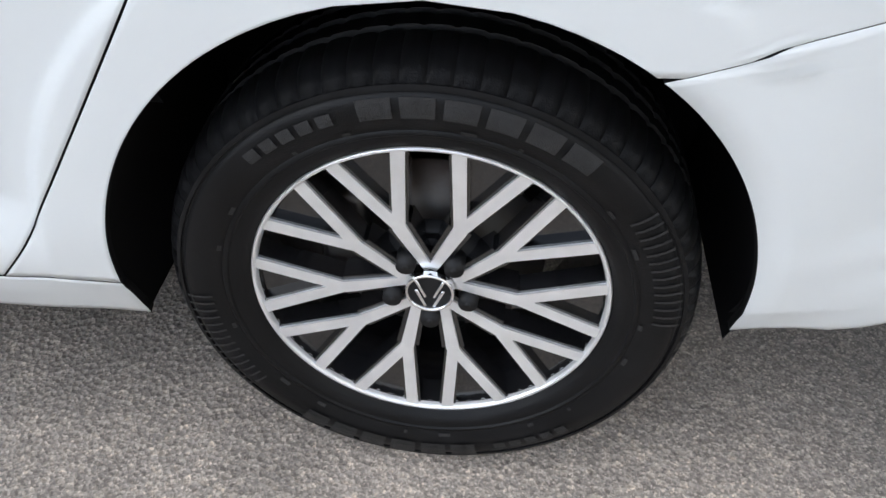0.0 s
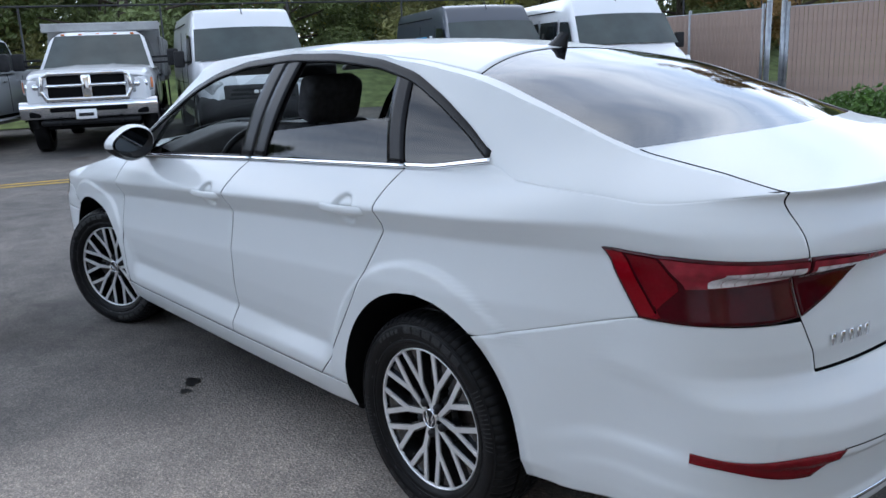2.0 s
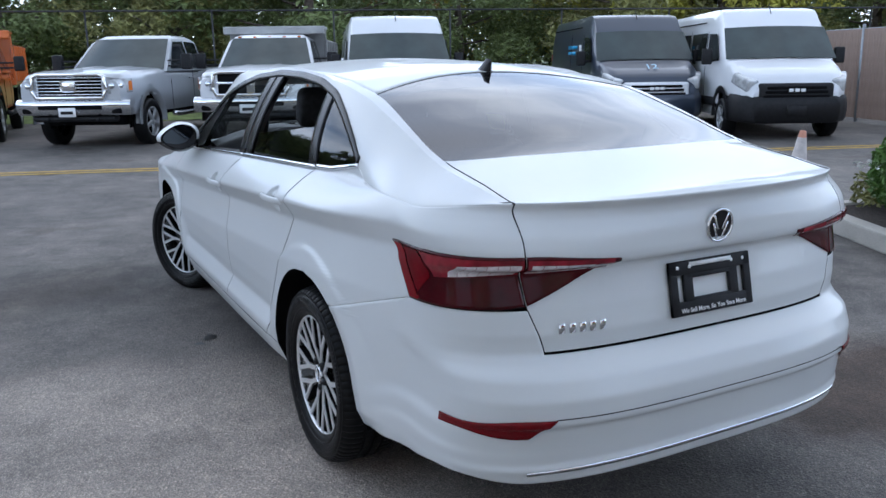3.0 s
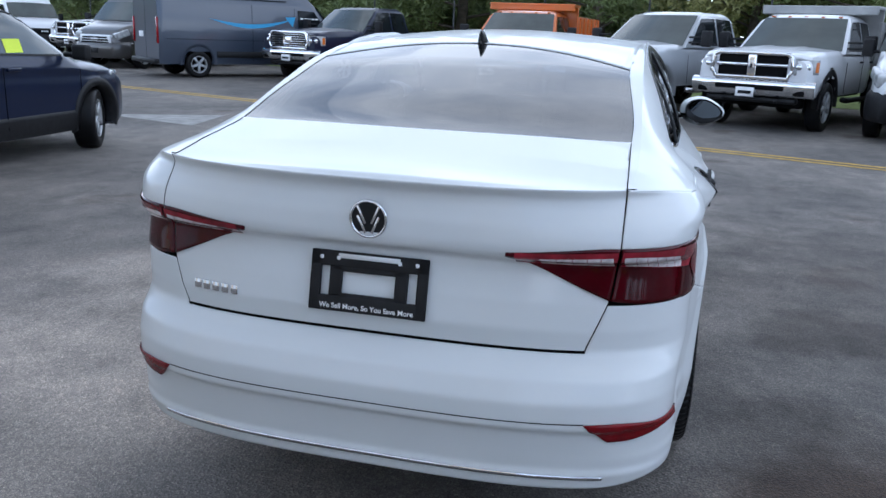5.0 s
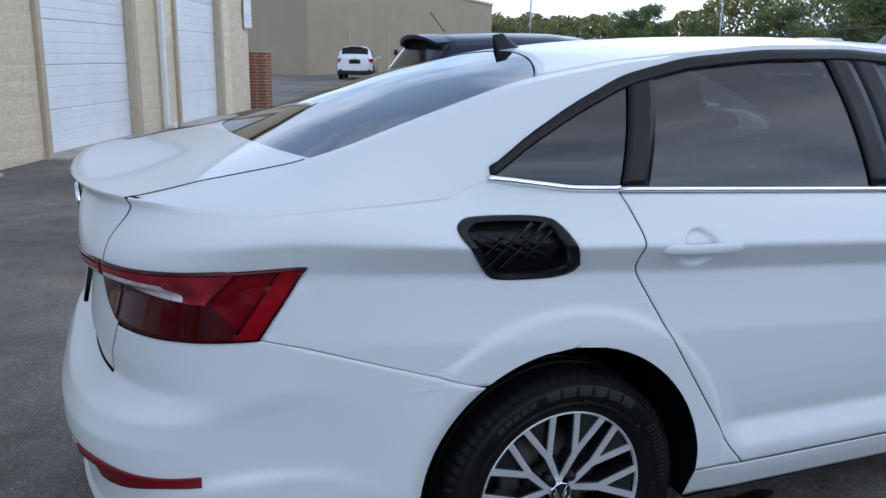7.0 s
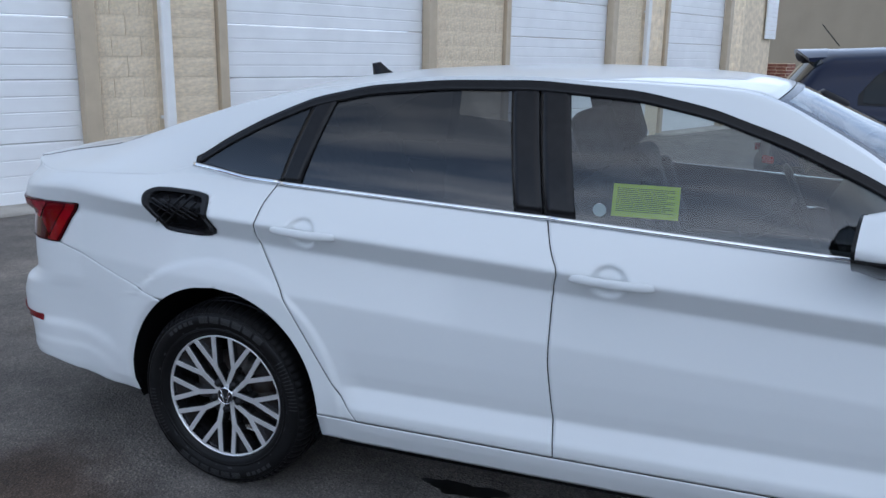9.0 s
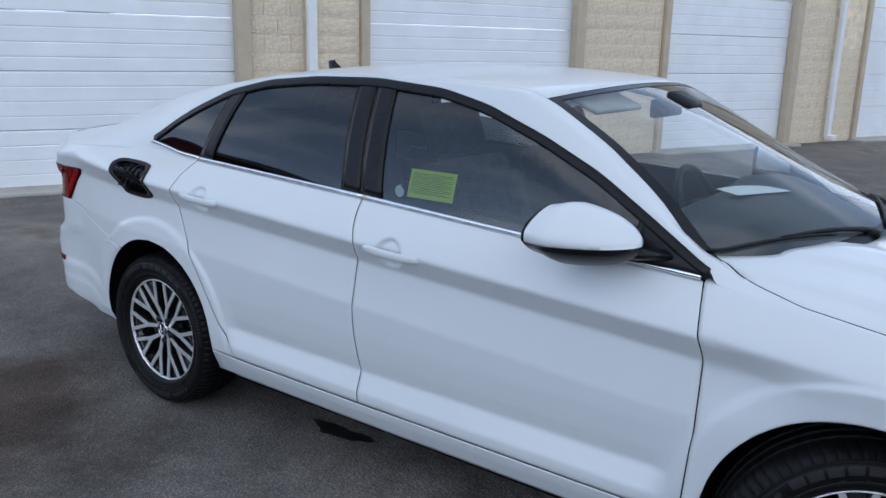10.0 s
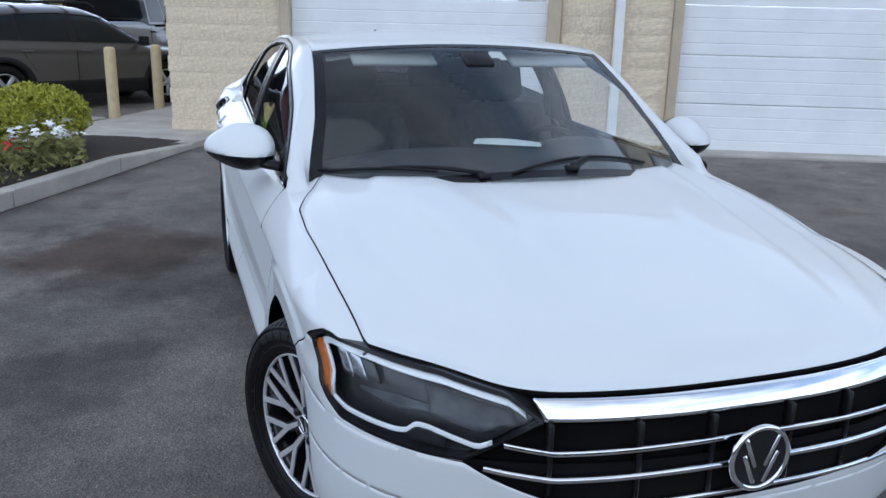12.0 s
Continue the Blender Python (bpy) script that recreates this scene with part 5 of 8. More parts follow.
for y in (-0.42, 0.42):
    cushion(bench, (0, y, 0.62), (0.11, 0.27, 0.15), m=lean, bev=0.045)
part("rear_bench", bench, FABRIC, car, "dark grey cloth rear bench")
bm = bmesh.new()
grid(bm, lambda u, v: (lerp(0.02, 0.62, u), lerp(-0.6, 0.6, v), lerp(1.07, 1.10, u)), 4, 4)
grid(bm, lambda u, v: (lerp(-2.15, -0.42, u), lerp(-0.72, 0.72, v), 0.36), 4, 4)
grid(bm, lambda u, v: (-0.02, lerp(-0.68, 0.68, u), lerp(0.77, 1.07, v)), 4, 4)
part("parcel_shelf", bm, PLASTIC, car)
# dashboard
bm = bmesh.new()


def dash(u, v):
    y = lerp(-0.70, 0.70, u)
    prof = [(-2.50, 0.980), (-2.33, 1.046), (-2.15, 1.058), (-1.99, 1.035), (-1.95, 0.96), (-2.0, 0.80), (-2.06, 0.66), (-2.10, 0.50), (-2.15, 0.37)]
    t = v * (len(prof) - 1)
    i = min(len(prof) - 2, int(t))
    f = t - i
    hump = 0.035 * math.exp(-((y + 0.36) / 0.18) ** 2) * math.exp(-((v - 0.33) / 0.16) ** 2)
    x, z = lerp(prof[i][0], prof[i + 1][0], f), lerp(prof[i][1], prof[i + 1][1], f)
    return (x + 0.26 * (y / 0.7) ** 2 * (1 - sstep(0.05, 0.3, v)), y, z + hump - 0.06 * (y / 0.7) ** 4)


grid(bm, dash, 40, 32)
part("dashboard", bm, PLASTIC, car, "dark grey moulded dashboard")
bm = bmesh.new()
box(bm, (-1.80, 0, 0.55), (0.75, 0.22, 0.22), bev=0.03, seg=2)
box(bm, (-1.97, 0.0, 0.86), (0.03, 0.26, 0.15), bev=0.01)
part("centre_console", bm, PLASTIC, car)
# steering wheel
bm = bmesh.new()
RIMW = Matrix.Translation((-1.84, -0.36, 0.905)) @ Matrix.Rotation(radians(-64), 4, "Y")
ring = [(0.185 * math.cos(2 * math.pi * k / 40), 0.185 * math.sin(2 * math.pi * k / 40)) for k in range(40)]
grid(bm, lambda u, v: RIMW @ Vector(((0.185 + 0.015 * math.cos(2 * math.pi * v)) * math.cos(2 * math.pi * u), (0.185 + 0.015 * math.cos(2 * math.pi * v)) * math.sin(2 * math.pi * u), 0.015 * math.sin(2 * math.pi * v))), 48, 10, wrap=True)
box(bm, (0, 0, -0.015), (0.11, 0.13, 0.045), m=RIMW, bev=0.018, seg=2)
box(bm, (0, 0.11, -0.005), (0.045, 0.12, 0.02), m=RIMW, bev=0.006)
box(bm, (0, -0.11, -0.005), (0.045, 0.12, 0.02), m=RIMW, bev=0.006)
box(bm, (-0.11, 0, -0.005), (0.12, 0.05, 0.02), m=RIMW, bev=0.006)
cyl(bm, RIMW @ Vector((0, 0, -0.03)), RIMW @ Vector((0, 0, -0.25)), 0.035)
bmesh.ops.recalc_face_normals(bm, faces=bm.faces)
part("steering_wheel", bm, SATIN, car, "black three-spoke steering wheel")
# door linings
for s in (1, -1):
    for a, b in ((-0.20, -1.07), (-1.12, -2.2)):
        bm = bmesh.new()
        patch(bm, const(a), const(b), lambda x: lerp(0.40, 0.76, sstep(-0.54, -0.42, x)), lambda x: belt_z(x) + 0.012, 20, 14, by_x, s, out=-0.07)
        patch(bm, const(a), const(b), lambda x: belt_z(x) + 0.006, lambda x: belt_z(x) + 0.012, 20, 1, by_x, s, out=-0.03)
        box(bm, ((a + b) / 2, s * 0.73, 0.70), (abs(a - b) * 0.6, 0.09, 0.05), bev=0.015, seg=2)
        lining = part("door_lining", bm, PLASTIC, car)
        bm = bmesh.new()
        box(bm, (lerp(a, b, 0.72), s * 0.735, 0.86), (0.11, 0.015, 0.02), bev=0.005)
        part("inner_handle", bm, CHROME, lining)
    # pillar linings and belts
    bm = bmesh.new()
    patch(bm, shifted(pill_b, 0.08), shifted(pill_b, -0.09), lambda x: belt_z(x), dlo_top, 4, 10, by_x, s, out=-0.03)
    part("pillar_lining", bm, PLASTIC, car)
    bm = bmesh.new()
    patch(bm, const(0.5), shifted(pill_c, -0.05), lambda x: max(belt_z(x), 1.06), lambda x: max(1.075, min(dlo_top(x) + 0.02 if x < 0.15 else 1.11, roof(x, rail_y(x)) - 0.02)), 20, 8, by_x, s, out=-0.035)
    part("pillar_lining", bm, PLASTIC, car)
    bm = bmesh.new()
    tube(bm, [(-1.06, s * 0.66, 1.30), (-1.12, s * 0.68, 1.0), (-1.16, s * 0.70, 0.65)], 0.012, 6)
    part("seat_belt", bm, FABRIC, car)
# interior mirror
bm = bmesh.new()
box(bm, (-1.80, 0.0, 1.325), (0.03, 0.24, 0.065), bev=0.012, seg=2)
cyl(bm, (-1.80, 0, 1.335), (-1.84, 0, 1.375), 0.012, seg=8)
box(bm, (-1.86, 0, 1.352), (0.10, 0.12, 0.03), bev=0.01, m=Matrix.Translation((-1.86, 0, 1.352)) @ Matrix.Rotation(radians(-25), 4, "Y") @ Matrix.Translation((1.86, 0, -1.352)))
part("interior_mirror", bm, SATIN, car)
# paper on the dashboard, yellow notice in the window
bm = bmesh.new()
grid(bm, lambda u, v: (lerp(-2.22, -2.107, v) + 0.09 * u, lerp(-0.12, 0.10, v) - 0.045 * u, 1.064 + 0.010 * math.sin(2.6 * v) * u), 6, 10)
tagged(part("paper_sheet", bm, PAPER), "white paper sheet lying on the dashboard", "paper")
def notice_pt(u, v, o=0.0):
    x, z = lerp(-1.258, -1.440, u), lerp(1.131, 1.043, v) + 0.0 * u
    return (x, cabin(x, z) - 0.012 + o, z)
bm = bmesh.new()
grid(bm, notice_pt, 8, 4)
notice = thing("window_notice", "bright yellow printed notice inside the front window", "notice")
part("sheet", bm, YELLOW, notice)
bm = bmesh.new()
for k in range(13):
    v = 0.12 + 0.058 * k
    grid(bm, lambda a, b, v=v, k=k: notice_pt(lerp(0.06, 0.93 - 0.12 * (k % 3 == 2), a), v + 0.016 * b, 0.0012), 6, 1)
part("print_bar", bm, DARKLET, notice)
bm = bmesh.new()
xx, zz = -1.225, 1.056
lathe(bm, [(0.0, 0.0), (0.019, 0.0)], 24)
bm.transform(Matrix.Translation((xx, cabin(xx, zz) - 0.011, zz)))
tagged(part("window_sticker", bm, PAPER), "small round pale sticker inside the window", "sticker")
# sun visors folded up under the headliner
for y0 in (0.30, -0.36):
    bm = bmesh.new()
    box(bm, (-1.70, y0, 1.352), (0.14, 0.34, 0.018), bev=0.006, m=Matrix.Translation((-1.7, 0, 1.352)) @ Matrix.Rotation(radians(-22), 4, "Y") @ Matrix.Translation((1.7, 0, -1.352)))
    part("sun_visor", bm, HEADLINER, car)

# ---- the place ----
def asphalt_material():
    m = bpy.data.materials.new("asphalt")
    m.use_nodes = True
    n, l = m.node_tree.nodes, m.node_tree.links
    b = n["Principled BSDF"]
    co = n.new("ShaderNodeTexCoord")

    def noise_at(scale, detail, lo, hi, c0, c1, rough=0.55):
        t = n.new("ShaderNodeTexNoise")
        t.inputs["Scale"].default_value, t.inputs["Detail"].default_value, t.inputs["Roughness"].default_value = scale, detail, rough
        l.new(co.outputs["Object"], t.inputs["Vector"])
        r = n.new("ShaderNodeValToRGB")
        r.color_ramp.elements[0].position, r.color_ramp.elements[1].position = lo, hi
        r.color_ramp.elements[0].color, r.color_ramp.elements[1].color = (*c0, 1), (*c1, 1)
        l.new(t.outputs["Fac"], r.inputs["Fac"])
        return t, r

    # aggregate: pale and dark stones of two sizes in a dark binder
    def stones(scale, stops):
        v = n.new("ShaderNodeTexVoronoi")
        v.inputs["Scale"].default_value = scale
        l.new(co.outputs["Object"], v.inputs["Vector"])
        bw = n.new("ShaderNodeSeparateColor")
        l.new(v.outputs["Color"], bw.inputs["Color"])
        r = n.new("ShaderNodeValToRGB")
        r.color_ramp.elements[0].position, r.color_ramp.elements[1].position = stops[0][0], stops[-1][0]
        r.color_ramp.elements[0].color, r.color_ramp.elements[1].color = (*stops[0][1], 1), (*stops[-1][1], 1)
        for p, c in stops[1:-1]:
            r.color_ramp.elements.new(p).color = (*c, 1)
        l.new(bw.outputs["Red"], r.inputs["Fac"])
        return v, r

    v, coarse = stones(105.0, [(0.1, (0.82, 0.82, 0.82)), (0.55, (0.96, 0.96, 0.96)), (0.80, (1.05, 1.04, 1.02)), (0.97, (1.26, 1.24, 1.2))])
    v2, vr = stones(300.0, [(0.15, (0.125, 0.121, 0.117)), (0.55, (0.183, 0.177, 0.170)), (0.82, (0.225, 0.216, 0.204)), (0.97, (0.31, 0.295, 0.275))])
    _, big = noise_at(0.45, 5, 0.35, 0.68, (0.60, 0.59, 0.58), (1.28, 1.22, 1.15))
    _, mid = noise_at(3.2, 6, 0.32, 0.72, (0.66, 0.66, 0.66), (1.25, 1.22, 1.2), 0.7)
    _, stain = noise_at(0.9, 3, 0.60, 0.72, (1, 1, 1), (0.55, 0.5, 0.47))
    out = vr.outputs["Color"]
    for r in (coarse, big, mid, stain):
        mx = n.new("ShaderNodeMixRGB")
        mx.blend_type, mx.inputs[0].default_value = "MULTIPLY", 1.0
        l.new(out, mx.inputs[1])
        l.new(r.outputs["Color"], mx.inputs[2])
        out = mx.outputs["Color"]
    # paler and darker areas at set spots, with ragged edges
    wob = n.new("ShaderNodeTexNoise")
    wob.inputs["Scale"].default_value, wob.inputs["Detail"].default_value = 1.6, 5.0
    l.new(co.outputs["Object"], wob.inputs["Vector"])
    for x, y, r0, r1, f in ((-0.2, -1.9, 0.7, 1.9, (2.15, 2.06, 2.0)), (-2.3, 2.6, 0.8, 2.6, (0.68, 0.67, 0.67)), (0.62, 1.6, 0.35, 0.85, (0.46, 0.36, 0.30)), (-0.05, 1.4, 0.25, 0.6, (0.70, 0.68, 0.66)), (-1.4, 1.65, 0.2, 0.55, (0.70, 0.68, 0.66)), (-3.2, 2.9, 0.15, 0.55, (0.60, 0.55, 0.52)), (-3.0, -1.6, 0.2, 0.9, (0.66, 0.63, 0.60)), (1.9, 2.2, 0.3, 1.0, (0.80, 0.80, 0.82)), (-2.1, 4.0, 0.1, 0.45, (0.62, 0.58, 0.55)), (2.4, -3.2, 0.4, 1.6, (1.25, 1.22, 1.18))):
        d = n.new("ShaderNodeVectorMath")
        d.operation = "DISTANCE"
        d.inputs[1].default_value = (x, y, 0)
        l.new(co.outputs["Object"], d.inputs[0])
        add = n.new("ShaderNodeMath")
        add.operation = "MULTIPLY_ADD"
        add.inputs[1].default_value, add.inputs[2].default_value = 1.6, -0.8
        l.new(wob.outputs["Fac"], add.inputs[0])
        tot = n.new("ShaderNodeMath")
        tot.operation = "MULTIPLY_ADD"
        tot.inputs[1].default_value = r1
        l.new(add.outputs["Value"], tot.inputs[0])
        l.new(d.outputs["Value"], tot.inputs[2])
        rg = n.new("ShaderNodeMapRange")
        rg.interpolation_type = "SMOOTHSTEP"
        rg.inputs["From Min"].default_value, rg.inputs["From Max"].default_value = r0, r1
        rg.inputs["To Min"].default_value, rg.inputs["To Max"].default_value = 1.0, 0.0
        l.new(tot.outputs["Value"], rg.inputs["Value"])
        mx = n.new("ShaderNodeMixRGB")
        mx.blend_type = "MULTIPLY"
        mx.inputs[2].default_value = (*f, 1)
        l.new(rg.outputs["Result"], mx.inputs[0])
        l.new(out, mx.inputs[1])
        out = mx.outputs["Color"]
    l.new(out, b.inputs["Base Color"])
    b.inputs["Roughness"].default_value = 0.8
    b.inputs["Specular IOR Level"].default_value = 0.35
    bp = n.new("ShaderNodeBump")
    bp.inputs["Strength"].default_value, bp.inputs["Distance"].default_value = 0.6, 0.006
    l.new(v.outputs["Distance"], bp.inputs["Height"])
    l.new(bp.outputs["Normal"], b.inputs["Normal"])
    return m


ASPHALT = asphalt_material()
BLOCK = material("split_face_block", (0.82, 0.69, 0.50), rough=0.92, vary=0.16, vary_scale=7, bump=1.0, bump_scale=38, bump_deep=0.014, fine=0.35, fine_scale=70)
MORTAR = material("pale_mortar", (0.70, 0.59, 0.43), rough=0.95, vary=0.15, vary_scale=10, bump=0.3, bump_scale=120)
TANTRIM = material("tan_painted_steel", (0.48, 0.395, 0.28), rough=0.5, vary=0.08, vary_scale=5, bump=0.05)
DOORWHITE = material("white_door_paint", (0.80, 0.81, 0.81), rough=0.42, vary=0.04, vary_scale=3, bump=0.05, bump_scale=80)
PIPEWHITE = material("white_downpipe", (0.76, 0.76, 0.74), rough=0.5, vary=0.06, vary_scale=4)
CONCRETE = material("concrete", (0.40, 0.375, 0.33), rough=0.9, vary=0.18, vary_scale=2.5, bump=0.25, bump_scale=160, fine=0.3, fine_scale=90)
MULCH = material("dark_mulch", (0.035, 0.026, 0.02), rough=1.0, vary=0.5, vary_scale=40, bump=1.0, bump_scale=90)
BRICK = material("red_brick", (0.24, 0.10, 0.07), rough=0.9, vary=0.35, vary_scale=14, bump=0.4, bump_scale=60)
STUCCO = material("tan_stucco", (0.33, 0.27, 0.19), rough=0.95, vary=0.07, vary_scale=0.5, bump=0.2, bump_scale=30)
YELLOWLINE = material("worn_yellow_road_paint", (0.52, 0.33, 0.05), rough=0.8, vary=0.35, vary_scale=9, fine=0.4, fine_scale=60)
WHITELINE = material("worn_white_road_paint", (0.62, 0.62, 0.60), rough=0.8, vary=0.3, vary_scale=9, fine=0.4, fine_scale=60)
SLATS = material("pinkish_tan_slats", (0.34, 0.245, 0.195), rough=0.7, vary=0.12, vary_scale=4, bump=0.1)
GALV = material("galvanised_steel", (0.34, 0.36, 0.38), rough=0.4, metal=0.7, vary=0.15, vary_scale=12)
GRASS = material("rough_grass", (0.17, 0.21, 0.07), rough=1.0, vary=0.4, vary_scale=3, bump=0.8, bump_scale=25)
STAIN = material("black_oil_stain", (0.012, 0.012, 0.012), rough=0.35, vary=0.3, vary_scale=20)

bm = bmesh.new()
bmesh.ops.create_grid(bm, x_segments=80, y_segments=80, size=420)
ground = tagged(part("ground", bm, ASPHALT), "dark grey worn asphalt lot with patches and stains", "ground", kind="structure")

ROAD_D = Vector((0.331, 0.944, 0))
ROAD_N = Vector((0.944, -0.331, 0))


def strip(bm, p, d, length, w, z):
    d = Vector(d).normalized()
    n = Vector((-d.y, d.x, 0)) * w / 2
    p = Vector(p)
    k = max(2, int(length / 2))
    vs = [(bm.verts.new(p + d * length * i / k + n + Vector((0, 0, z))), bm.verts.new(p + d * length * i / k - n + Vector((0, 0, z)))) for i in range(k + 1)]
    for a, b in zip(vs, vs[1:]):
        bm.faces.new((a[0], a[1], b[1], b[0]))


for o in (0.0, 0.24):
    bm = bmesh.new()
    strip(bm, Vector((-8.95, 0.55, 0)) - ROAD_D * 40 - ROAD_N * o, ROAD_D, 80, 0.10, 0.005)
    tagged(part("road_line", bm, YELLOWLINE), "worn yellow centre line painted on the road", "road marking", "double centre line", kind="structure")
for p, d, ln in (((-4.3, -23.7, 0), (-1.6, -2.7, 0), 3.2), ((-6.1, -21.5, 0), (-1.77, -3.4, 0), 3.6), ((-8.6, -20.0, 0), (-1.8, -3.4, 0), 3.6)):
    bm = bmesh.new()
    strip(bm, p, d, ln, 0.11, 0.005)
    tagged(part("bay_line", bm, WHITELINE), "white parking bay line painted on the asphalt", "road marking", "parking bay lines", kind="structure")
bm = bmesh.new()
vs = [bm.verts.new(c) for c in ((-8.1, -7.6, 0.005), (-7.5, -5.7, 0.005), (-9.0, -6.0, 0.005))]
bm.faces.new(vs)
tagged(part("painted_arrow", bm, material("ghost_road_paint", (0.27, 0.265, 0.25), rough=0.85, vary=0.3, vary_scale=5, fine=0.4, fine_scale=60)), "faded pale painted wedge on the road", "road marking", kind="structure")


def blot(name, x, y, rx, ry, mat, label, seed, z=0.003):
    rnd = random.Random(seed)
    bm = bmesh.new()
    ph = [rnd.uniform(0, 6.28) for _ in range(4)]
    vs = []
    for k in range(36):
        a = 2 * math.pi * k / 36
        r = 1 + 0.22 * math.sin(2 * a + ph[0]) + 0.16 * math.sin(3 * a + ph[1]) + 0.12 * math.sin(5 * a + ph[2]) + 0.08 * math.sin(9 * a + ph[3])
        vs.append(bm.verts.new((x + rx * r * math.cos(a), y + ry * r * math.sin(a), z)))
    bm.faces.new(vs)
    tagged(part(name, bm, mat), label, "stain", kind="structure")


blot("oil_stain", -0.79, 0.60, 0.12, 0.05, STAIN, "small wet black oil stain on the asphalt", 3)
blot("oil_stain", -1.58, -0.91, 0.05, 0.03, STAIN, "small black blot on the asphalt", 5)
blot("oil_stain", -1.50, -0.98, 0.03, 0.02, STAIN, "small black blot on the asphalt", 6)

# ---- garage: block piers, white sectional doors ----
CORNER, ALONG = Vector((6.264, 1.113, 0)), Vector((-0.3938, -0.9192, 0))
WALL_M = Matrix(((ALONG.x, -ALONG.y, 0, CORNER.x), (ALONG.y, ALONG.x, 0, CORNER.y), (0, 0, 1, 0), (0, 0, 0, 1)))
garage = tagged(new("wall_garage"), "cream split-face block garage wall with white doors", "wall", kind="structure")
garage.matrix_basis = WALL_M
DOORS = [(1.571, 4.791), (6.35, 9.517), (11.244, 14.131), (16.11, 18.783)]
DOOR_H, WALL_H, WALL_L = 3.5, 4.8, 21.2
bm = bmesh.new()
edges = [0.0] + [v for d in DOORS for v in d] + [WALL_L]
for a, b in zip(edges[::2], edges[1::2]):
    box(bm, ((a + b) / 2, 0.16, WALL_H / 2), (b - a, 0.24, WALL_H))
for a, b in DOORS:
    box(bm, ((a + b) / 2, 0.16, (DOOR_H + WALL_H) / 2), (b - a - 0.004, 0.24, WALL_H - DOOR_H))
box(bm, (0.12, 6.2, WALL_H / 2), (0.24, 11.8, WALL_H))
box(bm, (WALL_L - 0.12, 6.2, WALL_H / 2), (0.24, 11.8, WALL_H))
box(bm, (WALL_L / 2, 6.2, WALL_H + 0.1), (WALL_L, 12.2, 0.2))
part("core", bm, MORTAR, garage, smooth=False)
bm = bmesh.new()
box(bm, (WALL_L / 2, 0.05, WALL_H + 0.22), (WALL_L + 0.1, 0.35, 0.12), bev=0.01)
part("coping", bm, TANTRIM, garage)
for a, b in DOORS:
    bm = bmesh.new()
    for x in (a - 0.045, b + 0.045):
        box(bm, (x, 0.03, DOOR_H / 2), (0.11 if x < a else 0.16, 0.13, DOOR_H), bev=0.006)
    box(bm, ((a + b) / 2, 0.03, DOOR_H + 0.06), (b - a + 0.3, 0.13, 0.12), bev=0.006)
    part("door_jamb", bm, TANTRIM, garage, smooth=False)
    door = tagged(new("garage_door"), "white ribbed sectional garage door", "door", "garage doors", kind="structure")
    door.matrix_basis = WALL_M
    n = 6
    h = DOOR_H / n
    for k in range(n):
        bm = bmesh.new()
        prof = []
        ribs = 4
        for r in range(ribs):
            z0, z1 = h * r / ribs, h * (r + 1) / ribs
            g = 0.010 if r else 0.016
            prof += [(z0 + 0.002, 0.0 if r else g), (z0 + 0.010, 0.0), (z1 - 0.018, 0.0), (z1 - 0.010, 0.007)]
        prof.append((h - 0.002, 0.016))
        rows = [[bm.verts.new((x, 0.12 + o, k * h + z + 0.015)) for x in (a + 0.01, b - 0.01)] for z, o in prof]
        for p, q in zip(rows, rows[1:]):
            bm.faces.new((p[0], p[1], q[1], q[0]))
        part("door_section", bm, DOORWHITE, door, smooth=False)
    bm = bmesh.new()
    box(bm, ((a + b) / 2, -0.02, 0.012), (b - a + 0.3, 0.5, 0.05), bev=0.008)
    sill = tagged(part("door_sill", bm, CONCRETE), "concrete sill strip under the garage door", "sill", "garage door sills", kind="structure")
    sill.matrix_basis = WALL_M
for x in (5.608, 15.22):
    bm = bmesh.new()
    box(bm, (x, -0.07, 2.4), (0.11, 0.085, 4.6), bev=0.012)
    box(bm, (x, -0.14, 0.10), (0.11, 0.18, 0.09), bev=0.012)
    for z in (0.8, 2.3, 3.8):
        box(bm, (x, -0.03, z), (0.16, 0.02, 0.03))
    pipe = tagged(part("downpipe", bm, PIPEWHITE, smooth=False), "white square rainwater downpipe on the block wall", "downpipe", "downpipes")
    pipe.matrix_basis = WALL_M
# white boarded end and brick pillar past the last door
bm = bmesh.new()
for k in range(26):
    box(bm, (WALL_L - 0.2, -0.02, 2.0 + 0.10 * k), (0.6, 0.03, 0.094))
siding = tagged(part("siding", bm, DOORWHITE, smooth=False), "white lapped siding panel at the end of the garage", "siding", kind="structure")
siding.matrix_basis = WALL_M
pillar = tagged(new("brick_pillar"), "short red brick pillar at the corner of the garage", "pillar")
pillar.matrix_basis = WALL_M @ Matrix.Translation((WALL_L + 0.55, -0.05, 0))
bm = bmesh.new()
box(bm, (0, 0, 0.70), (0.50, 0.50, 1.40))
part("mortar_core", bm, MORTAR, pillar, smooth=False)
bm = bmesh.new()
box(bm, (0, 0, 0), (0.245, 0.03, 0.066), bev=0.006)
bmesh.ops.recalc_face_normals(bm, faces=bm.faces)
proto = part("brick", bm, BRICK, pillar, smooth=False)
first = True
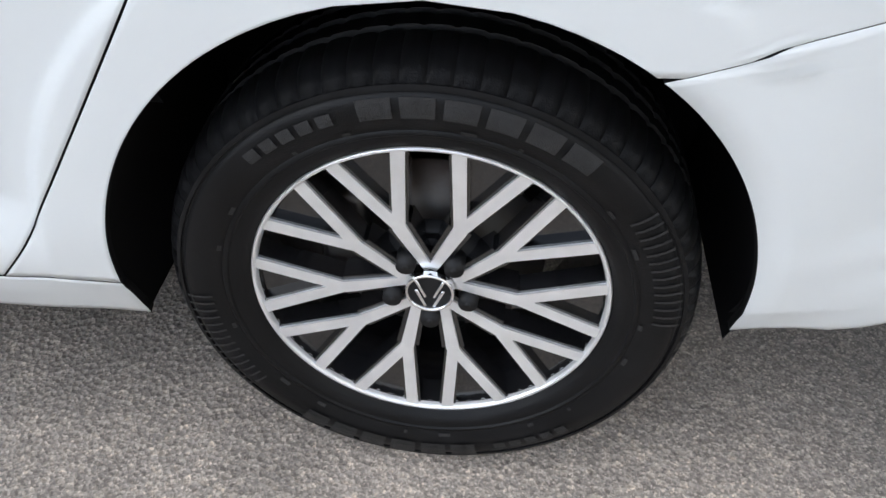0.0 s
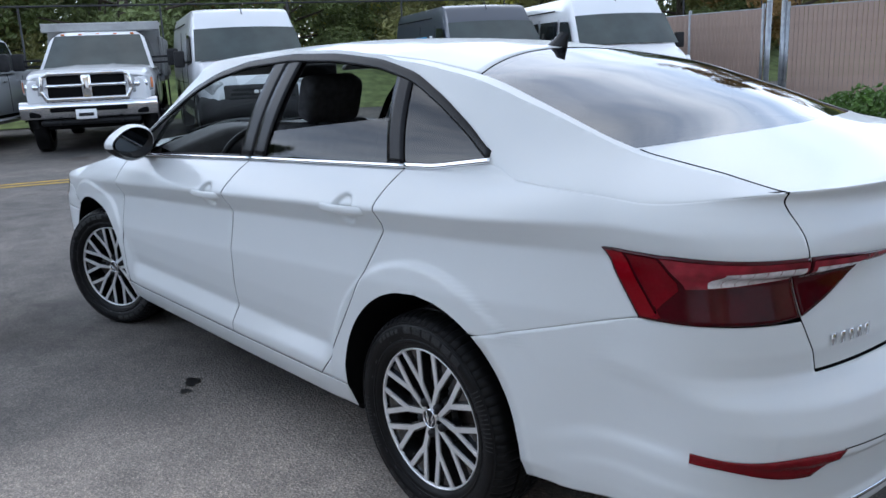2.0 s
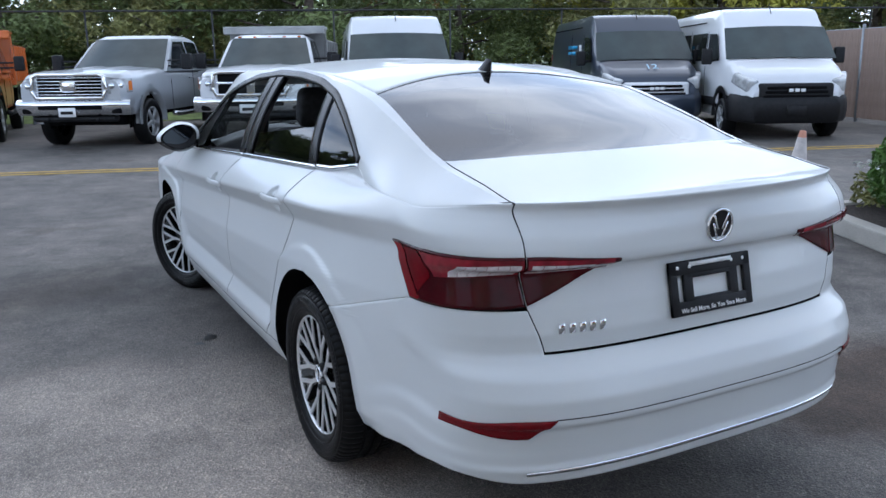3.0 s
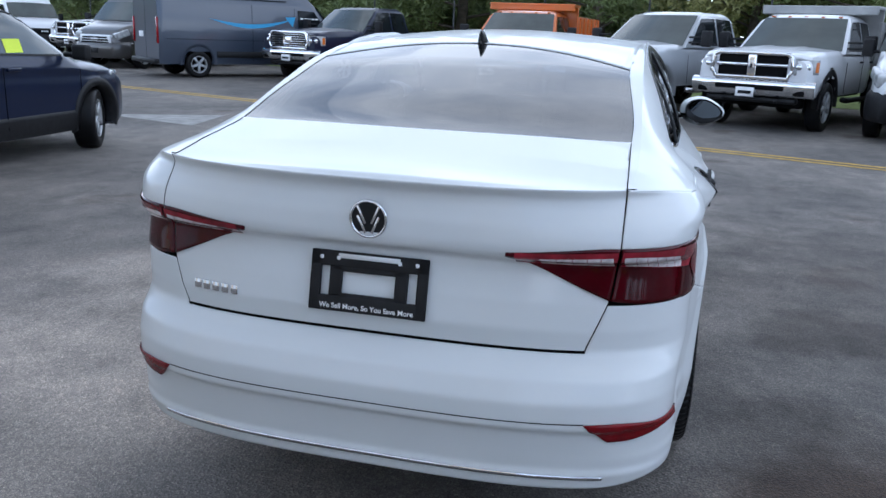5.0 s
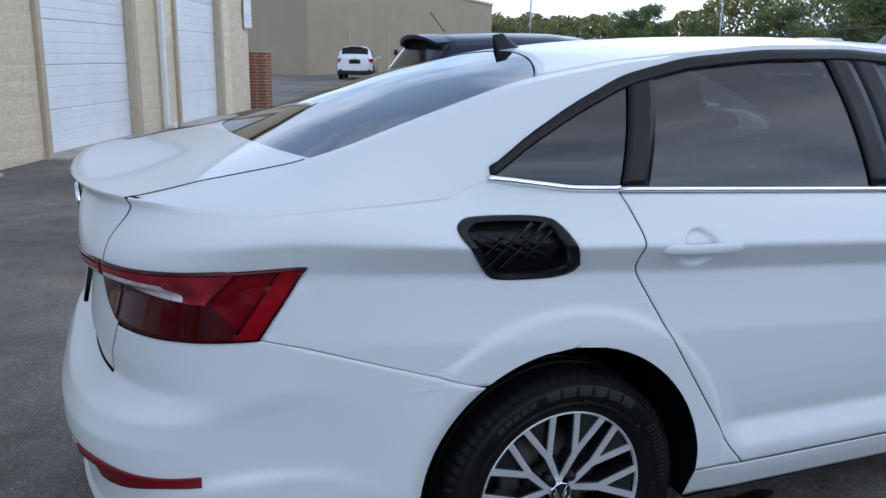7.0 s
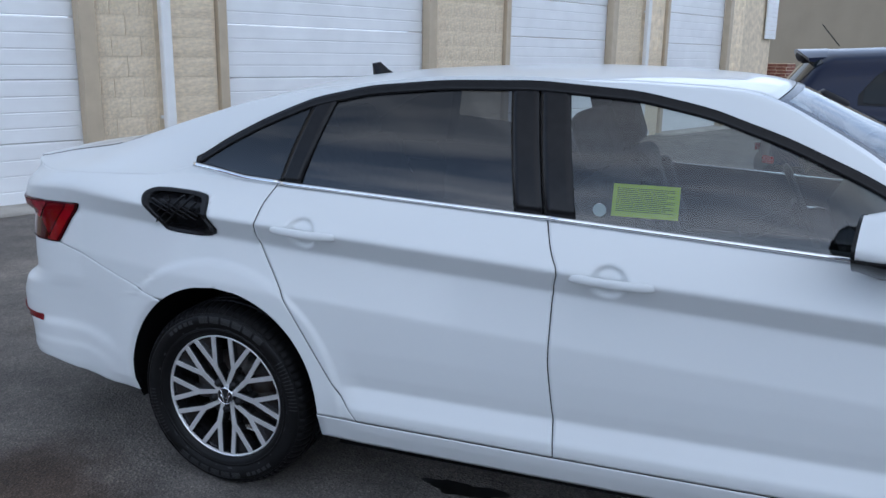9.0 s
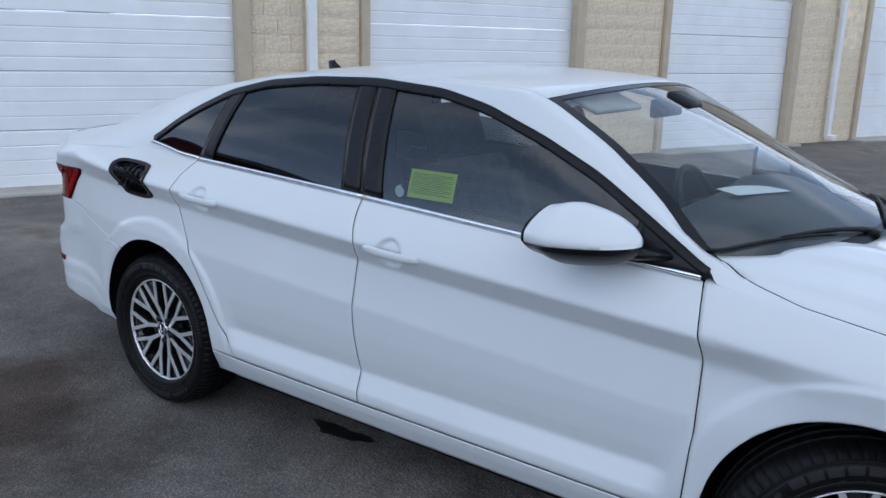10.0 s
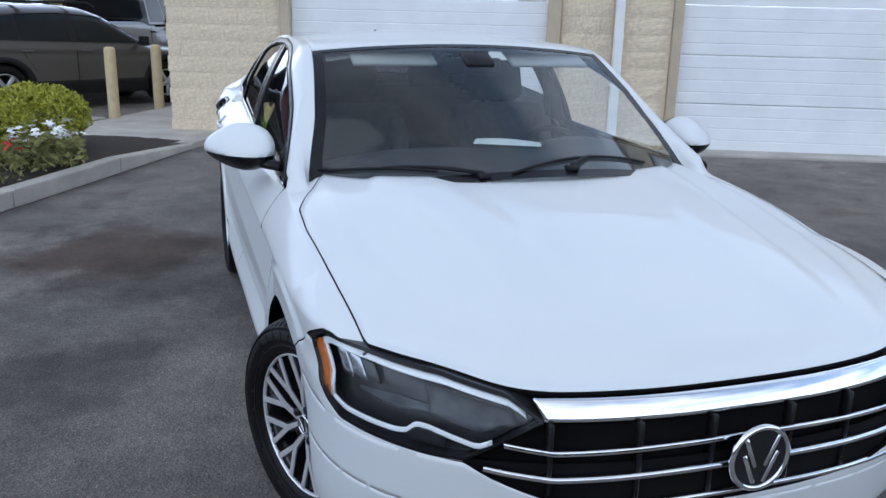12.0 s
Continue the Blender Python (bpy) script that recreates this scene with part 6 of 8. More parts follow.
for c in range(18):
    for f in range(4):
        for k in range(2):
            u = -0.128 + 0.256 * k + (0.0 if c % 2 else 0.03) - 0.015
            o = 0.253
            x, y, rz = ((u, -o, 0), (u, o, 0), (o, u, 90), (-o, u, 90))[f]
            ob = proto if first else new("brick", proto.data)
            first = False
            ob.parent = pillar
            ob.matrix_basis = pose(x, y, 0.045 + 0.077 * c, 0, 0, rz)

# block faces of the piers
rnd = random.Random(11)


def block_mesh(seed):
    r = random.Random(seed)
    bm = bmesh.new()
    nx, nz = 5, 3
    vs = []
    for i in range(nx + 1):
        col = []
        for j in range(nz + 1):
            rim = i in (0, nx) or j in (0, nz)
            col.append(bm.verts.new((-0.5 + i / nx, -(0.007 if rim else r.uniform(0.008, 0.018)), -0.5 + j / nz)))
        vs.append(col)
    for i in range(nx):
        for j in range(nz):
            bm.faces.new((vs[i][j], vs[i + 1][j], vs[i + 1][j + 1], vs[i][j + 1]))
    rim = [e for e in bm.edges if e.is_boundary]
    g = bmesh.ops.extrude_edge_only(bm, edges=rim)["geom"]
    for v in g:
        if isinstance(v, bmesh.types.BMVert):
            v.co.y = 0.02
    bmesh.ops.recalc_face_normals(bm, faces=bm.faces)
    me = bpy.data.meshes.new("block")
    bm.to_mesh(me)
    bm.free()
    me.materials.append(BLOCK)
    return me


BLOCKS = [block_mesh(k) for k in range(6)]
PIERS = [(0.0, 1.46), (4.93, 5.54), (5.68, 6.24), (9.66, 11.13), (14.27, 15.15), (15.29, 16.00), (18.93, 19.6)]
far = bmesh.new()
count = 0
for a, b in PIERS:
    n = max(1, round((b - a) / 0.40))
    w = (b - a) / n
    for c in range(18):
        cells = [(a + w * k, a + w * (k + 1)) for k in range(n)]
        if c % 2 and n > 1:
            cells = [(a, a + w / 2)] + [(a + w * (k + 0.5), a + w * (k + 1.5)) for k in range(n - 1)] + [(b - w / 2, b)]
        for x0, x1 in cells:
            me = rnd.choice(BLOCKS)
            if count < 290:
                ob = new("block", me)
                ob.parent = garage
                ob.matrix_basis = Matrix.Translation(((x0 + x1) / 2, 0.03, 0.105 + 0.2 * c)) @ Matrix.Diagonal((x1 - x0 - 0.004, 1, 0.196, 1))
                count += 1
            else:
                t = bmesh.new()
                t.from_mesh(me)
                t.transform(Matrix.Translation(((x0 + x1) / 2, 0.03, 0.105 + 0.2 * c)) @ Matrix.Diagonal((x1 - x0 - 0.004, 1, 0.196, 1)))
                tmp = bpy.data.meshes.new("t")
                t.to_mesh(tmp)
                t.free()
                far.from_mesh(tmp)
                bpy.data.meshes.remove(tmp)
tagged(part("far_blocks", far, BLOCK, garage, smooth=False), "", "", "", "stuff")
# the end wall round the corner
bm = bmesh.new()
for c in range(18):
    for k in range(4):
        box(bm, (-0.012, 0.25 + 0.4 * k + (0.2 if c % 2 else 0), 0.105 + 0.2 * c), (0.03, 0.392, 0.192), bev=0.006)
end = tagged(part("end_blocks", bm, BLOCK, garage, smooth=False), "", "", "", "stuff")

# ---- planting bed with its kerb ----
K0, K1 = Vector((-2.25, 4.50, 0)), Vector((4.98, 0.90, 0))
KD = (K1 - K0).normalized()
KN = Vector((-KD.y, KD.x, 0))
KL = (K1 - K0).length
BED = Matrix(((KD.x, KN.x, 0, K0.x), (KD.y, KN.y, 0, K0.y), (0, 0, 1, 0), (0, 0, 0, 1)))
kerb = tagged(new("kerb"), "pale concrete kerb round the planting bed", "kerb", kind="structure")
kerb.matrix_basis = BED
n = 5
for k in range(n):
    bm = bmesh.new()
    h1 = 0.15 if k < n - 1 else 0.06
    x0, x1 = KL * k / n + 0.004, KL * (k + 1) / n - 0.004
    r = box(bm, ((x0 + x1) / 2, 0.075, 0.075), (x1 - x0, 0.15, 0.15), bev=0.018, seg=2)
    if k == n - 1:
        for v in bm.verts:
            if v.co.z > 0.1:
                v.co.z -= 0.09 * max(0.0, (v.co.x - x0) / (x1 - x0))
    part("kerb_stone", bm, CONCRETE, kerb, smooth=False)
bm = bmesh.new()
box(bm, (0.07, 1.15, 0.075), (0.15, 2.0, 0.15), bev=0.018, seg=2)
part("kerb_stone", bm, CONCRETE, kerb, smooth=False)
bm = bmesh.new()
grid(bm, lambda u, v: (lerp(0.1, KL - 0.05, u), lerp(0.12, 2.2 - 0.6 * u, v), 0.10 + 0.05 * math.sin(math.pi * v) * (1 - u * 0.6) + 0.012 * noise.noise((u * 40, v * 12, 0))), 60, 14)
bed = tagged(part("planting_bed", bm, MULCH), "dark mulch planting bed behind the kerb", "bed", kind="structure")
bed.matrix_basis = BED
bm = bmesh.new()
for i in range(6):
    box(bm, (KL - 0.3 + 1.4 * i + 0.2, 1.35, 0.02), (1.392, 1.5, 0.10), bev=0.008)
    if i < 2:
        box(bm, (KL + 0.41 + 0.82 * i, 0.30, 0.02), (0.812, 0.59, 0.10), bev=0.008)
for i in range(6):
    box(bm, (KL - 6.0 + 1.4 * i + 0.2, 2.92, 0.03), (1.392, 1.5, 0.10), bev=0.008)
walkway = tagged(part("walkway", bm, CONCRETE, smooth=False), "pale concrete walkway beside the garage", "pavement", kind="structure")
walkway.matrix_basis = BED

LEAF_A = material("dark_green_leaves", (0.15, 0.185, 0.062), rough=0.6, vary=0.45, vary_scale=2.5)
LEAF_B = material("olive_leaves", (0.23, 0.225, 0.075), rough=0.6, vary=0.4, vary_scale=2.5)
LEAF_Y = material("yellow_green_leaves", (0.36, 0.34, 0.05), rough=0.6, vary=0.35, vary_scale=3)
LEAF_O = material("rusty_autumn_leaves", (0.27, 0.16, 0.05), rough=0.6, vary=0.35, vary_scale=3)
HEDGE_G = material("bright_hedge_leaves", (0.075, 0.145, 0.02), rough=0.6, vary=0.45, vary_scale=12)
HEDGE_Y = material("golden_shrub_leaves", (0.33, 0.33, 0.03), rough=0.6, vary=0.4, vary_scale=12)
BARK = material("grey_brown_bark", (0.09, 0.07, 0.055), rough=0.95, vary=0.35, vary_scale=8, bump=0.7, bump_scale=40)
PETALS = material("white_petals", (0.82, 0.82, 0.80), rough=0.6, vary=0.05, vary_scale=20)
REDPETAL = material("red_petals", (0.55, 0.02, 0.02), rough=0.6, vary=0.2, vary_scale=20)


def leaf_cloud(bm, pts, size, r, bend=0.3):
    for p, out in pts:
        d = Vector((r.gauss(0, 1), r.gauss(0, 1), r.gauss(0, 0.7)))
        d = (d.normalized() + out * 0.8).normalized()
        t = d.cross(Vector((r.gauss(0, 1), r.gauss(0, 1), r.gauss(0, 1)))).normalized()
        b = d.cross(t)
        s = size * r.uniform(0.6, 1.3)
        a = [p + t * s, p + b * s * 0.45 + d * s * bend, p - t * s, p - b * s * 0.45 + d * s * bend]
        bm.faces.new([bm.verts.new(v) for v in a])


def shrub(name, label, m, rx, ry, rz, mat, count, size, seed):
    r = random.Random(seed)
    ob = thing(name, label, "shrub", m=m)
    pts = []
    while len(pts) < count:
        v = Vector((r.gauss(0, 1), r.gauss(0, 1), r.gauss(0, 1))).normalized()
        v = Vector([math.copysign(abs(c) ** 0.8, c) for c in v]).normalized()
        k = r.uniform(0.78, 1.03) * (1 + 0.10 * noise.noise(v * 3 + Vector((seed, 0, 0))))
        p = Vector((v.x * rx * k, v.y * ry * k, rz + v.z * rz * k))
        if p.z > 0.02:
            pts.append((p, v))
    bm = bmesh.new()
    leaf_cloud(bm, pts, size, r)
    part("foliage", bm, mat, ob, smooth=False)
    bm = bmesh.new()
    for k in range(5):
        a = 1.26 * k
        tube(bm, [(0.03 * math.cos(a), 0.03 * math.sin(a), -0.02), (rx * 0.4 * math.cos(a), ry * 0.4 * math.sin(a), rz * 0.9), (rx * 0.7 * math.cos(a), ry * 0.7 * math.sin(a), rz * 1.3)], lambda t: 0.015 * (1 - 0.7 * t), 5)
    part("stem", bm, BARK, ob)
    return ob


def on_bed(a, b, z=0.12):
    return BED @ Matrix.Translation((a, b, z))


def flowers(label, m, spread, n, seed, mat):
    r = random.Random(seed)
    ob = thing("flowers", label, "flowers", m=m)
    bm = bmesh.new()
    pts = []
    for _ in range(n * 10):
        a, d = r.uniform(0, 6.28), spread * math.sqrt(r.random())
        pts.append((Vector((d * math.cos(a), d * math.sin(a) * 0.7, r.uniform(0.03, 0.30))), Vector((0, 0, 1))))
    leaf_cloud(bm, pts, 0.04, r)
    part("foliage", bm, LEAF_B, ob, smooth=False)
    bm = bmesh.new()
    for _ in range(n):
        a, d = r.uniform(0, 6.28), spread * math.sqrt(r.random())
        c = Vector((d * math.cos(a), d * math.sin(a) * 0.7, r.uniform(0.24, 0.40)))
        tilt = Matrix.Rotation(r.uniform(-0.6, 0.6), 3, "X") @ Matrix.Rotation(r.uniform(-0.6, 0.6), 3, "Y")
        for k in range(5):
            b = 2 * math.pi * k / 5
            q = [Vector((0, 0, 0)), Vector((0.026 * math.cos(b - 0.55), 0.026 * math.sin(b - 0.55), 0.010)), Vector((0.044 * math.cos(b), 0.044 * math.sin(b), 0.006)), Vector((0.026 * math.cos(b + 0.55), 0.026 * math.sin(b + 0.55), 0.010))]
            bm.faces.new([bm.verts.new(c + tilt @ v) for v in q])
    tagged(part("blossoms", bm, mat, ob, smooth=False), kind="stuff")
    return ob


shrub("hedge", "clipped bright green rounded hedge in the bed", on_bed(1.20, 0.70), 0.68, 0.58, 0.43, HEDGE_G, 9000, 0.030, 21)
shrub("shrub", "golden yellow clipped shrub in the bed", on_bed(6.85, 1.10), 0.55, 0.48, 0.34, HEDGE_Y, 7000, 0.028, 22)
shrub("shrub", "golden yellow clipped shrub in the bed", on_bed(5.95, 1.15), 0.55, 0.50, 0.32, HEDGE_Y, 5000, 0.028, 23)
flowers("white petunias flowering at the edge of the bed", on_bed(5.95, 0.42), 0.42, 60, 31, PETALS)
flowers("white petunias flowering at the edge of the bed", on_bed(0.30, 0.62), 0.30, 34, 32, PETALS)
flowers("red petunias flowering at the edge of the bed", on_bed(5.10, 0.36), 0.30, 18, 33, REDPETAL)

# bollards by the walkway
CREAM = material("cream_bollard_paint", (0.52, 0.42, 0.25), rough=0.6, vary=0.12, vary_scale=8)
for x, y in ((7.68, 1.88), (8.95, 1.28)):
    bm = bmesh.new()
    lathe(bm, [(0.0, 1.05), (0.055, 1.045), (0.075, 1.02), (0.078, 0.98), (0.078, 0.0)], 24, axis="z")
    bmesh.ops.recalc_face_normals(bm, faces=bm.faces)
    ob = tagged(part("bollard", bm, CREAM), "cream painted steel bollard on the walkway", "bollard", "bollards")
    ob.matrix_basis = pose(x, y, 0.0)
# traffic cone
cone = thing("traffic_cone", "faded orange traffic cone with white sleeves", "cone", m=pose(-2.75, 5.10, 0.0, 0, 4, 20))
ORANGE = material("faded_orange_plastic", (0.55, 0.25, 0.16), rough=0.6, vary=0.2, vary_scale=14)
CWHITE = material("scuffed_white_sleeve", (0.62, 0.56, 0.52), rough=0.6, vary=0.2, vary_scale=16)
bm = bmesh.new()
lathe(bm, [(0.135, 0.03), (0.030, 0.72), (0.022, 0.725), (0.015, 0.70)], 32, axis="z")
bmesh.ops.recalc_face_normals(bm, faces=bm.faces)
part("cone_body", bm, ORANGE, cone)
for z0, z1 in ((0.20, 0.32), (0.42, 0.66)):
    bm = bmesh.new()
    rr = lambda z: 0.135 - 0.105 * (z - 0.03) / 0.69 + 0.002
    lathe(bm, [(rr(z0), z0), (rr(z1), z1)], 32, axis="z")
    part("sleeve", bm, CWHITE, cone)
bm = bmesh.new()
box(bm, (0, 0, 0.018), (0.36, 0.36, 0.036), bev=0.012, seg=2)
part("cone_base", bm, ORANGE, cone)

# ---- parked vehicles: local x ahead, y to their left, origin on the ground under the middle ----
def paint(name, c, metal=0.0, rough=0.35, coat=0.8):
    return material(name, c, rough=rough, metal=metal, coat=coat, vary=0.03, vary_scale=2)


P_WHITE = paint("white_fleet_paint", (0.72, 0.73, 0.74))
P_SILVER = paint("silver_metallic_paint", (0.42, 0.44, 0.46), 0.35)
P_ORANGE = paint("orange_truck_paint", (0.58, 0.13, 0.015))
P_NAVY = material("dark_blue_metallic_paint", (0.006, 0.011, 0.032), rough=0.30, metal=0.1, coat=0.30, spec=0.2, vary=0.06, vary_scale=2)
P_SLATE = paint("slate_grey_van_paint", (0.038, 0.050, 0.075), 0.1)
P_BLACKCAR = paint("black_paint", (0.012, 0.012, 0.014))
P_GRAPHITE = paint("graphite_grey_paint", (0.055, 0.052, 0.05), 0.2)
V_GLASS = material("dark_vehicle_glass", (0.012, 0.015, 0.017), rough=0.04, coat=0.0, spec=0.22, vary=0.2, vary_scale=3)
V_SCREEN = material("vehicle_windscreen", (0.045, 0.058, 0.056), rough=0.05, coat=0.3, vary=0.25, vary_scale=2)
V_LAMP = material("headlamp_lens", (0.40, 0.41, 0.41), rough=0.1, coat=0.8, vary=0.5, vary_scale=7)
V_RIM = material("dull_alloy_wheel", (0.42, 0.43, 0.44), rough=0.35, metal=0.5, vary=0.15, vary_scale=15)
V_BLUE = material("sky_blue_vinyl", (0.03, 0.30, 0.55), rough=0.4, vary=0.05)


def half_section(w, zb, zt, crown=0.03, tuck=0.05):
    h = zt - zb
    return [(0, zb), (w * 0.80, zb), (w - tuck, zb + 0.02), (w - 0.012, zb + 0.16 * h), (w, zb + 0.42 * h), (w - 0.004, zb + 0.66 * h), (w - 0.018, zb + 0.80 * h), (w - 0.05, zb + 0.93 * h), (w - 0.10, zt - 0.008), (w - 0.22, zt + crown * 0.4), (0, zt + crown)]


def hull(bm, xs, width, low, top, crown=0.03, drop=None):
    """Loft of rounded half sections, both sides, closed at both ends."""
    rings = []
    for x in xs:
        half = half_section(width(x), low(x), top(x), crown)
        ring = [(y, z) for y, z in half] + [(-y, z) for y, z in half[-2:0:-1]]
        rings.append([bm.verts.new((x, y, z)) for y, z in ring])
    n = len(rings[0])
    for a, b in zip(rings, rings[1:]):
        for k in range(n):
            q = (a[k], a[(k + 1) % n], b[(k + 1) % n], b[k])
            c = sum((v.co for v in q), Vector()) / 4
            if drop and drop(c):
                continue
            bm.faces.new(q)
    bm.faces.new(rings[0])
    bm.faces.new(rings[-1][::-1])
    bmesh.ops.recalc_face_normals(bm, faces=bm.faces)


def crisp(ob, deg=32):
    ob.data.set_sharp_from_angle(angle=radians(deg))
    return ob


def cab_side(c, x, z):
    t = (z - c["z0"]) / (c["z1"] - c["z0"])
    return lerp(c["w0"], c["w1"], t)


def cabin_hull(bm, c):
    """Cab between belt and roof: front and rear slopes, sides leaning in."""
    xf0, xf1, xr1, xr0 = c["xf0"], c["xf1"], c["xr1"], c["xr0"]
    z0, z1, w0, w1 = c["z0"], c["z1"], c["w0"], c["w1"]
    rows = []
    for k in range(15):
        t = k / 14
        tt = min(1.0, t * 1.02)
        z = lerp(z0, z1, t)
        w = lerp(w0, w1, t)
        ins = 0.0 if t < 0.72 else 0.13 * ((t - 0.72) / 0.28) ** 2.4
        xf = lerp(xf0, xf1, t ** c.get("pf", 1.0)) - ins
        xr = lerp(xr0, xr1, t ** c.get("pr", 1.0)) + ins
        w -= ins
        bow = c.get("bow", 0.10)
        ring = []
        for i in range(9):
            e = i / 8 * 2 - 1
            ring.append((xf - bow * e * e * (1 if abs(e) < 1 else 1.0), w * e, z))
        for i in range(1, 10):
            ring.append((lerp(xf - bow, xr + 0.06, i / 10), w, z))
        for i in range(9):
            e = 1 - i / 8 * 2
            ring.append((xr + 0.06 * e * e, w * e, z))
        for i in range(1, 10):
            ring.append((lerp(xr + 0.06, xf - bow, i / 10), -w, z))
        rows.append([bm.verts.new(p) for p in ring])
    n = len(rows[0])
    for a, b in zip(rows, rows[1:]):
        for k in range(n):
            bm.faces.new((a[k], a[(k + 1) % n], b[(k + 1) % n], b[k]))
    bm.faces.new(rows[-1])
    bmesh.ops.recalc_face_normals(bm, faces=bm.faces)


def side_pane(bm, c, pts, s, out=0.006):
    bm.faces.new([bm.verts.new((x, s * (cab_side(c, x, z) + out), z)) for x, z in (pts if s > 0 else pts[::-1])])


def end_pane(bm, c, front, z0, z1, inset, out=0.012):
    """Windscreen or rear window, bowed like the cab."""
    bow = c.get("bow", 0.10) if front else 0.06

    def at(u, v):
        z = lerp(z0, z1, v)
        t = (z - c["z0"]) / (c["z1"] - c["z0"])
        e = (2 * u - 1)
        w = lerp(c["w0"], c["w1"], t) - inset
        if front:
            return (lerp(c["xf0"], c["xf1"], t ** c.get("pf", 1.0)) - bow * (e * 0.93) ** 2 + out, w * e, z + 0.004)
        return (lerp(c["xr0"], c["xr1"], t ** c.get("pr", 1.0)) + bow * (e * 0.93) ** 2 - out, w * e, z + 0.004)

    grid(bm, at, 10, 8)
    bmesh.ops.recalc_face_normals(bm, faces=bm.faces)


WHEELS = {}


def road_wheel(parent, x, y, r, side, mat=V_RIM, turn=0.0):
    key = (round(r, 3), mat.name)
    if key not in WHEELS:
        b1 = bmesh.new()
        lathe(b1, [(r * 0.62, 0.0), (r * 0.68, 0.012), (r * 0.85, 0.020), (r * 0.95, 0.008), (r, -0.02), (r, -0.19), (r * 0.94, -0.22), (r * 0.6, -0.22)], 40)
        bmesh.ops.recalc_face_normals(b1, faces=b1.faces)
        b2 = bmesh.new()
        lathe(b2, [(r * 0.63, -0.004), (r * 0.64, 0.004), (r * 0.60, 0.004), (r * 0.57, -0.03), (r * 0.55, -0.12)], 40)
        for k in range(5):
            a = math.pi * 2 * k / 5 + 0.3
            box(b2, (0, 0, 0), (r * 0.48, 0.035, r * 0.19), m=Matrix.Rotation(a, 4, "Y") @ Matrix.Translation((r * 0.36, -0.012, 0)), bev=0.01)
        lathe(b2, [(0.0, 0.01), (r * 0.10, 0.008), (r * 0.17, -0.004), (r * 0.18, -0.03)], 20)
        bmesh.ops.recalc_face_normals(b2, faces=b2.faces)
        b3 = bmesh.new()
        lathe(b3, [(0.0, -0.07), (r * 0.6, -0.07)], 28)
        ms = []
        for nm, b, m in (("tyre", b1, RUBBER), ("rim", b2, mat), ("brake_back", b3, SHELL)):
            me = bpy.data.meshes.new(nm)
            for f in b.faces:
                f.smooth = True
            b.to_mesh(me)
            b.free()
            me.materials.append(m)
            ms.append(me)
        WHEELS[key] = ms
    w = new("wheel")
    w.parent = parent
    w.matrix_basis = pose(x, y, r, 0, 0, (0 if side > 0 else 180) + turn)
    for nm, me in zip(("tyre", "rim", "brake_back"), WHEELS[key]):
        o = new(nm, me)
        o.parent = w
    return w


def arch_ring(bm, x, w, r, s, wide=0.07):
    pts = []
    for k in range(21):
        a = lerp(-0.12, math.pi + 0.12, k / 20)
        pts.append(((x + r * math.cos(a), r * 0.96 + r * math.sin(a)), (x + (r + wide) * math.cos(a), r * 0.96 + (r + wide) * math.sin(a))))
    rows = [[bm.verts.new((p[0], s * y, p[1])) for p, y in ((a, w - 0.12), (a, w + 0.012), (b, w + 0.006))] for a, b in pts]
    for a, b in zip(rows, rows[1:]):
        for k in range(2):
            bm.faces.new((a[k], a[k + 1], b[k + 1], b[k]))


def finish_wheels(ob, xs, w, r, mat, flare, turn=0.0, skin=None):
    for x in xs:
        for s in (1, -1):
            road_wheel(ob, x, s * (w - 0.02), r, s, mat, turn if x == max(xs) else 0.0)
            bm = bmesh.new()
            if skin:
                # a flat moulding that follows the flank, with a lip turned inwards
                rows = []
                for q in range(33):
                    a = lerp(-0.28, math.pi + 0.28, q / 32)
                    at = lambda e, o: (x + (r + e) * math.cos(a), s * (skin(x + (r + e) * math.cos(a), max(0.24, r + (r + e) * math.sin(a))) + o), r + (r + e) * math.sin(a))
                    rows.append([bm.verts.new(p) for p in (at(0.035, -0.16), at(0.035, 0.012), at(0.115, 0.014), at(0.125, -0.02))])
                for a, b in zip(rows, rows[1:]):
                    for q in range(3):
                        bm.faces.new((a[q], a[q + 1], b[q + 1], b[q]))
            else:
                arch_ring(bm, x, w, r + 0.07, s, 0.10)
            part("wheel_arch", bm, flare, ob)
            bm = bmesh.new()
            grid(bm, lambda u, v, x=x, s=s: (x + (r + 0.075) * v * math.cos(lerp(-0.2, math.pi + 0.2, u)), s * (w - 0.25), r + (r + 0.075) * v * math.sin(lerp(-0.2, math.pi + 0.2, u))), 20, 2)
            part("arch_liner", bm, SHELL, ob)


def mirrors(ob, x, w, z, mat, h=0.20, d=0.17):
    for s in (1, -1):
        bm = bmesh.new()
        box(bm, (x, s * (w + 0.20), z), (0.11, d, h), bev=0.035, seg=3)
        box(bm, (x, s * (w + 0.08), z - h * 0.2), (0.05, 0.18, 0.05), bev=0.012)
        part("side_mirror", bm, mat, ob)


def panel_lines(ob, segs, mat=SHELL):
    """Thin shut lines standing in the skin."""
    for pts in segs:
        bm = bmesh.new()
        tube(bm, pts, 0.004, 4)
        part("shut_line", bm, mat, ob)


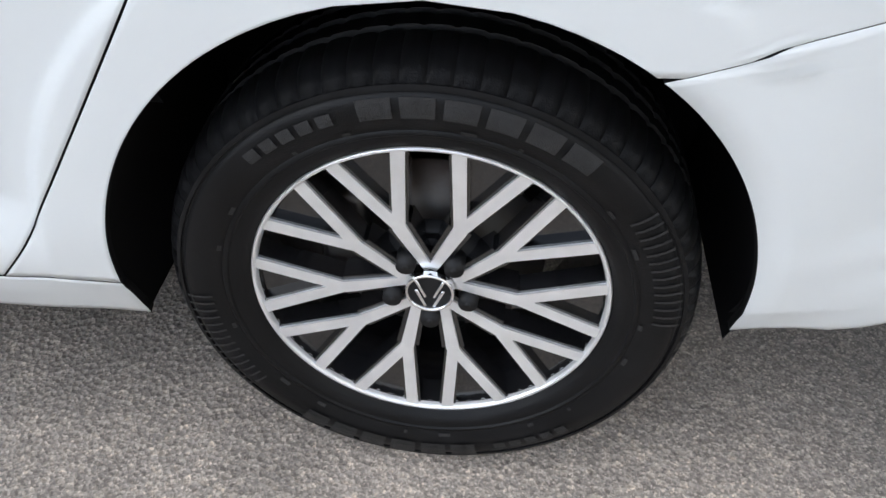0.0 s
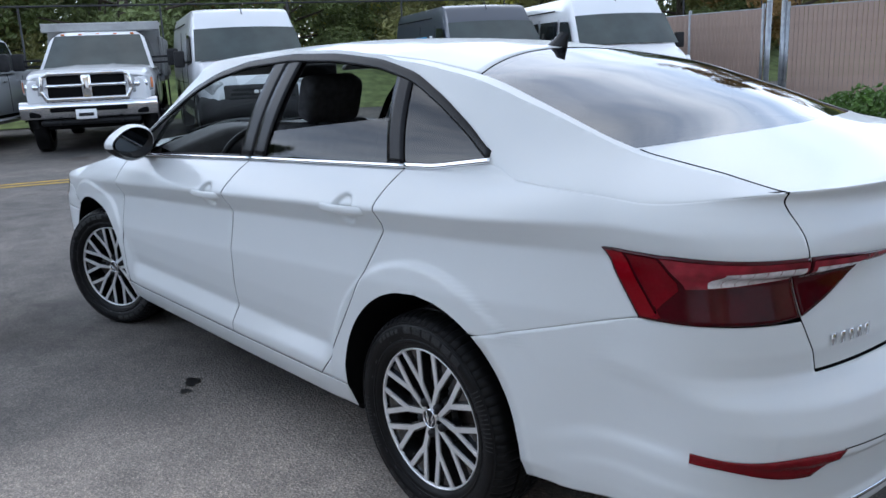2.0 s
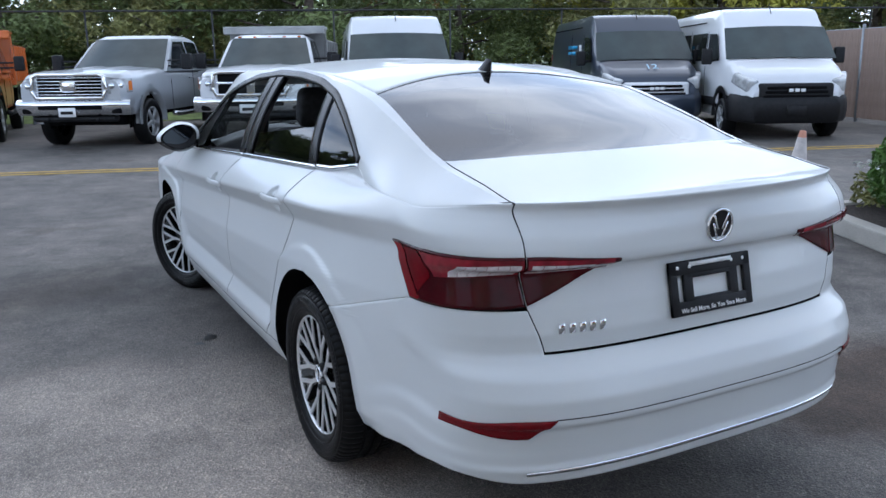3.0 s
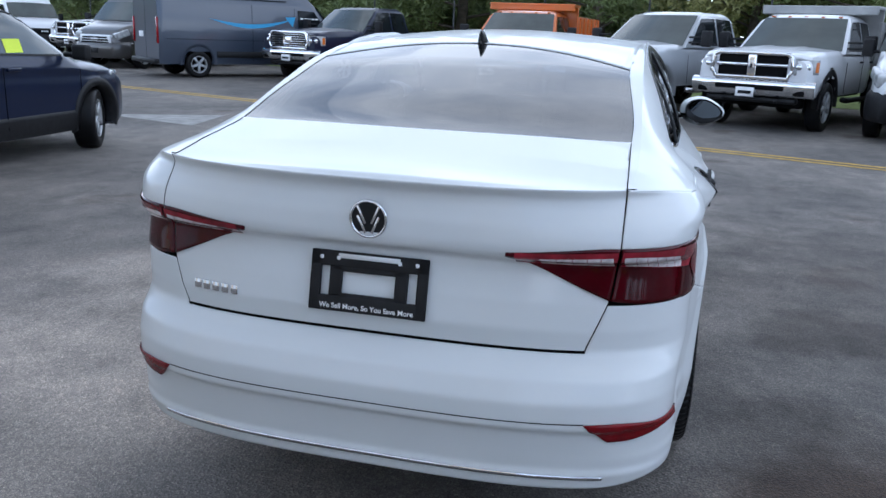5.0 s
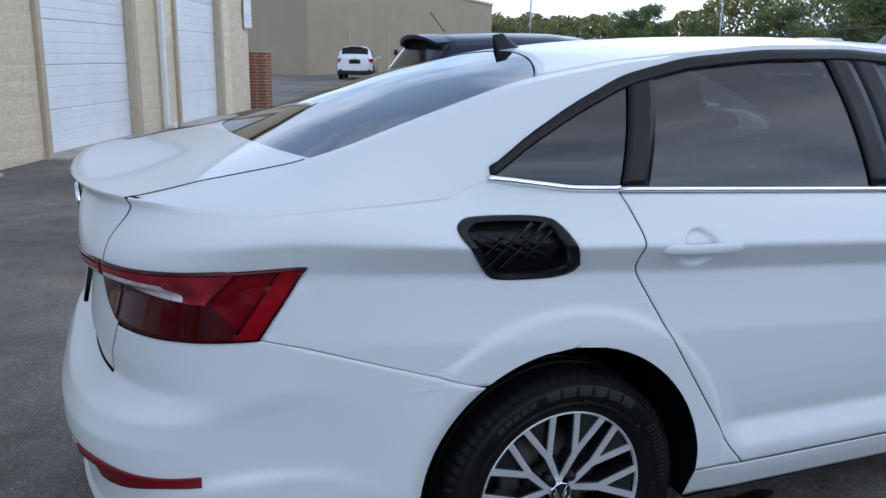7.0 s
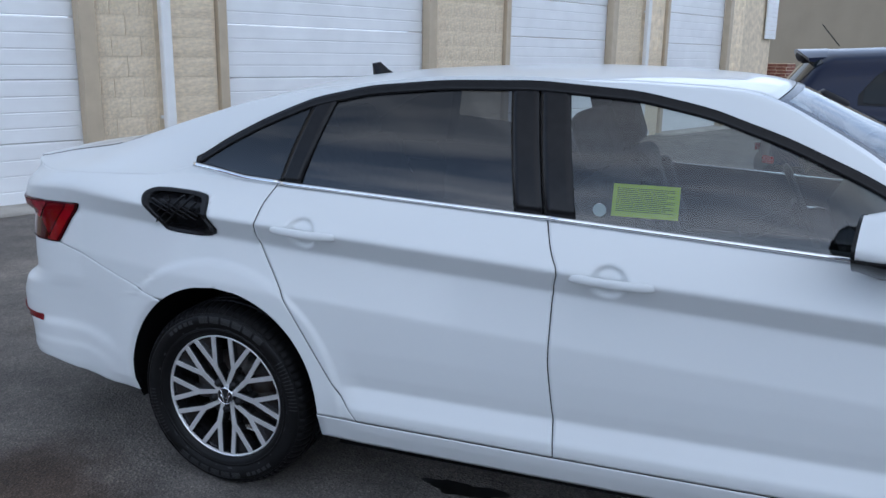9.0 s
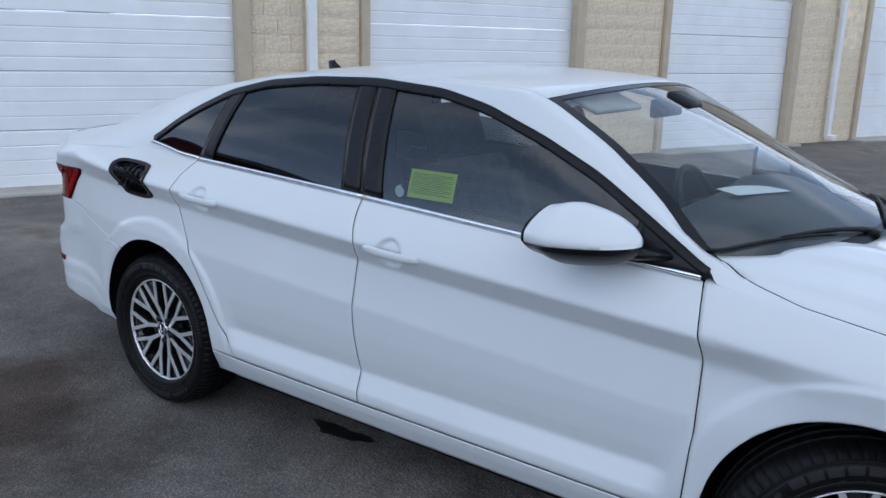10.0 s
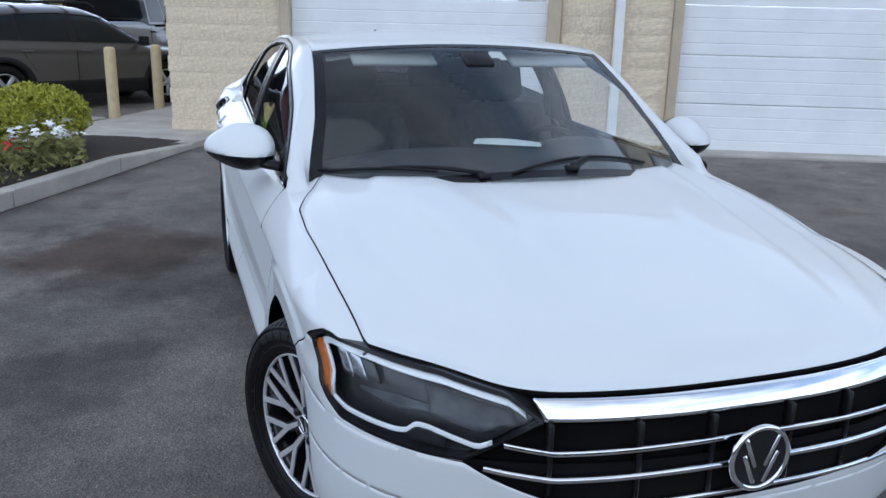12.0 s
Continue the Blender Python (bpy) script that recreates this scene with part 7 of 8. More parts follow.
def pickup(label, m, body, grille_style, bed=True, dump=None, flare=None, group="parked trucks", rim=V_RIM, back=False):
    ob = thing("pickup_truck", label, "truck", group, m=m)
    W, LOW, R = 0.99, 0.50, 0.42
    XF, XR = 2.95, (-2.95 if bed else -0.9)
    axles = (1.92, -1.88)
    width = pl((XR, W - 0.03), (XR + 0.3, W), (2.2, W), (2.7, W - 0.05), (XF, W - 0.10))
    top = pl((XR, 1.30), (-0.62, 1.30), (-0.6, 1.24), (1.05, 1.26), (1.3, 1.30), (2.4, 1.27), (2.78, 1.22), (XF, 1.12))
    bm = bmesh.new()
    xs = sorted({round(XR + (XF - XR) * k / 140, 3) for k in range(141)} | {-0.62, -0.6, 1.05})
    hull(bm, xs, width, lambda x: LOW if x < 2.5 else 0.62, top, 0.02, drop=lambda c: any(math.hypot(c.x - a, c.z - R) < R + 0.09 for a in axles) and abs(c.y) > 0.5)
    crisp(part("body", bm, body, ob))
    c = dict(xf0=1.25, xf1=0.42, xr0=-0.95, xr1=-0.82, z0=1.24, z1=1.93, w0=0.965, w1=0.78, bow=0.14)
    bm = bmesh.new()
    cabin_hull(bm, c)
    cab = crisp(part("cab", bm, body, ob))
    bm = bmesh.new()
    end_pane(bm, c, True, 1.28, 1.86, 0.06)
    part("windscreen", bm, V_SCREEN, cab, "pale reflecting windscreen")
    bm = bmesh.new()
    end_pane(bm, c, False, 1.35, 1.82, 0.10)
    part("rear_window", bm, V_GLASS, cab)
    for s in (1, -1):
        for pts in (((0.90, 1.29), (0.40, 1.80), (-0.10, 1.82), (-0.10, 1.29)), ((-0.16, 1.29), (-0.16, 1.82), (-0.72, 1.80), (-0.80, 1.29))):
            bm = bmesh.new()
            side_pane(bm, c, pts, s)
            part("side_window", bm, V_GLASS, cab)
        for x in (0.02, -0.72):
            bm = bmesh.new()
            box(bm, (x, s * (W + 0.012), 1.10), (0.20, 0.03, 0.035), bev=0.008)
            part("door_handle", bm, body if body is not P_WHITE else SATIN, ob)
        panel_lines(ob, [[(-0.12, s * (W + 0.001), 0.56), (-0.12, s * (W + 0.001), 1.1), (-0.13, s * (W - 0.02), 1.24)], [(0.98, s * (W + 0.001), 0.56), (1.0, s * (W + 0.001), 1.1)], [(-0.86, s * (W + 0.001), 0.9), (-0.86, s * (W + 0.001), 1.2)]])
    if bed:
        bm = bmesh.new()
        box(bm, (-1.95, 0, 1.33), (1.9, 1.7, 0.02))
        part("bed_floor", bm, SHELL, ob)
    # domed bonnet over the nose
    bm = bmesh.new()
    grid(bm, lambda u, v: (lerp(1.18, 2.90, u), lerp(-0.80, 0.80, v), lerp(1.285, 1.16, u ** 2.2) + 0.055 * (1 - abs(2 * v - 1) ** 3.0) * (1 - 0.5 * u ** 6) + 0.012 * (0.30 < abs(2 * v - 1) < 0.36)), 18, 28)
    part("bonnet", bm, body, ob)
    # face
    bm = bmesh.new()

    def bumper(u, v):
        y = lerp(-1.03, 1.03, u)
        e = abs(y) / 1.03
        prof = ((2.80, 0.80), (2.97, 0.79), (3.02, 0.74), (3.02, 0.66), (3.00, 0.60), (2.96, 0.53), (2.80, 0.51))
        t = v * 6
        k = min(5, int(t))
        x, z = lerp(prof[k][0], prof[k + 1][0], t - k), lerp(prof[k][1], prof[k + 1][1], t - k)
        return (x - 0.26 * max(0.0, e - 0.62) ** 1.5 * 4 * 0.42, y, z)

    grid(bm, bumper, 32, 12)
    part("front_bumper", bm, CHROME, ob, "chrome front bumper")
    bm = bmesh.new()
    box(bm, (3.0, 0, 0.665), (0.06, 1.16, 0.085), bev=0.03, seg=2)
    for s in (1, -1):
        box(bm, (2.94, s * 0.80, 0.60), (0.10, 0.18, 0.09), bev=0.03, seg=2)
    part("bumper_slot", bm, SHELL, ob)
    bm = bmesh.new()
    box(bm, (3.035, -0.05, 0.58), (0.012, 0.31, 0.155), bev=0.004)
    plate = part("number_plate", bm, WHITELET, ob, "pale number plate")
    bm = bmesh.new()
    box(bm, (3.043, -0.05, 0.575), (0.004, 0.22, 0.05))
    part("plate_bar", bm, SATIN, plate)
    bm = bmesh.new()
    box(bm, (2.82, 0, 0.46), (0.2, 1.5, 0.10), bev=0.03)
    for s in (1, -1):
        box(bm, (2.9, s * 0.45, 0.45), (0.16, 0.05, 0.06), bev=0.015)
    part("air_dam", bm, SATIN, ob)
    gr = new("grille")
    gr.parent = ob
    bm = bmesh.new()
    box(bm, (2.945, 0, 1.00), (0.06, 1.16, 0.38), bev=0.03)
    part("grille_mesh", bm, SHELL, gr)
    bm = bmesh.new()
    rim_pts = [(-0.60, 0.82), (0.60, 0.82), (0.665, 0.95), (0.635, 1.17), (0.56, 1.215), (-0.56, 1.215), (-0.635, 1.17), (-0.665, 0.95)]
    for k in range(8):
        (y0, z0), (y1, z1) = rim_pts[k], rim_pts[(k + 1) % 8]
        dy, dz = y1 - y0, z1 - z0
        box(bm, (0, 0, 0), (0.075, math.hypot(dy, dz) + 0.05, 0.06), m=Matrix.Translation((2.975, (y0 + y1) / 2, (z0 + z1) / 2)) @ Matrix.Rotation(math.atan2(dz, dy), 4, "X"), bev=0.018, seg=2)
    if grille_style == "cross":
        box(bm, (2.99, 0, 1.01), (0.05, 0.14, 0.38), bev=0.03, seg=2)
        box(bm, (2.985, 0, 1.03), (0.05, 1.2, 0.055), bev=0.015)
    else:
        for k in range(6):
            box(bm, (2.98, 0, 0.88 + 0.056 * k), (0.03, 1.18, 0.016), bev=0.003)
        box(bm, (2.995, 0, 1.02), (0.05, 0.26, 0.20), bev=0.06, seg=3)
    part("grille_frame", bm, CHROME, gr, "chrome grille frame")
    for s in (1, -1):
        bm = bmesh.new()

        def lens(u, v, s=s):
            y = lerp(0.68, 0.985, u)
            return (2.955 - 0.30 * u ** 2.2, s * y, lerp(0.885 + 0.02 * u, 1.155 - 0.02 * u, v))

        grid(bm, lens, 10, 6)
        lamp = part("headlamp", bm, V_LAMP, ob, "clear headlamp")
        bm = bmesh.new()
        for k, (y, r) in enumerate(((0.75, 0.062), (0.86, 0.060))):
            bmesh.ops.create_uvsphere(bm, u_segments=14, v_segments=8, radius=r, matrix=Matrix.Translation((2.935 - 0.05 * k, s * y, 1.02)))
        part("reflector_bowl", bm, CHROME, lamp)
        bm = bmesh.new()
        grid(bm, lambda u, v, s=s: (2.962 - 0.30 * lerp(0.88, 0.99, u) ** 2.2, s * (lerp(0.948, 0.982, u) + 0.004), lerp(0.94, 1.10, v)), 5, 3)
        part("indicator", bm, AMBER, lamp, "amber indicator lens")
        bm = bmesh.new()
        tube(bm, [(-1.0, s * 0.99, 0.45), (-0.9, s * 1.04, 0.43), (0.9, s * 1.04, 0.43), (1.0, s * 0.99, 0.45)], 0.05, 8)
        part("side_step", bm, CHROME if grille_style == "bars" else SATIN, ob)
        if bed:
            bm = bmesh.new()
            box(bm, (XR + 0.01, s * 0.87, 1.05), (0.06, 0.16, 0.40), bev=0.02)
            part("tail_lamp", bm, REDLENS, ob)
    bm = bmesh.new()
    box(bm, (2.0, 0, 0.45), (1.0, 1.4, 0.25))
    box(bm, (-0.5, 0, 0.47), (4.0, 0.9, 0.16))
    part("chassis", bm, SHELL, ob)
    # long-armed towing mirrors
    for s in (1, -1):
        bm = bmesh.new()
        box(bm, (0.93, s * 1.30, 1.42), (0.13, 0.20, 0.30), bev=0.04, seg=3)
        for z in (1.34, 1.44):
            box(bm, (0.95, s * 1.08, z), (0.05, 0.30, 0.035), bev=0.01)
        part("side_mirror", bm, SATIN, ob, "black towing mirror on twin arms")
    for o in list(ob.children):
        o.location.z += 0.07
    finish_wheels(ob, axles, W, R, rim, flare or body)
    if back:
        bm = bmesh.new()
        box(bm, (XR - 0.06, 0, 0.62), (0.16, 1.9, 0.18), bev=0.03)
        part("rear_bumper", bm, CHROME, ob)
    if dump is not None:
        d = new("dump_body")
        d.parent = ob
        bm = bmesh.new()
        for cc, sz in (((-2.35, 0, 1.10), (3.0, 2.10, 0.14)), ((-2.35, 1.03, 1.52), (3.0, 0.06, 0.80)), ((-2.35, -1.03, 1.52), (3.0, 0.06, 0.80)), ((-0.92, 0, 1.62), (0.08, 2.1, 1.05)), ((-3.8, 0, 1.5), (0.08, 2.1, 0.8))):
            box(bm, cc, sz, bev=0.012)
        for k in range(6):
            for s in (1, -1):
                box(bm, (-3.6 + 0.5 * k, s * 1.075, 1.5), (0.07, 0.05, 0.78), bev=0.01)
        part("tub", bm, dump, d, smooth=False)
        bm = bmesh.new()
        box(bm, (-0.66, 0, 2.16), (0.72, 2.14, 0.07), bev=0.015)
        box(bm, (-0.34, 0, 2.10), (0.08, 2.14, 0.15), bev=0.02)
        part("cab_guard", bm, dump, d, smooth=False)
        for y in (-0.6, -0.3, 0, 0.3, 0.6):
            bm = bmesh.new()
            box(bm, (0.36, y, 1.955), (0.09, 0.07, 0.03), bev=0.01)
            part("roof_marker_lamp", bm, AMBER, ob)
    return ob


def van(label, m, body, lowgrille, swoosh=False, marks=(), group="parked vans", dark_nose=True):
    ob = thing("van", label, "van", group, m=m)
    W, R = 1.02, 0.35
    XF, XR = 2.85, -3.15
    axles = (1.93, -2.1)
    # nose and box in one hull
    top = softened(pl((XR, 2.50), (0.9, 2.52), (1.15, 2.46), (1.45, 2.14), (1.98, 1.42), (2.5, 1.22), (2.72, 1.08), (XF, 0.86)), 0.05)
    width = pl((XR, W - 0.03), (XR + 0.1, W), (1.6, W), (2.3, W - 0.05), (2.7, W - 0.14), (XF, W - 0.28))
    bm = bmesh.new()
    hull(bm, [XR + (XF - XR) * k / 110 for k in range(111)], width, lambda x: 0.34, top, 0.02, drop=lambda c: any(math.hypot(c.x - a, c.z - R) < R + 0.08 for a in axles) and abs(c.y) > 0.5)
    for v in bm.verts:
        if v.co.z > 1.2:
            v.co.y *= 1 - 0.075 * (v.co.z - 1.2) / 1.3
    crisp(part("body", bm, body, ob), 38)
    wid = lambda z: (W if z < 1.2 else W * (1 - 0.075 * (z - 1.2) / 1.3))
    bm = bmesh.new()

    def screen(u, v):
        e = 2 * u - 1
        x = lerp(1.99, 1.50, v) + 0.035
        z = lerp(1.42, 2.08, v)
        return (x + 0.02 - 0.05 * e * e, e * (lerp(0.975, 0.90, v)), z + 0.045 - 0.03 * e * e)

    grid(bm, screen, 12, 8)
    part("windscreen", bm, V_SCREEN, ob, "wide sloping windscreen")
    for s in (1, -1):
        bm = bmesh.new()
        pts = ((1.70, 1.42), (1.36, 1.98), (0.85, 2.0), (0.85, 1.36))
        bm.faces.new([bm.verts.new((x, s * (wid(z) + 0.008), z)) for x, z in (pts if s > 0 else pts[::-1])])
        part("door_window", bm, V_GLASS, ob)
        panel_lines(ob, [[(0.75, s * (wid(z) + 0.001), z) for z in (0.45, 1.2, 1.7, 2.05)], [(-0.55, s * (wid(z) + 0.001), z) for z in (0.45, 1.2, 2.1)], [(XR + 0.2, s * (W + 0.001), 1.0), (0.6, s * (W + 0.001), 1.0)]])
        bm = bmesh.new()
        box(bm, (0.0, s * (W + 0.004), 0.62), (3.2, 0.03, 0.16), bev=0.012)
        part("side_moulding", bm, SATIN, ob)
        bm = bmesh.new()
        box(bm, (0, 0, 0), (0.44, 0.24, 0.21), m=Matrix.Translation((2.60, s * 0.80, 1.005)) @ Matrix.Rotation(radians(-24 * s), 4, "Z") @ Matrix.Rotation(radians(22), 4, "Y"), bev=0.05, seg=3)
        part("headlamp", bm, V_LAMP, ob)
        bm = bmesh.new()
        box(bm, (XR - 0.005, s * 0.93, 1.25), (0.05, 0.13, 0.75), bev=0.02)
        part("tail_lamp", bm, REDLENS, ob)
        bm = bmesh.new()
        grid(bm, lambda u, v, s=s: (lerp(0.5, -2.9, u) if not swoosh else lerp(0.5, -2.9, u), s * (wid(2.3) + 0.002), lerp(2.24, 2.27, v)), 2, 1)
        part("roof_seam", bm, SHELL, ob)
    # lower face
    bm = bmesh.new()
    nose = SATIN if dark_nose else body
    hull(bm, [2.35, 2.5, 2.65, 2.78, 2.88, 2.92], pl((2.35, 1.03), (2.7, 0.95), (2.92, 0.72)), lambda x: 0.30, pl((2.35, 0.82), (2.8, 0.80), (2.92, 0.72)), 0.0)
    part("front_bumper", bm, nose, ob, "dark plastic front bumper" if dark_nose else "")
    bm = bmesh.new()
    box(bm, (2.80, 0, 0.83), (0.16, 1.26, 0.30), bev=0.06, seg=3)
    gr = part("grille", bm, SATIN if lowgrille is None else lowgrille, ob)
    bm = bmesh.new()
    for k in range(3):
        box(bm, (2.878, 0, 0.755 + 0.072 * k), (0.03, 1.12 - 0.06 * k, 0.055), bev=0.015)
    part("grille_opening", bm, SHELL, gr)
    bm = bmesh.new()
    for k in range(3):
        box(bm, (2.905, (k - 1) * 0.10, 0.86), (0.012, 0.075, 0.055), bev=0.004)
    part("maker_bar", bm, WHITELET, gr)
    bm = bmesh.new()
    box(bm, (2.935, 0, 0.52), (0.02, 0.32, 0.15), bev=0.005)
    part("plate_holder", bm, SATIN, ob)
    for nm, p0, p1, r in (("wiper", (2.02, 0.55, 1.40), (1.95, 0.1, 1.47), 0.012), ("wiper", (2.02, -0.2, 1.40), (1.95, -0.62, 1.47), 0.012), ("aerial", (1.28, 0.0, 2.40), (1.12, 0.0, 2.62), 0.008)):
        bm = bmesh.new()
        tube(bm, [p0, p1], r, 5)
        part(nm, bm, SATIN, ob)
    # rear doors
    panel_lines(ob, [[(XR - 0.002, 0, 0.45), (XR - 0.002, 0, 2.35)]])
    bm = bmesh.new()
    box(bm, (XR - 0.05, 0, 0.42), (0.14, 1.9, 0.12), bev=0.02)
    part("rear_step", bm, SATIN, ob)
    bm = bmesh.new()
    box(bm, (XR - 0.005, 0.35, 1.1), (0.02, 0.32, 0.16), bev=0.004)
    part("rear_plate", bm, WHITELET, ob)
    mirrors(ob, 1.55, 1.0, 1.50, SATIN, 0.34, 0.18)
    finish_wheels(ob, axles, W, R, V_RIM, SATIN if dark_nose else body)
    if swoosh:
        for s in (1, -1):
            bm = bmesh.new()

            def arc(u, v, s=s):
                x = lerp(-1.5, 1.0, u) * (1 if s < 0 else -1) - 0.3
                z = 1.62 - 0.30 * math.sin(math.pi * u) + 0.02 + (0.13 * math.sin(math.pi * u) * v) + 0.06 * u
                return (x, s * (wid(z) + 0.006), z)

            grid(bm, arc, 24, 2)
            sw = part("curved_stripe", bm, V_BLUE, ob, "light blue curved stripe")
            bm = bmesh.new()
            xx = 0.85 * (1 if s < 0 else -1) - 0.3
            d = 1 if s < 0 else -1
            pts = [(xx + 0.22 * d, 1.78), (xx - 0.10 * d, 1.76), (xx - 0.04 * d, 1.66), (xx + 0.12 * d, 1.46)]
            bm.faces.new([bm.verts.new((x, s * (wid(z) + 0.006), z)) for x, z in pts])
            part("stripe_tip", bm, V_BLUE, sw)
            bm = bmesh.new()
            for k in range(5):
                x = xx + (0.42 + 0.12 * k) * d
                box(bm, (x, s * (wid(1.7) + 0.004), 1.70), (0.09, 0.006, 0.12))
            part("name_bars", bm, WHITELET, ob)
    if "numbers" in marks:
        t = text("bonnet_number", "12", 0.26, material("pale_chalk", (0.45, 0.62, 0.75), rough=0.8), Matrix.Translation((2.46, 0, 1.265)) @ Matrix.Rotation(radians(90), 4, "Z") @ Matrix.Rotation(radians(28), 4, "X"), ob, 0.002)
    if "bars" in marks:
        for s in (1, -1):
            bm = bmesh.new()
            for k in range(3):
                box(bm, (-0.4 - 0.1 * k, s * (wid(1.75) + 0.004), 1.78 - 0.15 * k), (1.0 - 0.15 * k, 0.006, 0.085))
            part("name_bars", bm, V_BLUE, ob)
            bm = bmesh.new()
            box(bm, (0.45, s * (wid(1.75) + 0.004), 1.68), (0.22, 0.006, 0.30), bev=0.002)
            part("shield_mark", bm, WHITELET, ob)
    if "windows" in marks:
        for s in (1, -1):
            for x0, x1 in ((0.70, -0.45), (-0.6, -1.7), (-1.8, -2.9)):
                bm = bmesh.new()
                pts = ((x0, 1.40), (x0, 2.02), (x1, 2.02), (x1, 1.40))
                bm.faces.new([bm.verts.new((x, s * (wid(z) + 0.006), z)) for x, z in (pts if s > 0 else pts[::-1])])
                part("side_window", bm, V_GLASS, ob)
    # medium roof height
    for o in ob.children_recursive:
        if o.type == "MESH" and not o.name.startswith("bonnet_number"):
            for v in o.data.vertices:
                if v.co.z > 1.1:
                    v.co.z = 1.1 + (v.co.z - 1.1) * 0.85
    return ob


def crossover(label, m, body, L=4.26, W=0.885, H=1.63, R=0.335, group="", notice=False, rails=False, turn=0.0, name="crossover_car"):
    ob = thing(name, label, "car", group, m=m)
    k = L / 4.26
    XF, XR = 2.13 * k, -2.13 * k
    axles = (1.26 * k, -1.30 * k)
    belt = H * 0.625
    waist = softened(pl((XR, belt + 0.05), (-1.4 * k, belt + 0.03), (0.9 * k, belt - 0.03), (XF, belt - 0.06)), 0.08)
    top = softened(pl((XR, belt + 0.01), (XR + 0.04, belt + 0.09), (XR + 0.12, belt + 0.20), (XR + 0.34, H - 0.10), (XR + 0.46, H - 0.04), (-0.9 * k, H - 0.005), (-0.3 * k, H), (0.10 * k, H - 0.03), (0.36 * k, H - 0.12), (1.02 * k, belt + 0.03), (1.16 * k, belt - 0.005), (1.62 * k, belt - 0.06), (1.92 * k, belt - 0.16), (2.06 * k, belt - 0.27), (XF, belt - 0.44)), 0.04)
    nose = softened(pl((1.3 * k, W), (1.75 * k, W - 0.06), (2.0 * k, W - 0.17), (XF, W - 0.33)), 0.05)

    def width(x):
        """Half-width of the plan: a tail with round corners, a straight flank and a tapering nose."""
        u = min(1.0, max(0.0, (x - XR) / 0.34))
        return nose(max(x, 1.3 * k)) - 0.24 * (1 - math.sqrt(max(0.0, 1 - (1 - u) ** 2)))

    low = pl((XR, 0.40), (XR + 0.35, 0.27), (1.75 * k, 0.25), (XF, 0.34))

    def wide(x, z):
        """Half-width of the skin at x and z: a waisted flank, then a cabin leaning in and rounding over."""
        w, zb, zt = width(x), waist(x), top(x)
        y = w - 0.035 * max(0.0, (0.50 - z) / 0.25) ** 2 - 0.014 * math.exp(-((z - zb + 0.16) / 0.05) ** 2)
        if z > zb - 0.10:
            y -= 0.05 * sstep(zb - 0.10, zb + 0.02, z)
        if z > zb:
            y -= 0.30 * (z - zb)
        u = min(1.0, max(0.0, (z - low(x)) / max(0.05, zt - low(x))))
        return y * max(0.0, 1 - u ** 14) ** 0.42

    nrow = 56
    bm = bmesh.new()
    cols = []
    for x in [XR + 0.3 * (i / 12) ** 2 for i in range(12)] + [lerp(XR + 0.3, XF, i / 190) for i in range(191)]:
        zs = [lerp(low(x), top(x), 1 - (1 - t / nrow) ** 1.3) for t in range(nrow + 1)]
        side = [(wide(x, z), z) for z in zs]
        ring = [(0.0, low(x))] + side + [(-y, z) for y, z in side[-2::-1]]
        cols.append([bm.verts.new((x, y, z)) for y, z in ring])
    for a, b in zip(cols, cols[1:]):
        for q in range(len(a)):
            f = (a[q], a[(q + 1) % len(a)], b[(q + 1) % len(a)], b[q])
            c = sum((v.co for v in f), Vector()) / 4
            if abs(c.y) > 0.45 and any(math.hypot(c.x - ax, c.z - R) < R + 0.065 for ax in axles):
                continue
            bm.faces.new(f)
    bm.faces.new(cols[0])
    bm.faces.new(cols[-1][::-1])
    bmesh.ops.recalc_face_normals(bm, faces=bm.faces)
    cab = crisp(part("body", bm, body, ob), 50)

    def over(x0, x1, y0, y1, o, mat, name, lab=""):
        """A pane or panel lying on the upper skin."""
        bm = bmesh.new()

        def at(u, v):
            x = lerp(x0(v), x1(v), u)
            y = lerp(y0, y1, v)
            lo, hi = low(x), top(x)
            for _ in range(26):
                m = (lo + hi) / 2
                lo, hi = (m, hi) if wide(x, m) > abs(y) else (lo, m)
            return (x, y, lo + o)

        grid(bm, at, 14, 18)
        bmesh.ops.recalc_face_normals(bm, faces=bm.faces)
        return part(name, bm, mat, cab, lab)

    yw = W - 0.235
    over(lambda v: 0.385 * k + 0.02 - 0.10 * (2 * v - 1) ** 2, lambda v: 1.00 * k - 0.16 * (2 * v - 1) ** 2, -yw, yw, 0.008, V_SCREEN, "windscreen")
    over(lambda v: XR + 0.345 + 0.05 * (2 * v - 1) ** 2, lambda v: XR + 0.125 + 0.03 * (2 * v - 1) ** 2, -yw + 0.03, yw - 0.03, 0.008, V_GLASS, "rear_window")
    b0 = lambda x: waist(x) + 0.035
    t0 = softened(pl((XR + 0.66, belt + 0.10), (XR + 0.78, belt + 0.26), (XR + 0.92, H - 0.19), (-1.0 * k, H - 0.155), (-0.4 * k, H - 0.13), (0.20 * k, H - 0.165), (0.92 * k, belt + 0.02), (1.0 * k, belt - 0.01)), 0.05)

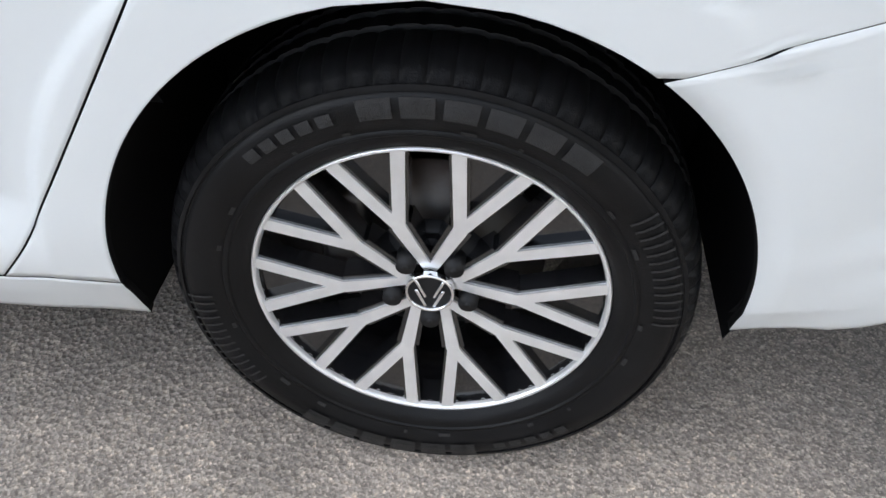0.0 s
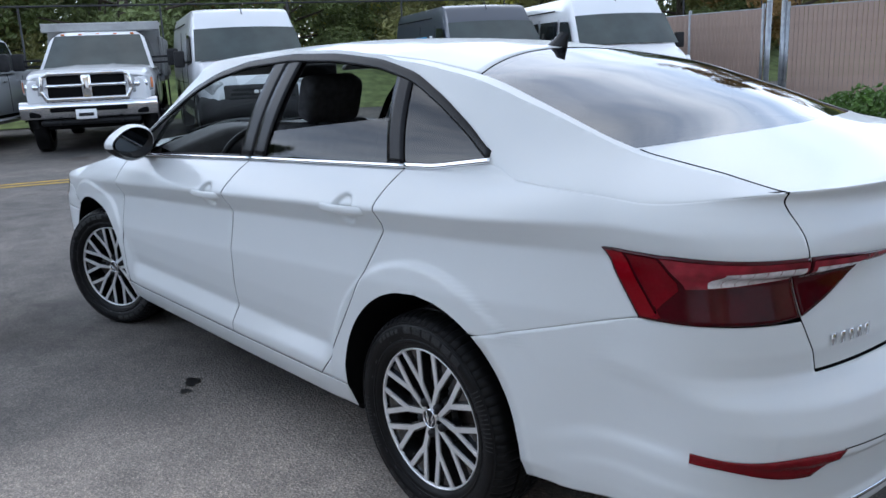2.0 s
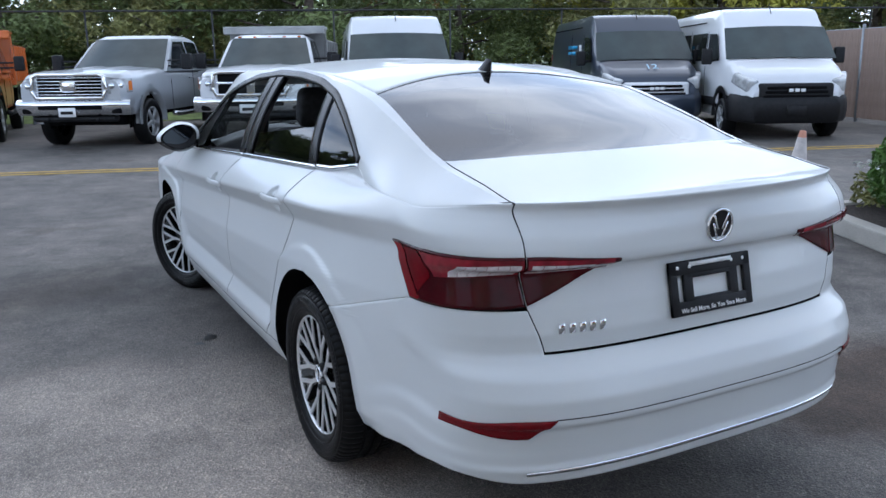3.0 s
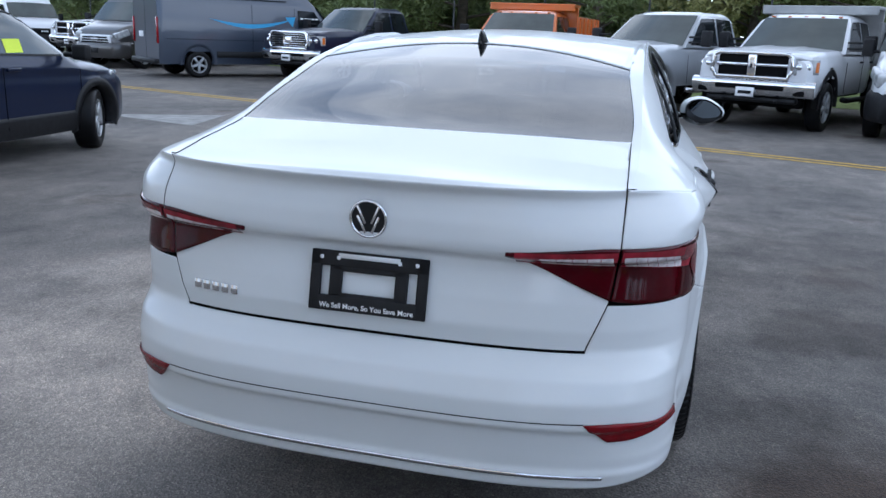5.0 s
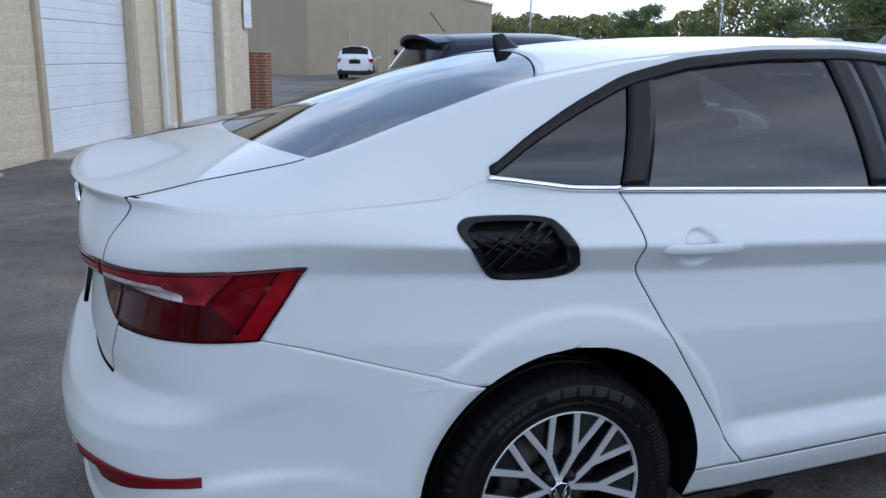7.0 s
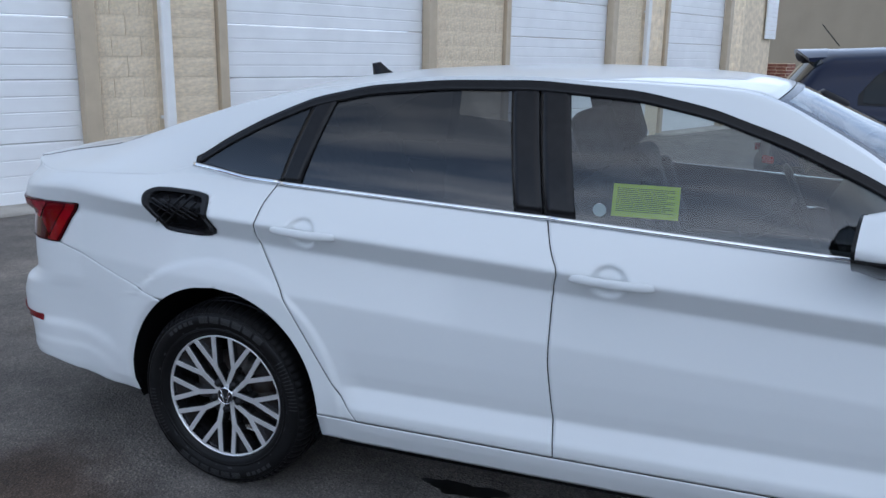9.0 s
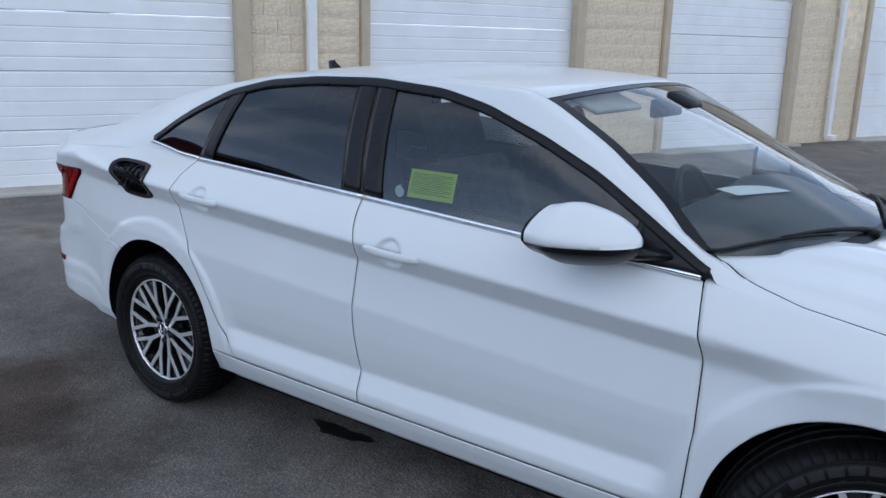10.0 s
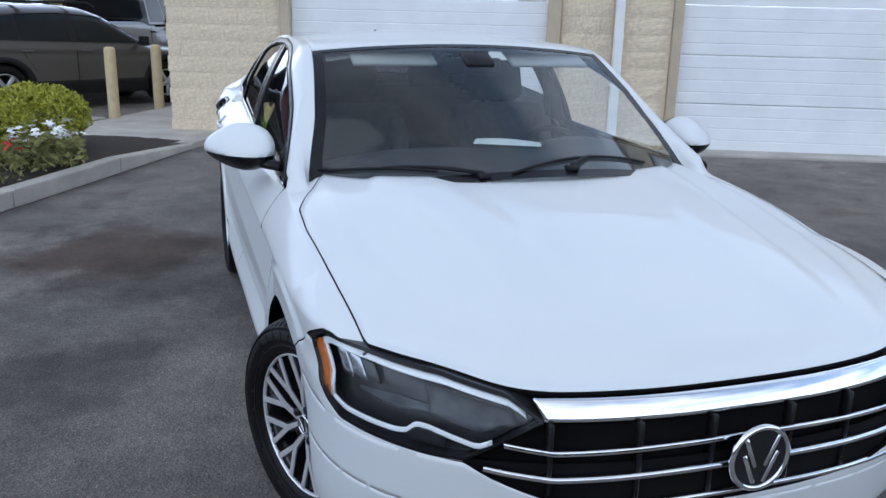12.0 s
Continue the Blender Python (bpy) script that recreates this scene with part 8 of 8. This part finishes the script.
    def glazed(name, xa, xb, o, mat, inset, s, lab=""):
        bm = bmesh.new()
        grid(bm, lambda u, v: (lerp(xa, xb, u), s * (wide(lerp(xa, xb, u), lerp(b0(lerp(xa, xb, u)) + inset, max(b0(lerp(xa, xb, u)) + inset + 0.002, t0(lerp(xa, xb, u)) - inset), v)) + o), lerp(b0(lerp(xa, xb, u)) + inset, max(b0(lerp(xa, xb, u)) + inset + 0.002, t0(lerp(xa, xb, u)) - inset), v)), 16, 8)
        bmesh.ops.recalc_face_normals(bm, faces=bm.faces)
        return part(name, bm, mat, cab, lab)

    for s in (1, -1):
        glazed("window_surround", XR + 0.70, 0.86 * k, 0.004, SATIN, 0.0, s, "black window surround")
        for i, (xa, xb) in enumerate(((0.80 * k, -0.20 * k), (-0.30 * k, -1.02 * k), (-1.05 * k, XR + 0.745))):
            win = glazed("side_window", xa, xb, 0.008, V_SCREEN if i == 0 and notice else V_GLASS, 0.020, s)
            if notice and i == 0:
                bm = bmesh.new()
                grid(bm, lambda u, v: (lerp(0.14, -0.10, u), s * (wide(lerp(0.14, -0.10, u), b0(0.0) + lerp(0.03, 0.16, v)) + 0.013), b0(0.0) + lerp(0.03, 0.16, v)), 3, 3)
                part("yellow_notice", bm, YELLOW, win, "bright yellow paper notice")
            if i < 2:
                bm = bmesh.new()
                tube(bm, [(x, s * (wide(x, t0(x)) + 0.016), t0(x) - 0.01) for x in (lerp(xa - 0.55 * (i == 0), xb, q / 8) for q in range(9))], 0.016, 6)
                part("rain_deflector", bm, SATIN, cab)
        # fuel flap and tail lamp lie on the skin
        bm = bmesh.new()
        lamp_x = lambda v: XR + lerp(0.17, 0.40, max(0.0, v) ** 0.8)

        def lens(u, v, o, z0, z1, s=s):
            z = lerp(z0, z1, v)
            x = lerp(XR + 0.006, lamp_x((z - belt + 0.30) / 0.28), u ** 1.6)
            return (x, s * (wide(x, z) + o), z)

        grid(bm, lambda u, v: lens(u, v, 0.014, belt - 0.30, belt - 0.02), 14, 8)
        tl = part("tail_lamp", bm, REDLENS, ob, "bright red tail lamp")
        bm = bmesh.new()
        grid(bm, lambda u, v: lens(u * 0.85, v, 0.018, belt - 0.295, belt - 0.215), 10, 3)
        part("reverse_lens", bm, CLEARLENS, tl)
        bm = bmesh.new()
        fx, fz = XR + 0.62, belt - 0.13
        pts = [(fx + 0.075 * math.copysign(abs(math.cos(a)) ** 0.5, math.cos(a)), fz + 0.085 * math.copysign(abs(math.sin(a)) ** 0.5, math.sin(a))) for a in (math.pi * q / 14 for q in range(29))]
        tube(bm, [(x, s * (wide(x, z) + 0.001), z) for x, z in pts], 0.003, 4)
        part("fuel_flap_line", bm, SHELL, ob)
        for i in range(2):
            bm = bmesh.new()
            box(bm, (-0.10 * k - 0.86 * k * i, s * (wide(-0.10 * k - 0.86 * k * i, belt - 0.10) + 0.012), belt - 0.10), (0.19, 0.035, 0.035), bev=0.012, seg=2)
            part("door_handle", bm, body, ob)
        panel_lines(ob, [[(-0.24 * k, s * (W + 0.001), z) for z in (0.35, 0.7, belt - 0.08)], [(0.95 * k, s * (W + 0.001), z) for z in (0.4, 0.7, belt - 0.12)], [(-0.86 * k, s * (W - 0.001), 0.62), (-1.02 * k, s * (W - 0.01), belt - 0.1)]])
        bm = bmesh.new()
        xa, xb = axles[1] + R + 0.07, axles[0] - R - 0.07
        grid(bm, lambda u, v, s=s: (lerp(xa, xb, u), s * (wide(lerp(xa, xb, u), lerp(0.24, 0.46, v)) + (0.014 if v < 0.95 else 0.0)), lerp(0.24, 0.46, v)), 12, 10)
        part("sill_cladding", bm, SATIN, ob)
        bm = bmesh.new()
        box(bm, (0, 0, 0), (0.40, 0.20, 0.17), m=Matrix.Translation((XF - 0.37, s * (W - 0.225), belt - 0.25)) @ Matrix.Rotation(radians(-24 * s), 4, "Z"), bev=0.05, seg=3)
        part("headlamp", bm, V_LAMP, ob)
        if rails:
            bm = bmesh.new()
            tube(bm, [(0.2 * k, s * (W - 0.24), H - 0.03), (0.1 * k, s * (W - 0.24), H + 0.035), (-1.2 * k, s * (W - 0.25), H + 0.03), (-1.35 * k, s * (W - 0.25), H - 0.04)], 0.018, 6)
            part("roof_rail", bm, SATIN, ob)
    if rails:
        for x in (-0.1, -0.85):
            bm = bmesh.new()
            box(bm, (x * k, 0, H + 0.05), (0.07, 1.3, 0.03), bev=0.01)
            part("cross_bar", bm, SATIN, ob)
    # tail: spoiler, bumper, plate recess
    bm = bmesh.new()
    rows = []
    for q in range(17):
        y = lerp(-0.53, 0.53, q / 16)
        f = abs(y) / 0.53
        z = H - 0.045 - 0.085 * f ** 2.2
        x = XR + 0.20 + 0.07 * f ** 3
        rows.append([bm.verts.new(p) for p in ((XR + 0.48, y, z + 0.012), (x, y, z), (x + 0.015, y, z - 0.035), (XR + 0.42, y, z - 0.05))])
    for a, b in zip(rows, rows[1:]):
        for q in range(4):
            bm.faces.new((a[q], a[(q + 1) % 4], b[(q + 1) % 4], b[q]))
    for r in (rows[0], rows[-1]):
        bm.faces.new(r)
    bmesh.ops.recalc_face_normals(bm, faces=bm.faces)
    crisp(part("roof_spoiler", bm, body, ob), 40)
    bm = bmesh.new()

    def bumper(u, v):
        """Round the tail from one wheel arch to the other."""
        a = lerp(-1.0, 1.0, u)
        z = lerp(0.27, 0.50, v)
        bulge = 0.05 * math.sin(math.pi * min(1.0, v * 0.8 + 0.2))
        if abs(a) < 0.5:
            return (XR - bulge - 0.02 * (1 - (a / 0.5) ** 2), a / 0.5 * (W - 0.24), z)
        x = XR + (axles[1] - R - 0.09 - XR) * ((abs(a) - 0.5) / 0.5) ** 1.7
        f = (abs(a) - 0.5) / 0.5
        return (x - bulge * (1 - f) ** 2, math.copysign(width(x) + 0.012 + 0.4 * bulge * (1 - f), a), z)

    grid(bm, bumper, 36, 6)
    bmesh.ops.recalc_face_normals(bm, faces=bm.faces)
    part("rear_bumper", bm, SATIN, ob, "black plastic rear bumper")
    for s in (1, -1):
        bm = bmesh.new()
        box(bm, (0, 0, 0), (0.04, 0.17, 0.08), m=Matrix.Translation((XR + 0.005, s * (W - 0.20), 0.53)) @ Matrix.Rotation(radians(-38 * s), 4, "Z"), bev=0.012, seg=2)
        part("bumper_reflector", bm, REDLENS, ob, "small red reflector")
    bm = bmesh.new()
    box(bm, (XR + 0.012, 0, belt - 0.18), (0.04, 0.62, 0.24), bev=0.012)
    part("plate_recess", bm, SATIN, ob)
    bm = bmesh.new()
    box(bm, (XR - 0.012, 0, belt - 0.18), (0.015, 0.32, 0.16), bev=0.005)
    part("plate_frame", bm, BLACK, ob)
    bm = bmesh.new()
    box(bm, (XR - 0.02, 0, belt - 0.03), (0.02, 0.14, 0.045), bev=0.01)
    part("rear_emblem", bm, material("gold_emblem", (0.55, 0.42, 0.18), rough=0.3, metal=0.8), ob)
    bm = bmesh.new()
    tube(bm, [(XR + 0.13, 0.25, belt + 0.06), (XR + 0.17, -0.1, belt + 0.10)], 0.012, 5)
    box(bm, (XR + 0.12, 0.28, belt + 0.05), (0.06, 0.10, 0.05), bev=0.02)
    part("rear_wiper", bm, SATIN, ob)
    bm = bmesh.new()
    tube(bm, [(XR + 0.60, 0, H - 0.01), (XR + 0.42, 0, H + 0.20)], 0.005, 5)
    part("aerial", bm, SATIN, ob)
    bm = bmesh.new()
    box(bm, (0, 0, 0.36), (3.4 * k, 1.2, 0.18))
    part("underside", bm, SHELL, ob)
    mirrors(ob, 0.78 * k, W - 0.05, belt + 0.06, SATIN if body is not P_WHITE else body, 0.16, 0.18)
    finish_wheels(ob, axles, W - 0.005, R, V_RIM, SATIN, turn, wide)
    return ob


def stand(x, y, yaw):
    return pose(x, y, 0, 0, 0, yaw)


def front_at(x, y, yaw, d):
    """Pose whose point d metres ahead of the origin stands at x, y."""
    a = radians(yaw)
    return stand(x - d * math.cos(a), y - d * math.sin(a), yaw)


pickup("silver crew-cab pickup with a barred chrome grille", front_at(-13.75, -0.12, -33, 1.92), P_SILVER, "bars")
pickup("white chassis-cab truck with a grey steel tipper body", front_at(-12.80, 2.62, -25, 1.92), P_WHITE, "cross", bed=False, dump=material("dull_grey_steel", (0.33, 0.33, 0.32), rough=0.6, vary=0.2, vary_scale=3), flare=SATIN)
pickup("orange tipper truck with a high orange body", front_at(-15.6, -2.72, -6, 1.92), P_ORANGE, "cross", bed=False, dump=P_ORANGE, flare=SATIN)
van("white high-roof panel van parked nose out", front_at(-11.75, 5.05, -20, 1.93), P_WHITE, None)
van("slate grey high-roof delivery van with chalked numbers", front_at(-10.15, 9.70, -26, 1.93), P_SLATE, P_WHITE, marks=("numbers", "bars"), dark_nose=False)
van("white high-roof passenger van with a dark bumper", front_at(-7.75, 10.75, -31, 1.93), P_WHITE, None, marks=("windows",))
van("dark blue delivery van with a light blue curved stripe", stand(-19.3, -10.7, 142), P_SLATE, None, swoosh=True, dark_nose=False)
pickup("dark blue pickup with a chrome grille", front_at(-17.9, -8.2, -20, 1.92), P_NAVY, "bars")
van("dark grey van with a white grille surround", front_at(-19.8, -15.6, -10, 1.93), P_GRAPHITE, P_WHITE, dark_nose=False)
pickup("white pickup truck parked in the far row", front_at(-22.6, -18.6, -10, 1.92), P_WHITE, "cross")
pickup("black pickup truck parked in the far row", front_at(-21.5, -17.0, -10, 1.92), P_BLACKCAR, "cross")
van("white cargo van in the far row", stand(-27.5, -26.0, 60), P_WHITE, None)
crossover("dark blue compact crossover with red tail lamps", stand(-3.90, -6.27, 182.5), P_NAVY, L=4.14, H=1.63, notice=True, turn=24)
crossover("graphite grey crossover with roof bars", stand(10.5, 2.75, -57), P_GRAPHITE, L=4.6, W=0.92, H=1.62, R=0.36, rails=True)
pickup("black pickup with a blue oval on its tailgate", stand(14.2, 1.9, -25), P_BLACKCAR, "cross", back=True)
crossover("white sport utility car parked by the tan building", stand(-11.9, -44.0, 250), P_WHITE, L=5.0, W=0.98, H=1.85, R=0.4, group="far row of cars")
pickup("black pickup with a ladder rack by the tan building", stand(-15.0, -42.5, 250), P_BLACKCAR, "cross", back=True, group="far row of cars")
pickup("dark brown pickup by the tan building", stand(-18.3, -41.5, 250), P_GRAPHITE, "cross", back=True, group="far row of cars")
crossover("dark sedan by the tan building", stand(-21.3, -40.0, 250), P_NAVY, H=1.5, group="far row of cars")

# ---- tan building, fences, trees ----
tb = tagged(new("tan_building"), "long tan stucco building with a flat roof", "building")
A, B = Vector((-10.5, -51.0, 0)), Vector((-38.0, -83.0, 0))
d = (B - A).normalized()
tb.matrix_basis = Matrix(((d.x, -d.y, 0, A.x), (d.y, d.x, 0, A.y), (0, 0, 1, 0), (0, 0, 0, 1)))
bm = bmesh.new()
box(bm, ((B - A).length / 2, 8, 3.4), ((B - A).length, 16, 6.8))
part("wall", bm, STUCCO, tb, smooth=False)
bm = bmesh.new()
box(bm, ((B - A).length / 2, 8, 6.9), ((B - A).length + 0.3, 16.3, 0.25), bev=0.03)
part("parapet", bm, TANTRIM, tb, smooth=False)
for k in range(5):
    bm = bmesh.new()
    box(bm, (6 + 7 * k, -0.03, 1.6), (0.12, 0.1, 3.2))
    part("wall_pilaster", bm, TANTRIM, tb, smooth=False)

# low red building behind the parked cars
bm = bmesh.new()
box(bm, (24.0, 20.0, 1.6), (24.0, 6.0, 3.2), m=Matrix.Rotation(radians(8), 4, "Z"))
red = tagged(new("red_building"), "low dark red building beyond the parked cars", "building")
part("wall", bm, material("dark_red_boards", (0.20, 0.03, 0.035), rough=0.8, vary=0.15, vary_scale=2), red, smooth=False)
red.matrix_basis = pose(0.5, -14.0, 0)
bm = bmesh.new()
box(bm, (24.0, 20.0, 3.35), (24.6, 6.8, 0.3), m=Matrix.Rotation(radians(8), 4, "Z"))
part("roof", bm, material("grey_shingle", (0.16, 0.16, 0.17), rough=0.9, vary=0.2, vary_scale=6), red, smooth=False)

# slatted privacy fence
fence = tagged(new("slat_fence"), "pinkish tan slatted privacy fence on steel posts", "fence", kind="structure")
F0, F1, F2 = Vector((-13.5, 16.6, 0)), Vector((-6.75, 13.95, 0)), Vector((3.0, 13.0, 0))
slat = bmesh.new()
box(slat, (0, 0, 1.0), (0.085, 0.012, 1.9), bev=0.0)
sm = bpy.data.meshes.new("slat")
slat.to_mesh(sm)
slat.free()
sm.materials.append(SLATS)
for a, b in ((F0, F1), (F1 + Vector((0.5, -0.05, 0)), F2)):
    ln = (b - a).length
    dd = (b - a) / ln
    ang = math.atan2(dd.y, dd.x)
    n = int(ln / 0.096)
    for k in range(n):
        p = a + dd * (0.1 + 0.096 * k)
        ob = new("slat", sm)
        ob.parent = fence
        ob.matrix_basis = Matrix.Translation((p.x, p.y, 0.03)) @ Matrix.Rotation(ang + 0.12 * (-1) ** k, 4, "Z")
    bm = bmesh.new()
    for z in (0.12, 1.05, 1.98):
        tube(bm, [a + Vector((0, 0, z)) + Vector((-dd.y, dd.x, 0)) * 0.03, b + Vector((0, 0, z)) + Vector((-dd.y, dd.x, 0)) * 0.03], 0.02, 6)
    part("fence_rail", bm, GALV, fence)
    for k in range(int(ln / 2.4) + 1):
        bm = bmesh.new()
        p = a + dd * min(ln, 2.4 * k)
        cyl(bm, (p.x, p.y, 0), (p.x, p.y, 2.08), 0.035, seg=10)
        part("fence_post", bm, GALV, fence)
for p in (F1 + Vector((0.08, 0, 0)), F1 + Vector((0.42, -0.05, 0))):
    bm = bmesh.new()
    cyl(bm, (p.x, p.y, 0), (p.x, p.y, 2.10), 0.055, seg=12)
    bmesh.ops.create_uvsphere(bm, u_segments=10, v_segments=6, radius=0.06, matrix=Matrix.Translation((p.x, p.y, 2.11)))
    part("gate_post", bm, GALV, fence)

# chain-link fence and grass bank behind the trucks
CL0 = Vector((-21.5, -34.0, 0)) - ROAD_N * 9.5
bm = bmesh.new()
bank0 = CL0 - ROAD_N * 0.6
grid(bm, lambda u, v: bank0 + ROAD_D * 95 * u - ROAD_N * 40 * v + Vector((0, 0, 0.02 + 1.0 * sstep(0.0, 0.12, v) + 0.5 * v + 0.06 * noise.noise((u * 60, v * 30, 1)))), 70, 24)
tagged(part("grass_bank", bm, GRASS), "rough green grass bank behind the fence", "grass", kind="structure")
link = tagged(new("chain_link_fence"), "tall chain-link fence with a black top rail", "fence", kind="structure")
DARKSTEEL = material("black_steel", (0.02, 0.02, 0.022), rough=0.5, vary=0.2)
bm = bmesh.new()
tube(bm, [CL0 + ROAD_D * 3 * k + Vector((0, 0, 2.72)) for k in range(31)], 0.024, 6)
part("top_rail", bm, DARKSTEEL, link)
for k in range(31):
    bm = bmesh.new()
    p = CL0 + ROAD_D * 3 * k
    cyl(bm, p, p + Vector((0, 0, 2.75)), 0.022, seg=8)
    part("fence_post", bm, DARKSTEEL, link)


def make_tree(seed, h, mat, spread, n):
    r = random.Random(seed)
    ob = thing("tree", "broad leafy tree in the belt behind the fence", "tree", "tree belt")
    bm = bmesh.new()
    lean = Vector((r.uniform(-0.4, 0.4), r.uniform(-0.4, 0.4), 0))
    tube(bm, [Vector((0, 0, -0.2)), lean * 0.3 + Vector((0, 0, h * 0.3)), lean * 0.7 + Vector((0, 0, h * 0.6)), lean + Vector((0, 0, h * 0.9))], lambda t: 0.24 * h / 10 * (1 - 0.85 * t) + 0.02, 8)
    tips = []
    for k in range(13):
        a = k * 2.4 + r.uniform(-0.3, 0.3)
        z = h * (0.04 + 0.82 * k / 13)
        ln = spread * (1.05 - 0.5 * abs(2 * (z / h) - 0.6)) * r.uniform(0.75, 1.1)
        tip = Vector((ln * math.cos(a), ln * math.sin(a), z + h * 0.10))
        tube(bm, [Vector((0, 0, z * 0.92)) + lean * (z / h), Vector((tip.x * 0.5, tip.y * 0.5, z + h * 0.03)), tip], lambda t: 0.075 * (1 - 0.8 * t), 5)
        tips.append((tip, ln))
    tips.append((Vector((lean.x, lean.y, h * 0.92)), spread * 0.6))
    part("trunk", bm, BARK, ob)
    pts = []
    for tip, ln in tips:
        for c in range(4):
            ctr = tip * r.uniform(0.55, 1.05) + Vector((r.gauss(0, 0.35), r.gauss(0, 0.35), r.gauss(0, 0.3)))
            rad = r.uniform(0.45, 0.85) * spread / 3
            ctr.z = tip.z + r.gauss(0, 0.35)
            for _ in range(n // (len(tips) * 4)):
                v = Vector((r.gauss(0, 1), r.gauss(0, 1), r.gauss(0, 0.8))).normalized()
                pts.append((ctr + v * rad * r.uniform(0.6, 1.15), v))
    bm = bmesh.new()
    leaf_cloud(bm, pts, 0.115, r)
    part("crown", bm, mat, ob, smooth=False)
    return ob


KINDS = [make_tree(41, 8, LEAF_A, 3.4, 17000), make_tree(42, 7, LEAF_B, 3.3, 16000), make_tree(43, 8.5, LEAF_A, 3.2, 17000), make_tree(44, 6, LEAF_B, 3.2, 15000)]
YT = [make_tree(45, 5.6, LEAF_Y, 2.8, 10000), make_tree(46, 8, LEAF_O, 2.8, 9000)]
tagged(YT[0], "yellow-green leafy tree turning with autumn")
tagged(YT[1], "rusty autumn tree in the belt behind the fence")
rt = random.Random(7)
base = CL0 - ROAD_N * 7
k = 0
for row in range(3):
    for i in range(19):
        p = base + ROAD_D * (4.9 * i + rt.uniform(-1.3, 1.3) + 2.2 * row) - ROAD_N * (5.5 * row + rt.uniform(-1.5, 1.5))
        src = KINDS[(i * 3 + row + rt.randrange(2)) % 4] if rt.random() < 0.74 else YT[rt.randrange(2)]
        s = rt.uniform(0.80, 1.05)
        mm = Matrix.Translation((p.x, p.y, 0.9)) @ Matrix.Rotation(rt.uniform(0, 6.28), 4, "Z")
        c = copy_thing(src, mm)
        c.scale = (s * 1.15, s * 1.15, s * rt.uniform(0.72, 0.88))
# undergrowth that closes the foot of the belt
r = random.Random(91)
pts = []
for _ in range(60000):
    a, b = r.uniform(0, 92), abs(r.gauss(0, 2.2))
    h = 2.3 + 1.2 * noise.noise((a * 0.35, 0, 2)) + 0.6 * noise.noise((a * 1.3, 5, 2))
    p = CL0 - ROAD_N * (7.5 + b) + ROAD_D * a
    pts.append((Vector((p.x, p.y, 0.9 + h * r.random() ** 0.7)), Vector((ROAD_N.x, ROAD_N.y, 0.6)).normalized()))
bm = bmesh.new()
leaf_cloud(bm, pts, 0.11, r)
tagged(part("undergrowth", bm, LEAF_A, smooth=False), "dense green undergrowth along the foot of the trees", "undergrowth", kind="stuff")
# yellow tree in front of the belt
for src, x, y, s in ((YT[0], -17.5, 19.5, 1.0), (YT[0], -21.0, 20.5, 0.8), (YT[1], -12.5, 27.0, 1.0)):
    c = copy_thing(src, Matrix.Translation((x, y, 0.7)) @ Matrix.Rotation(x, 4, "Z"))
    c.scale = (s, s, s)
# trees beyond the far lots and behind the camera
for i in range(34):
    a = radians(lerp(196, 268, i / 33))
    dist = rt.uniform(95, 125)
    if 233 < math.degrees(a) < 246 and i % 3:
        continue
    c = copy_thing(KINDS[i % 4], Matrix.Translation((dist * math.cos(a), dist * math.sin(a), 0)) @ Matrix.Rotation(i * 1.7, 4, "Z"))
    s = rt.uniform(0.9, 1.25)
    c.scale = (s * 1.3, s * 1.3, s * 0.8)
for i in range(26):
    a = radians(lerp(-30, 100, i / 25))
    dist = rt.uniform(70, 95)
    c = copy_thing(KINDS[i % 4], Matrix.Translation((dist * math.cos(a), dist * math.sin(a), 0)) @ Matrix.Rotation(i * 1.7, 4, "Z"))
    c.scale = (1.0, 1.0, 0.6)
for o in KINDS:
    o.matrix_basis = Matrix.Translation((-46 + 3 * KINDS.index(o), -30 + 9 * KINDS.index(o), 0))
for o in YT:
    o.matrix_basis = Matrix.Translation((-30, 22 + 6 * YT.index(o), 0.6))
# low continuous wood along the horizon beyond the far lots
r = random.Random(57)
pts = []
for _ in range(42000):
    a = radians(r.uniform(192, 272))
    top = 7.0 + 1.6 * noise.noise((math.degrees(a) * 0.22, 3, 1)) + 1.3 * noise.noise((math.degrees(a) * 0.9, 8, 1)) + 3.5 * sstep(236, 226, math.degrees(a))
    d = r.uniform(118, 128)
    pts.append((Vector((d * math.cos(a), d * math.sin(a), top * r.random() ** 0.6)), Vector((-math.cos(a), -math.sin(a), 0.7)).normalized()))
bm = bmesh.new()
leaf_cloud(bm, pts, 0.42, r)
tagged(part("far_woods", bm, LEAF_B, smooth=False), "low green wood along the horizon", "woods", kind="stuff")
# lamp posts
for x, y in ((-30, -58), (-52, -62), (-44, -38)):
    bm = bmesh.new()
    cyl(bm, (0, 0, 0), (0, 0, 8.2), 0.10, 0.06, seg=10)
    box(bm, (0.35, 0, 8.2), (0.7, 0.25, 0.12), bev=0.03)
    ob = tagged(part("lamp_post", bm, GALV), "tall grey steel car park lamp post", "lamp post", "lamp posts")
    ob.matrix_basis = pose(x, y, 0, 0, 0, 60)
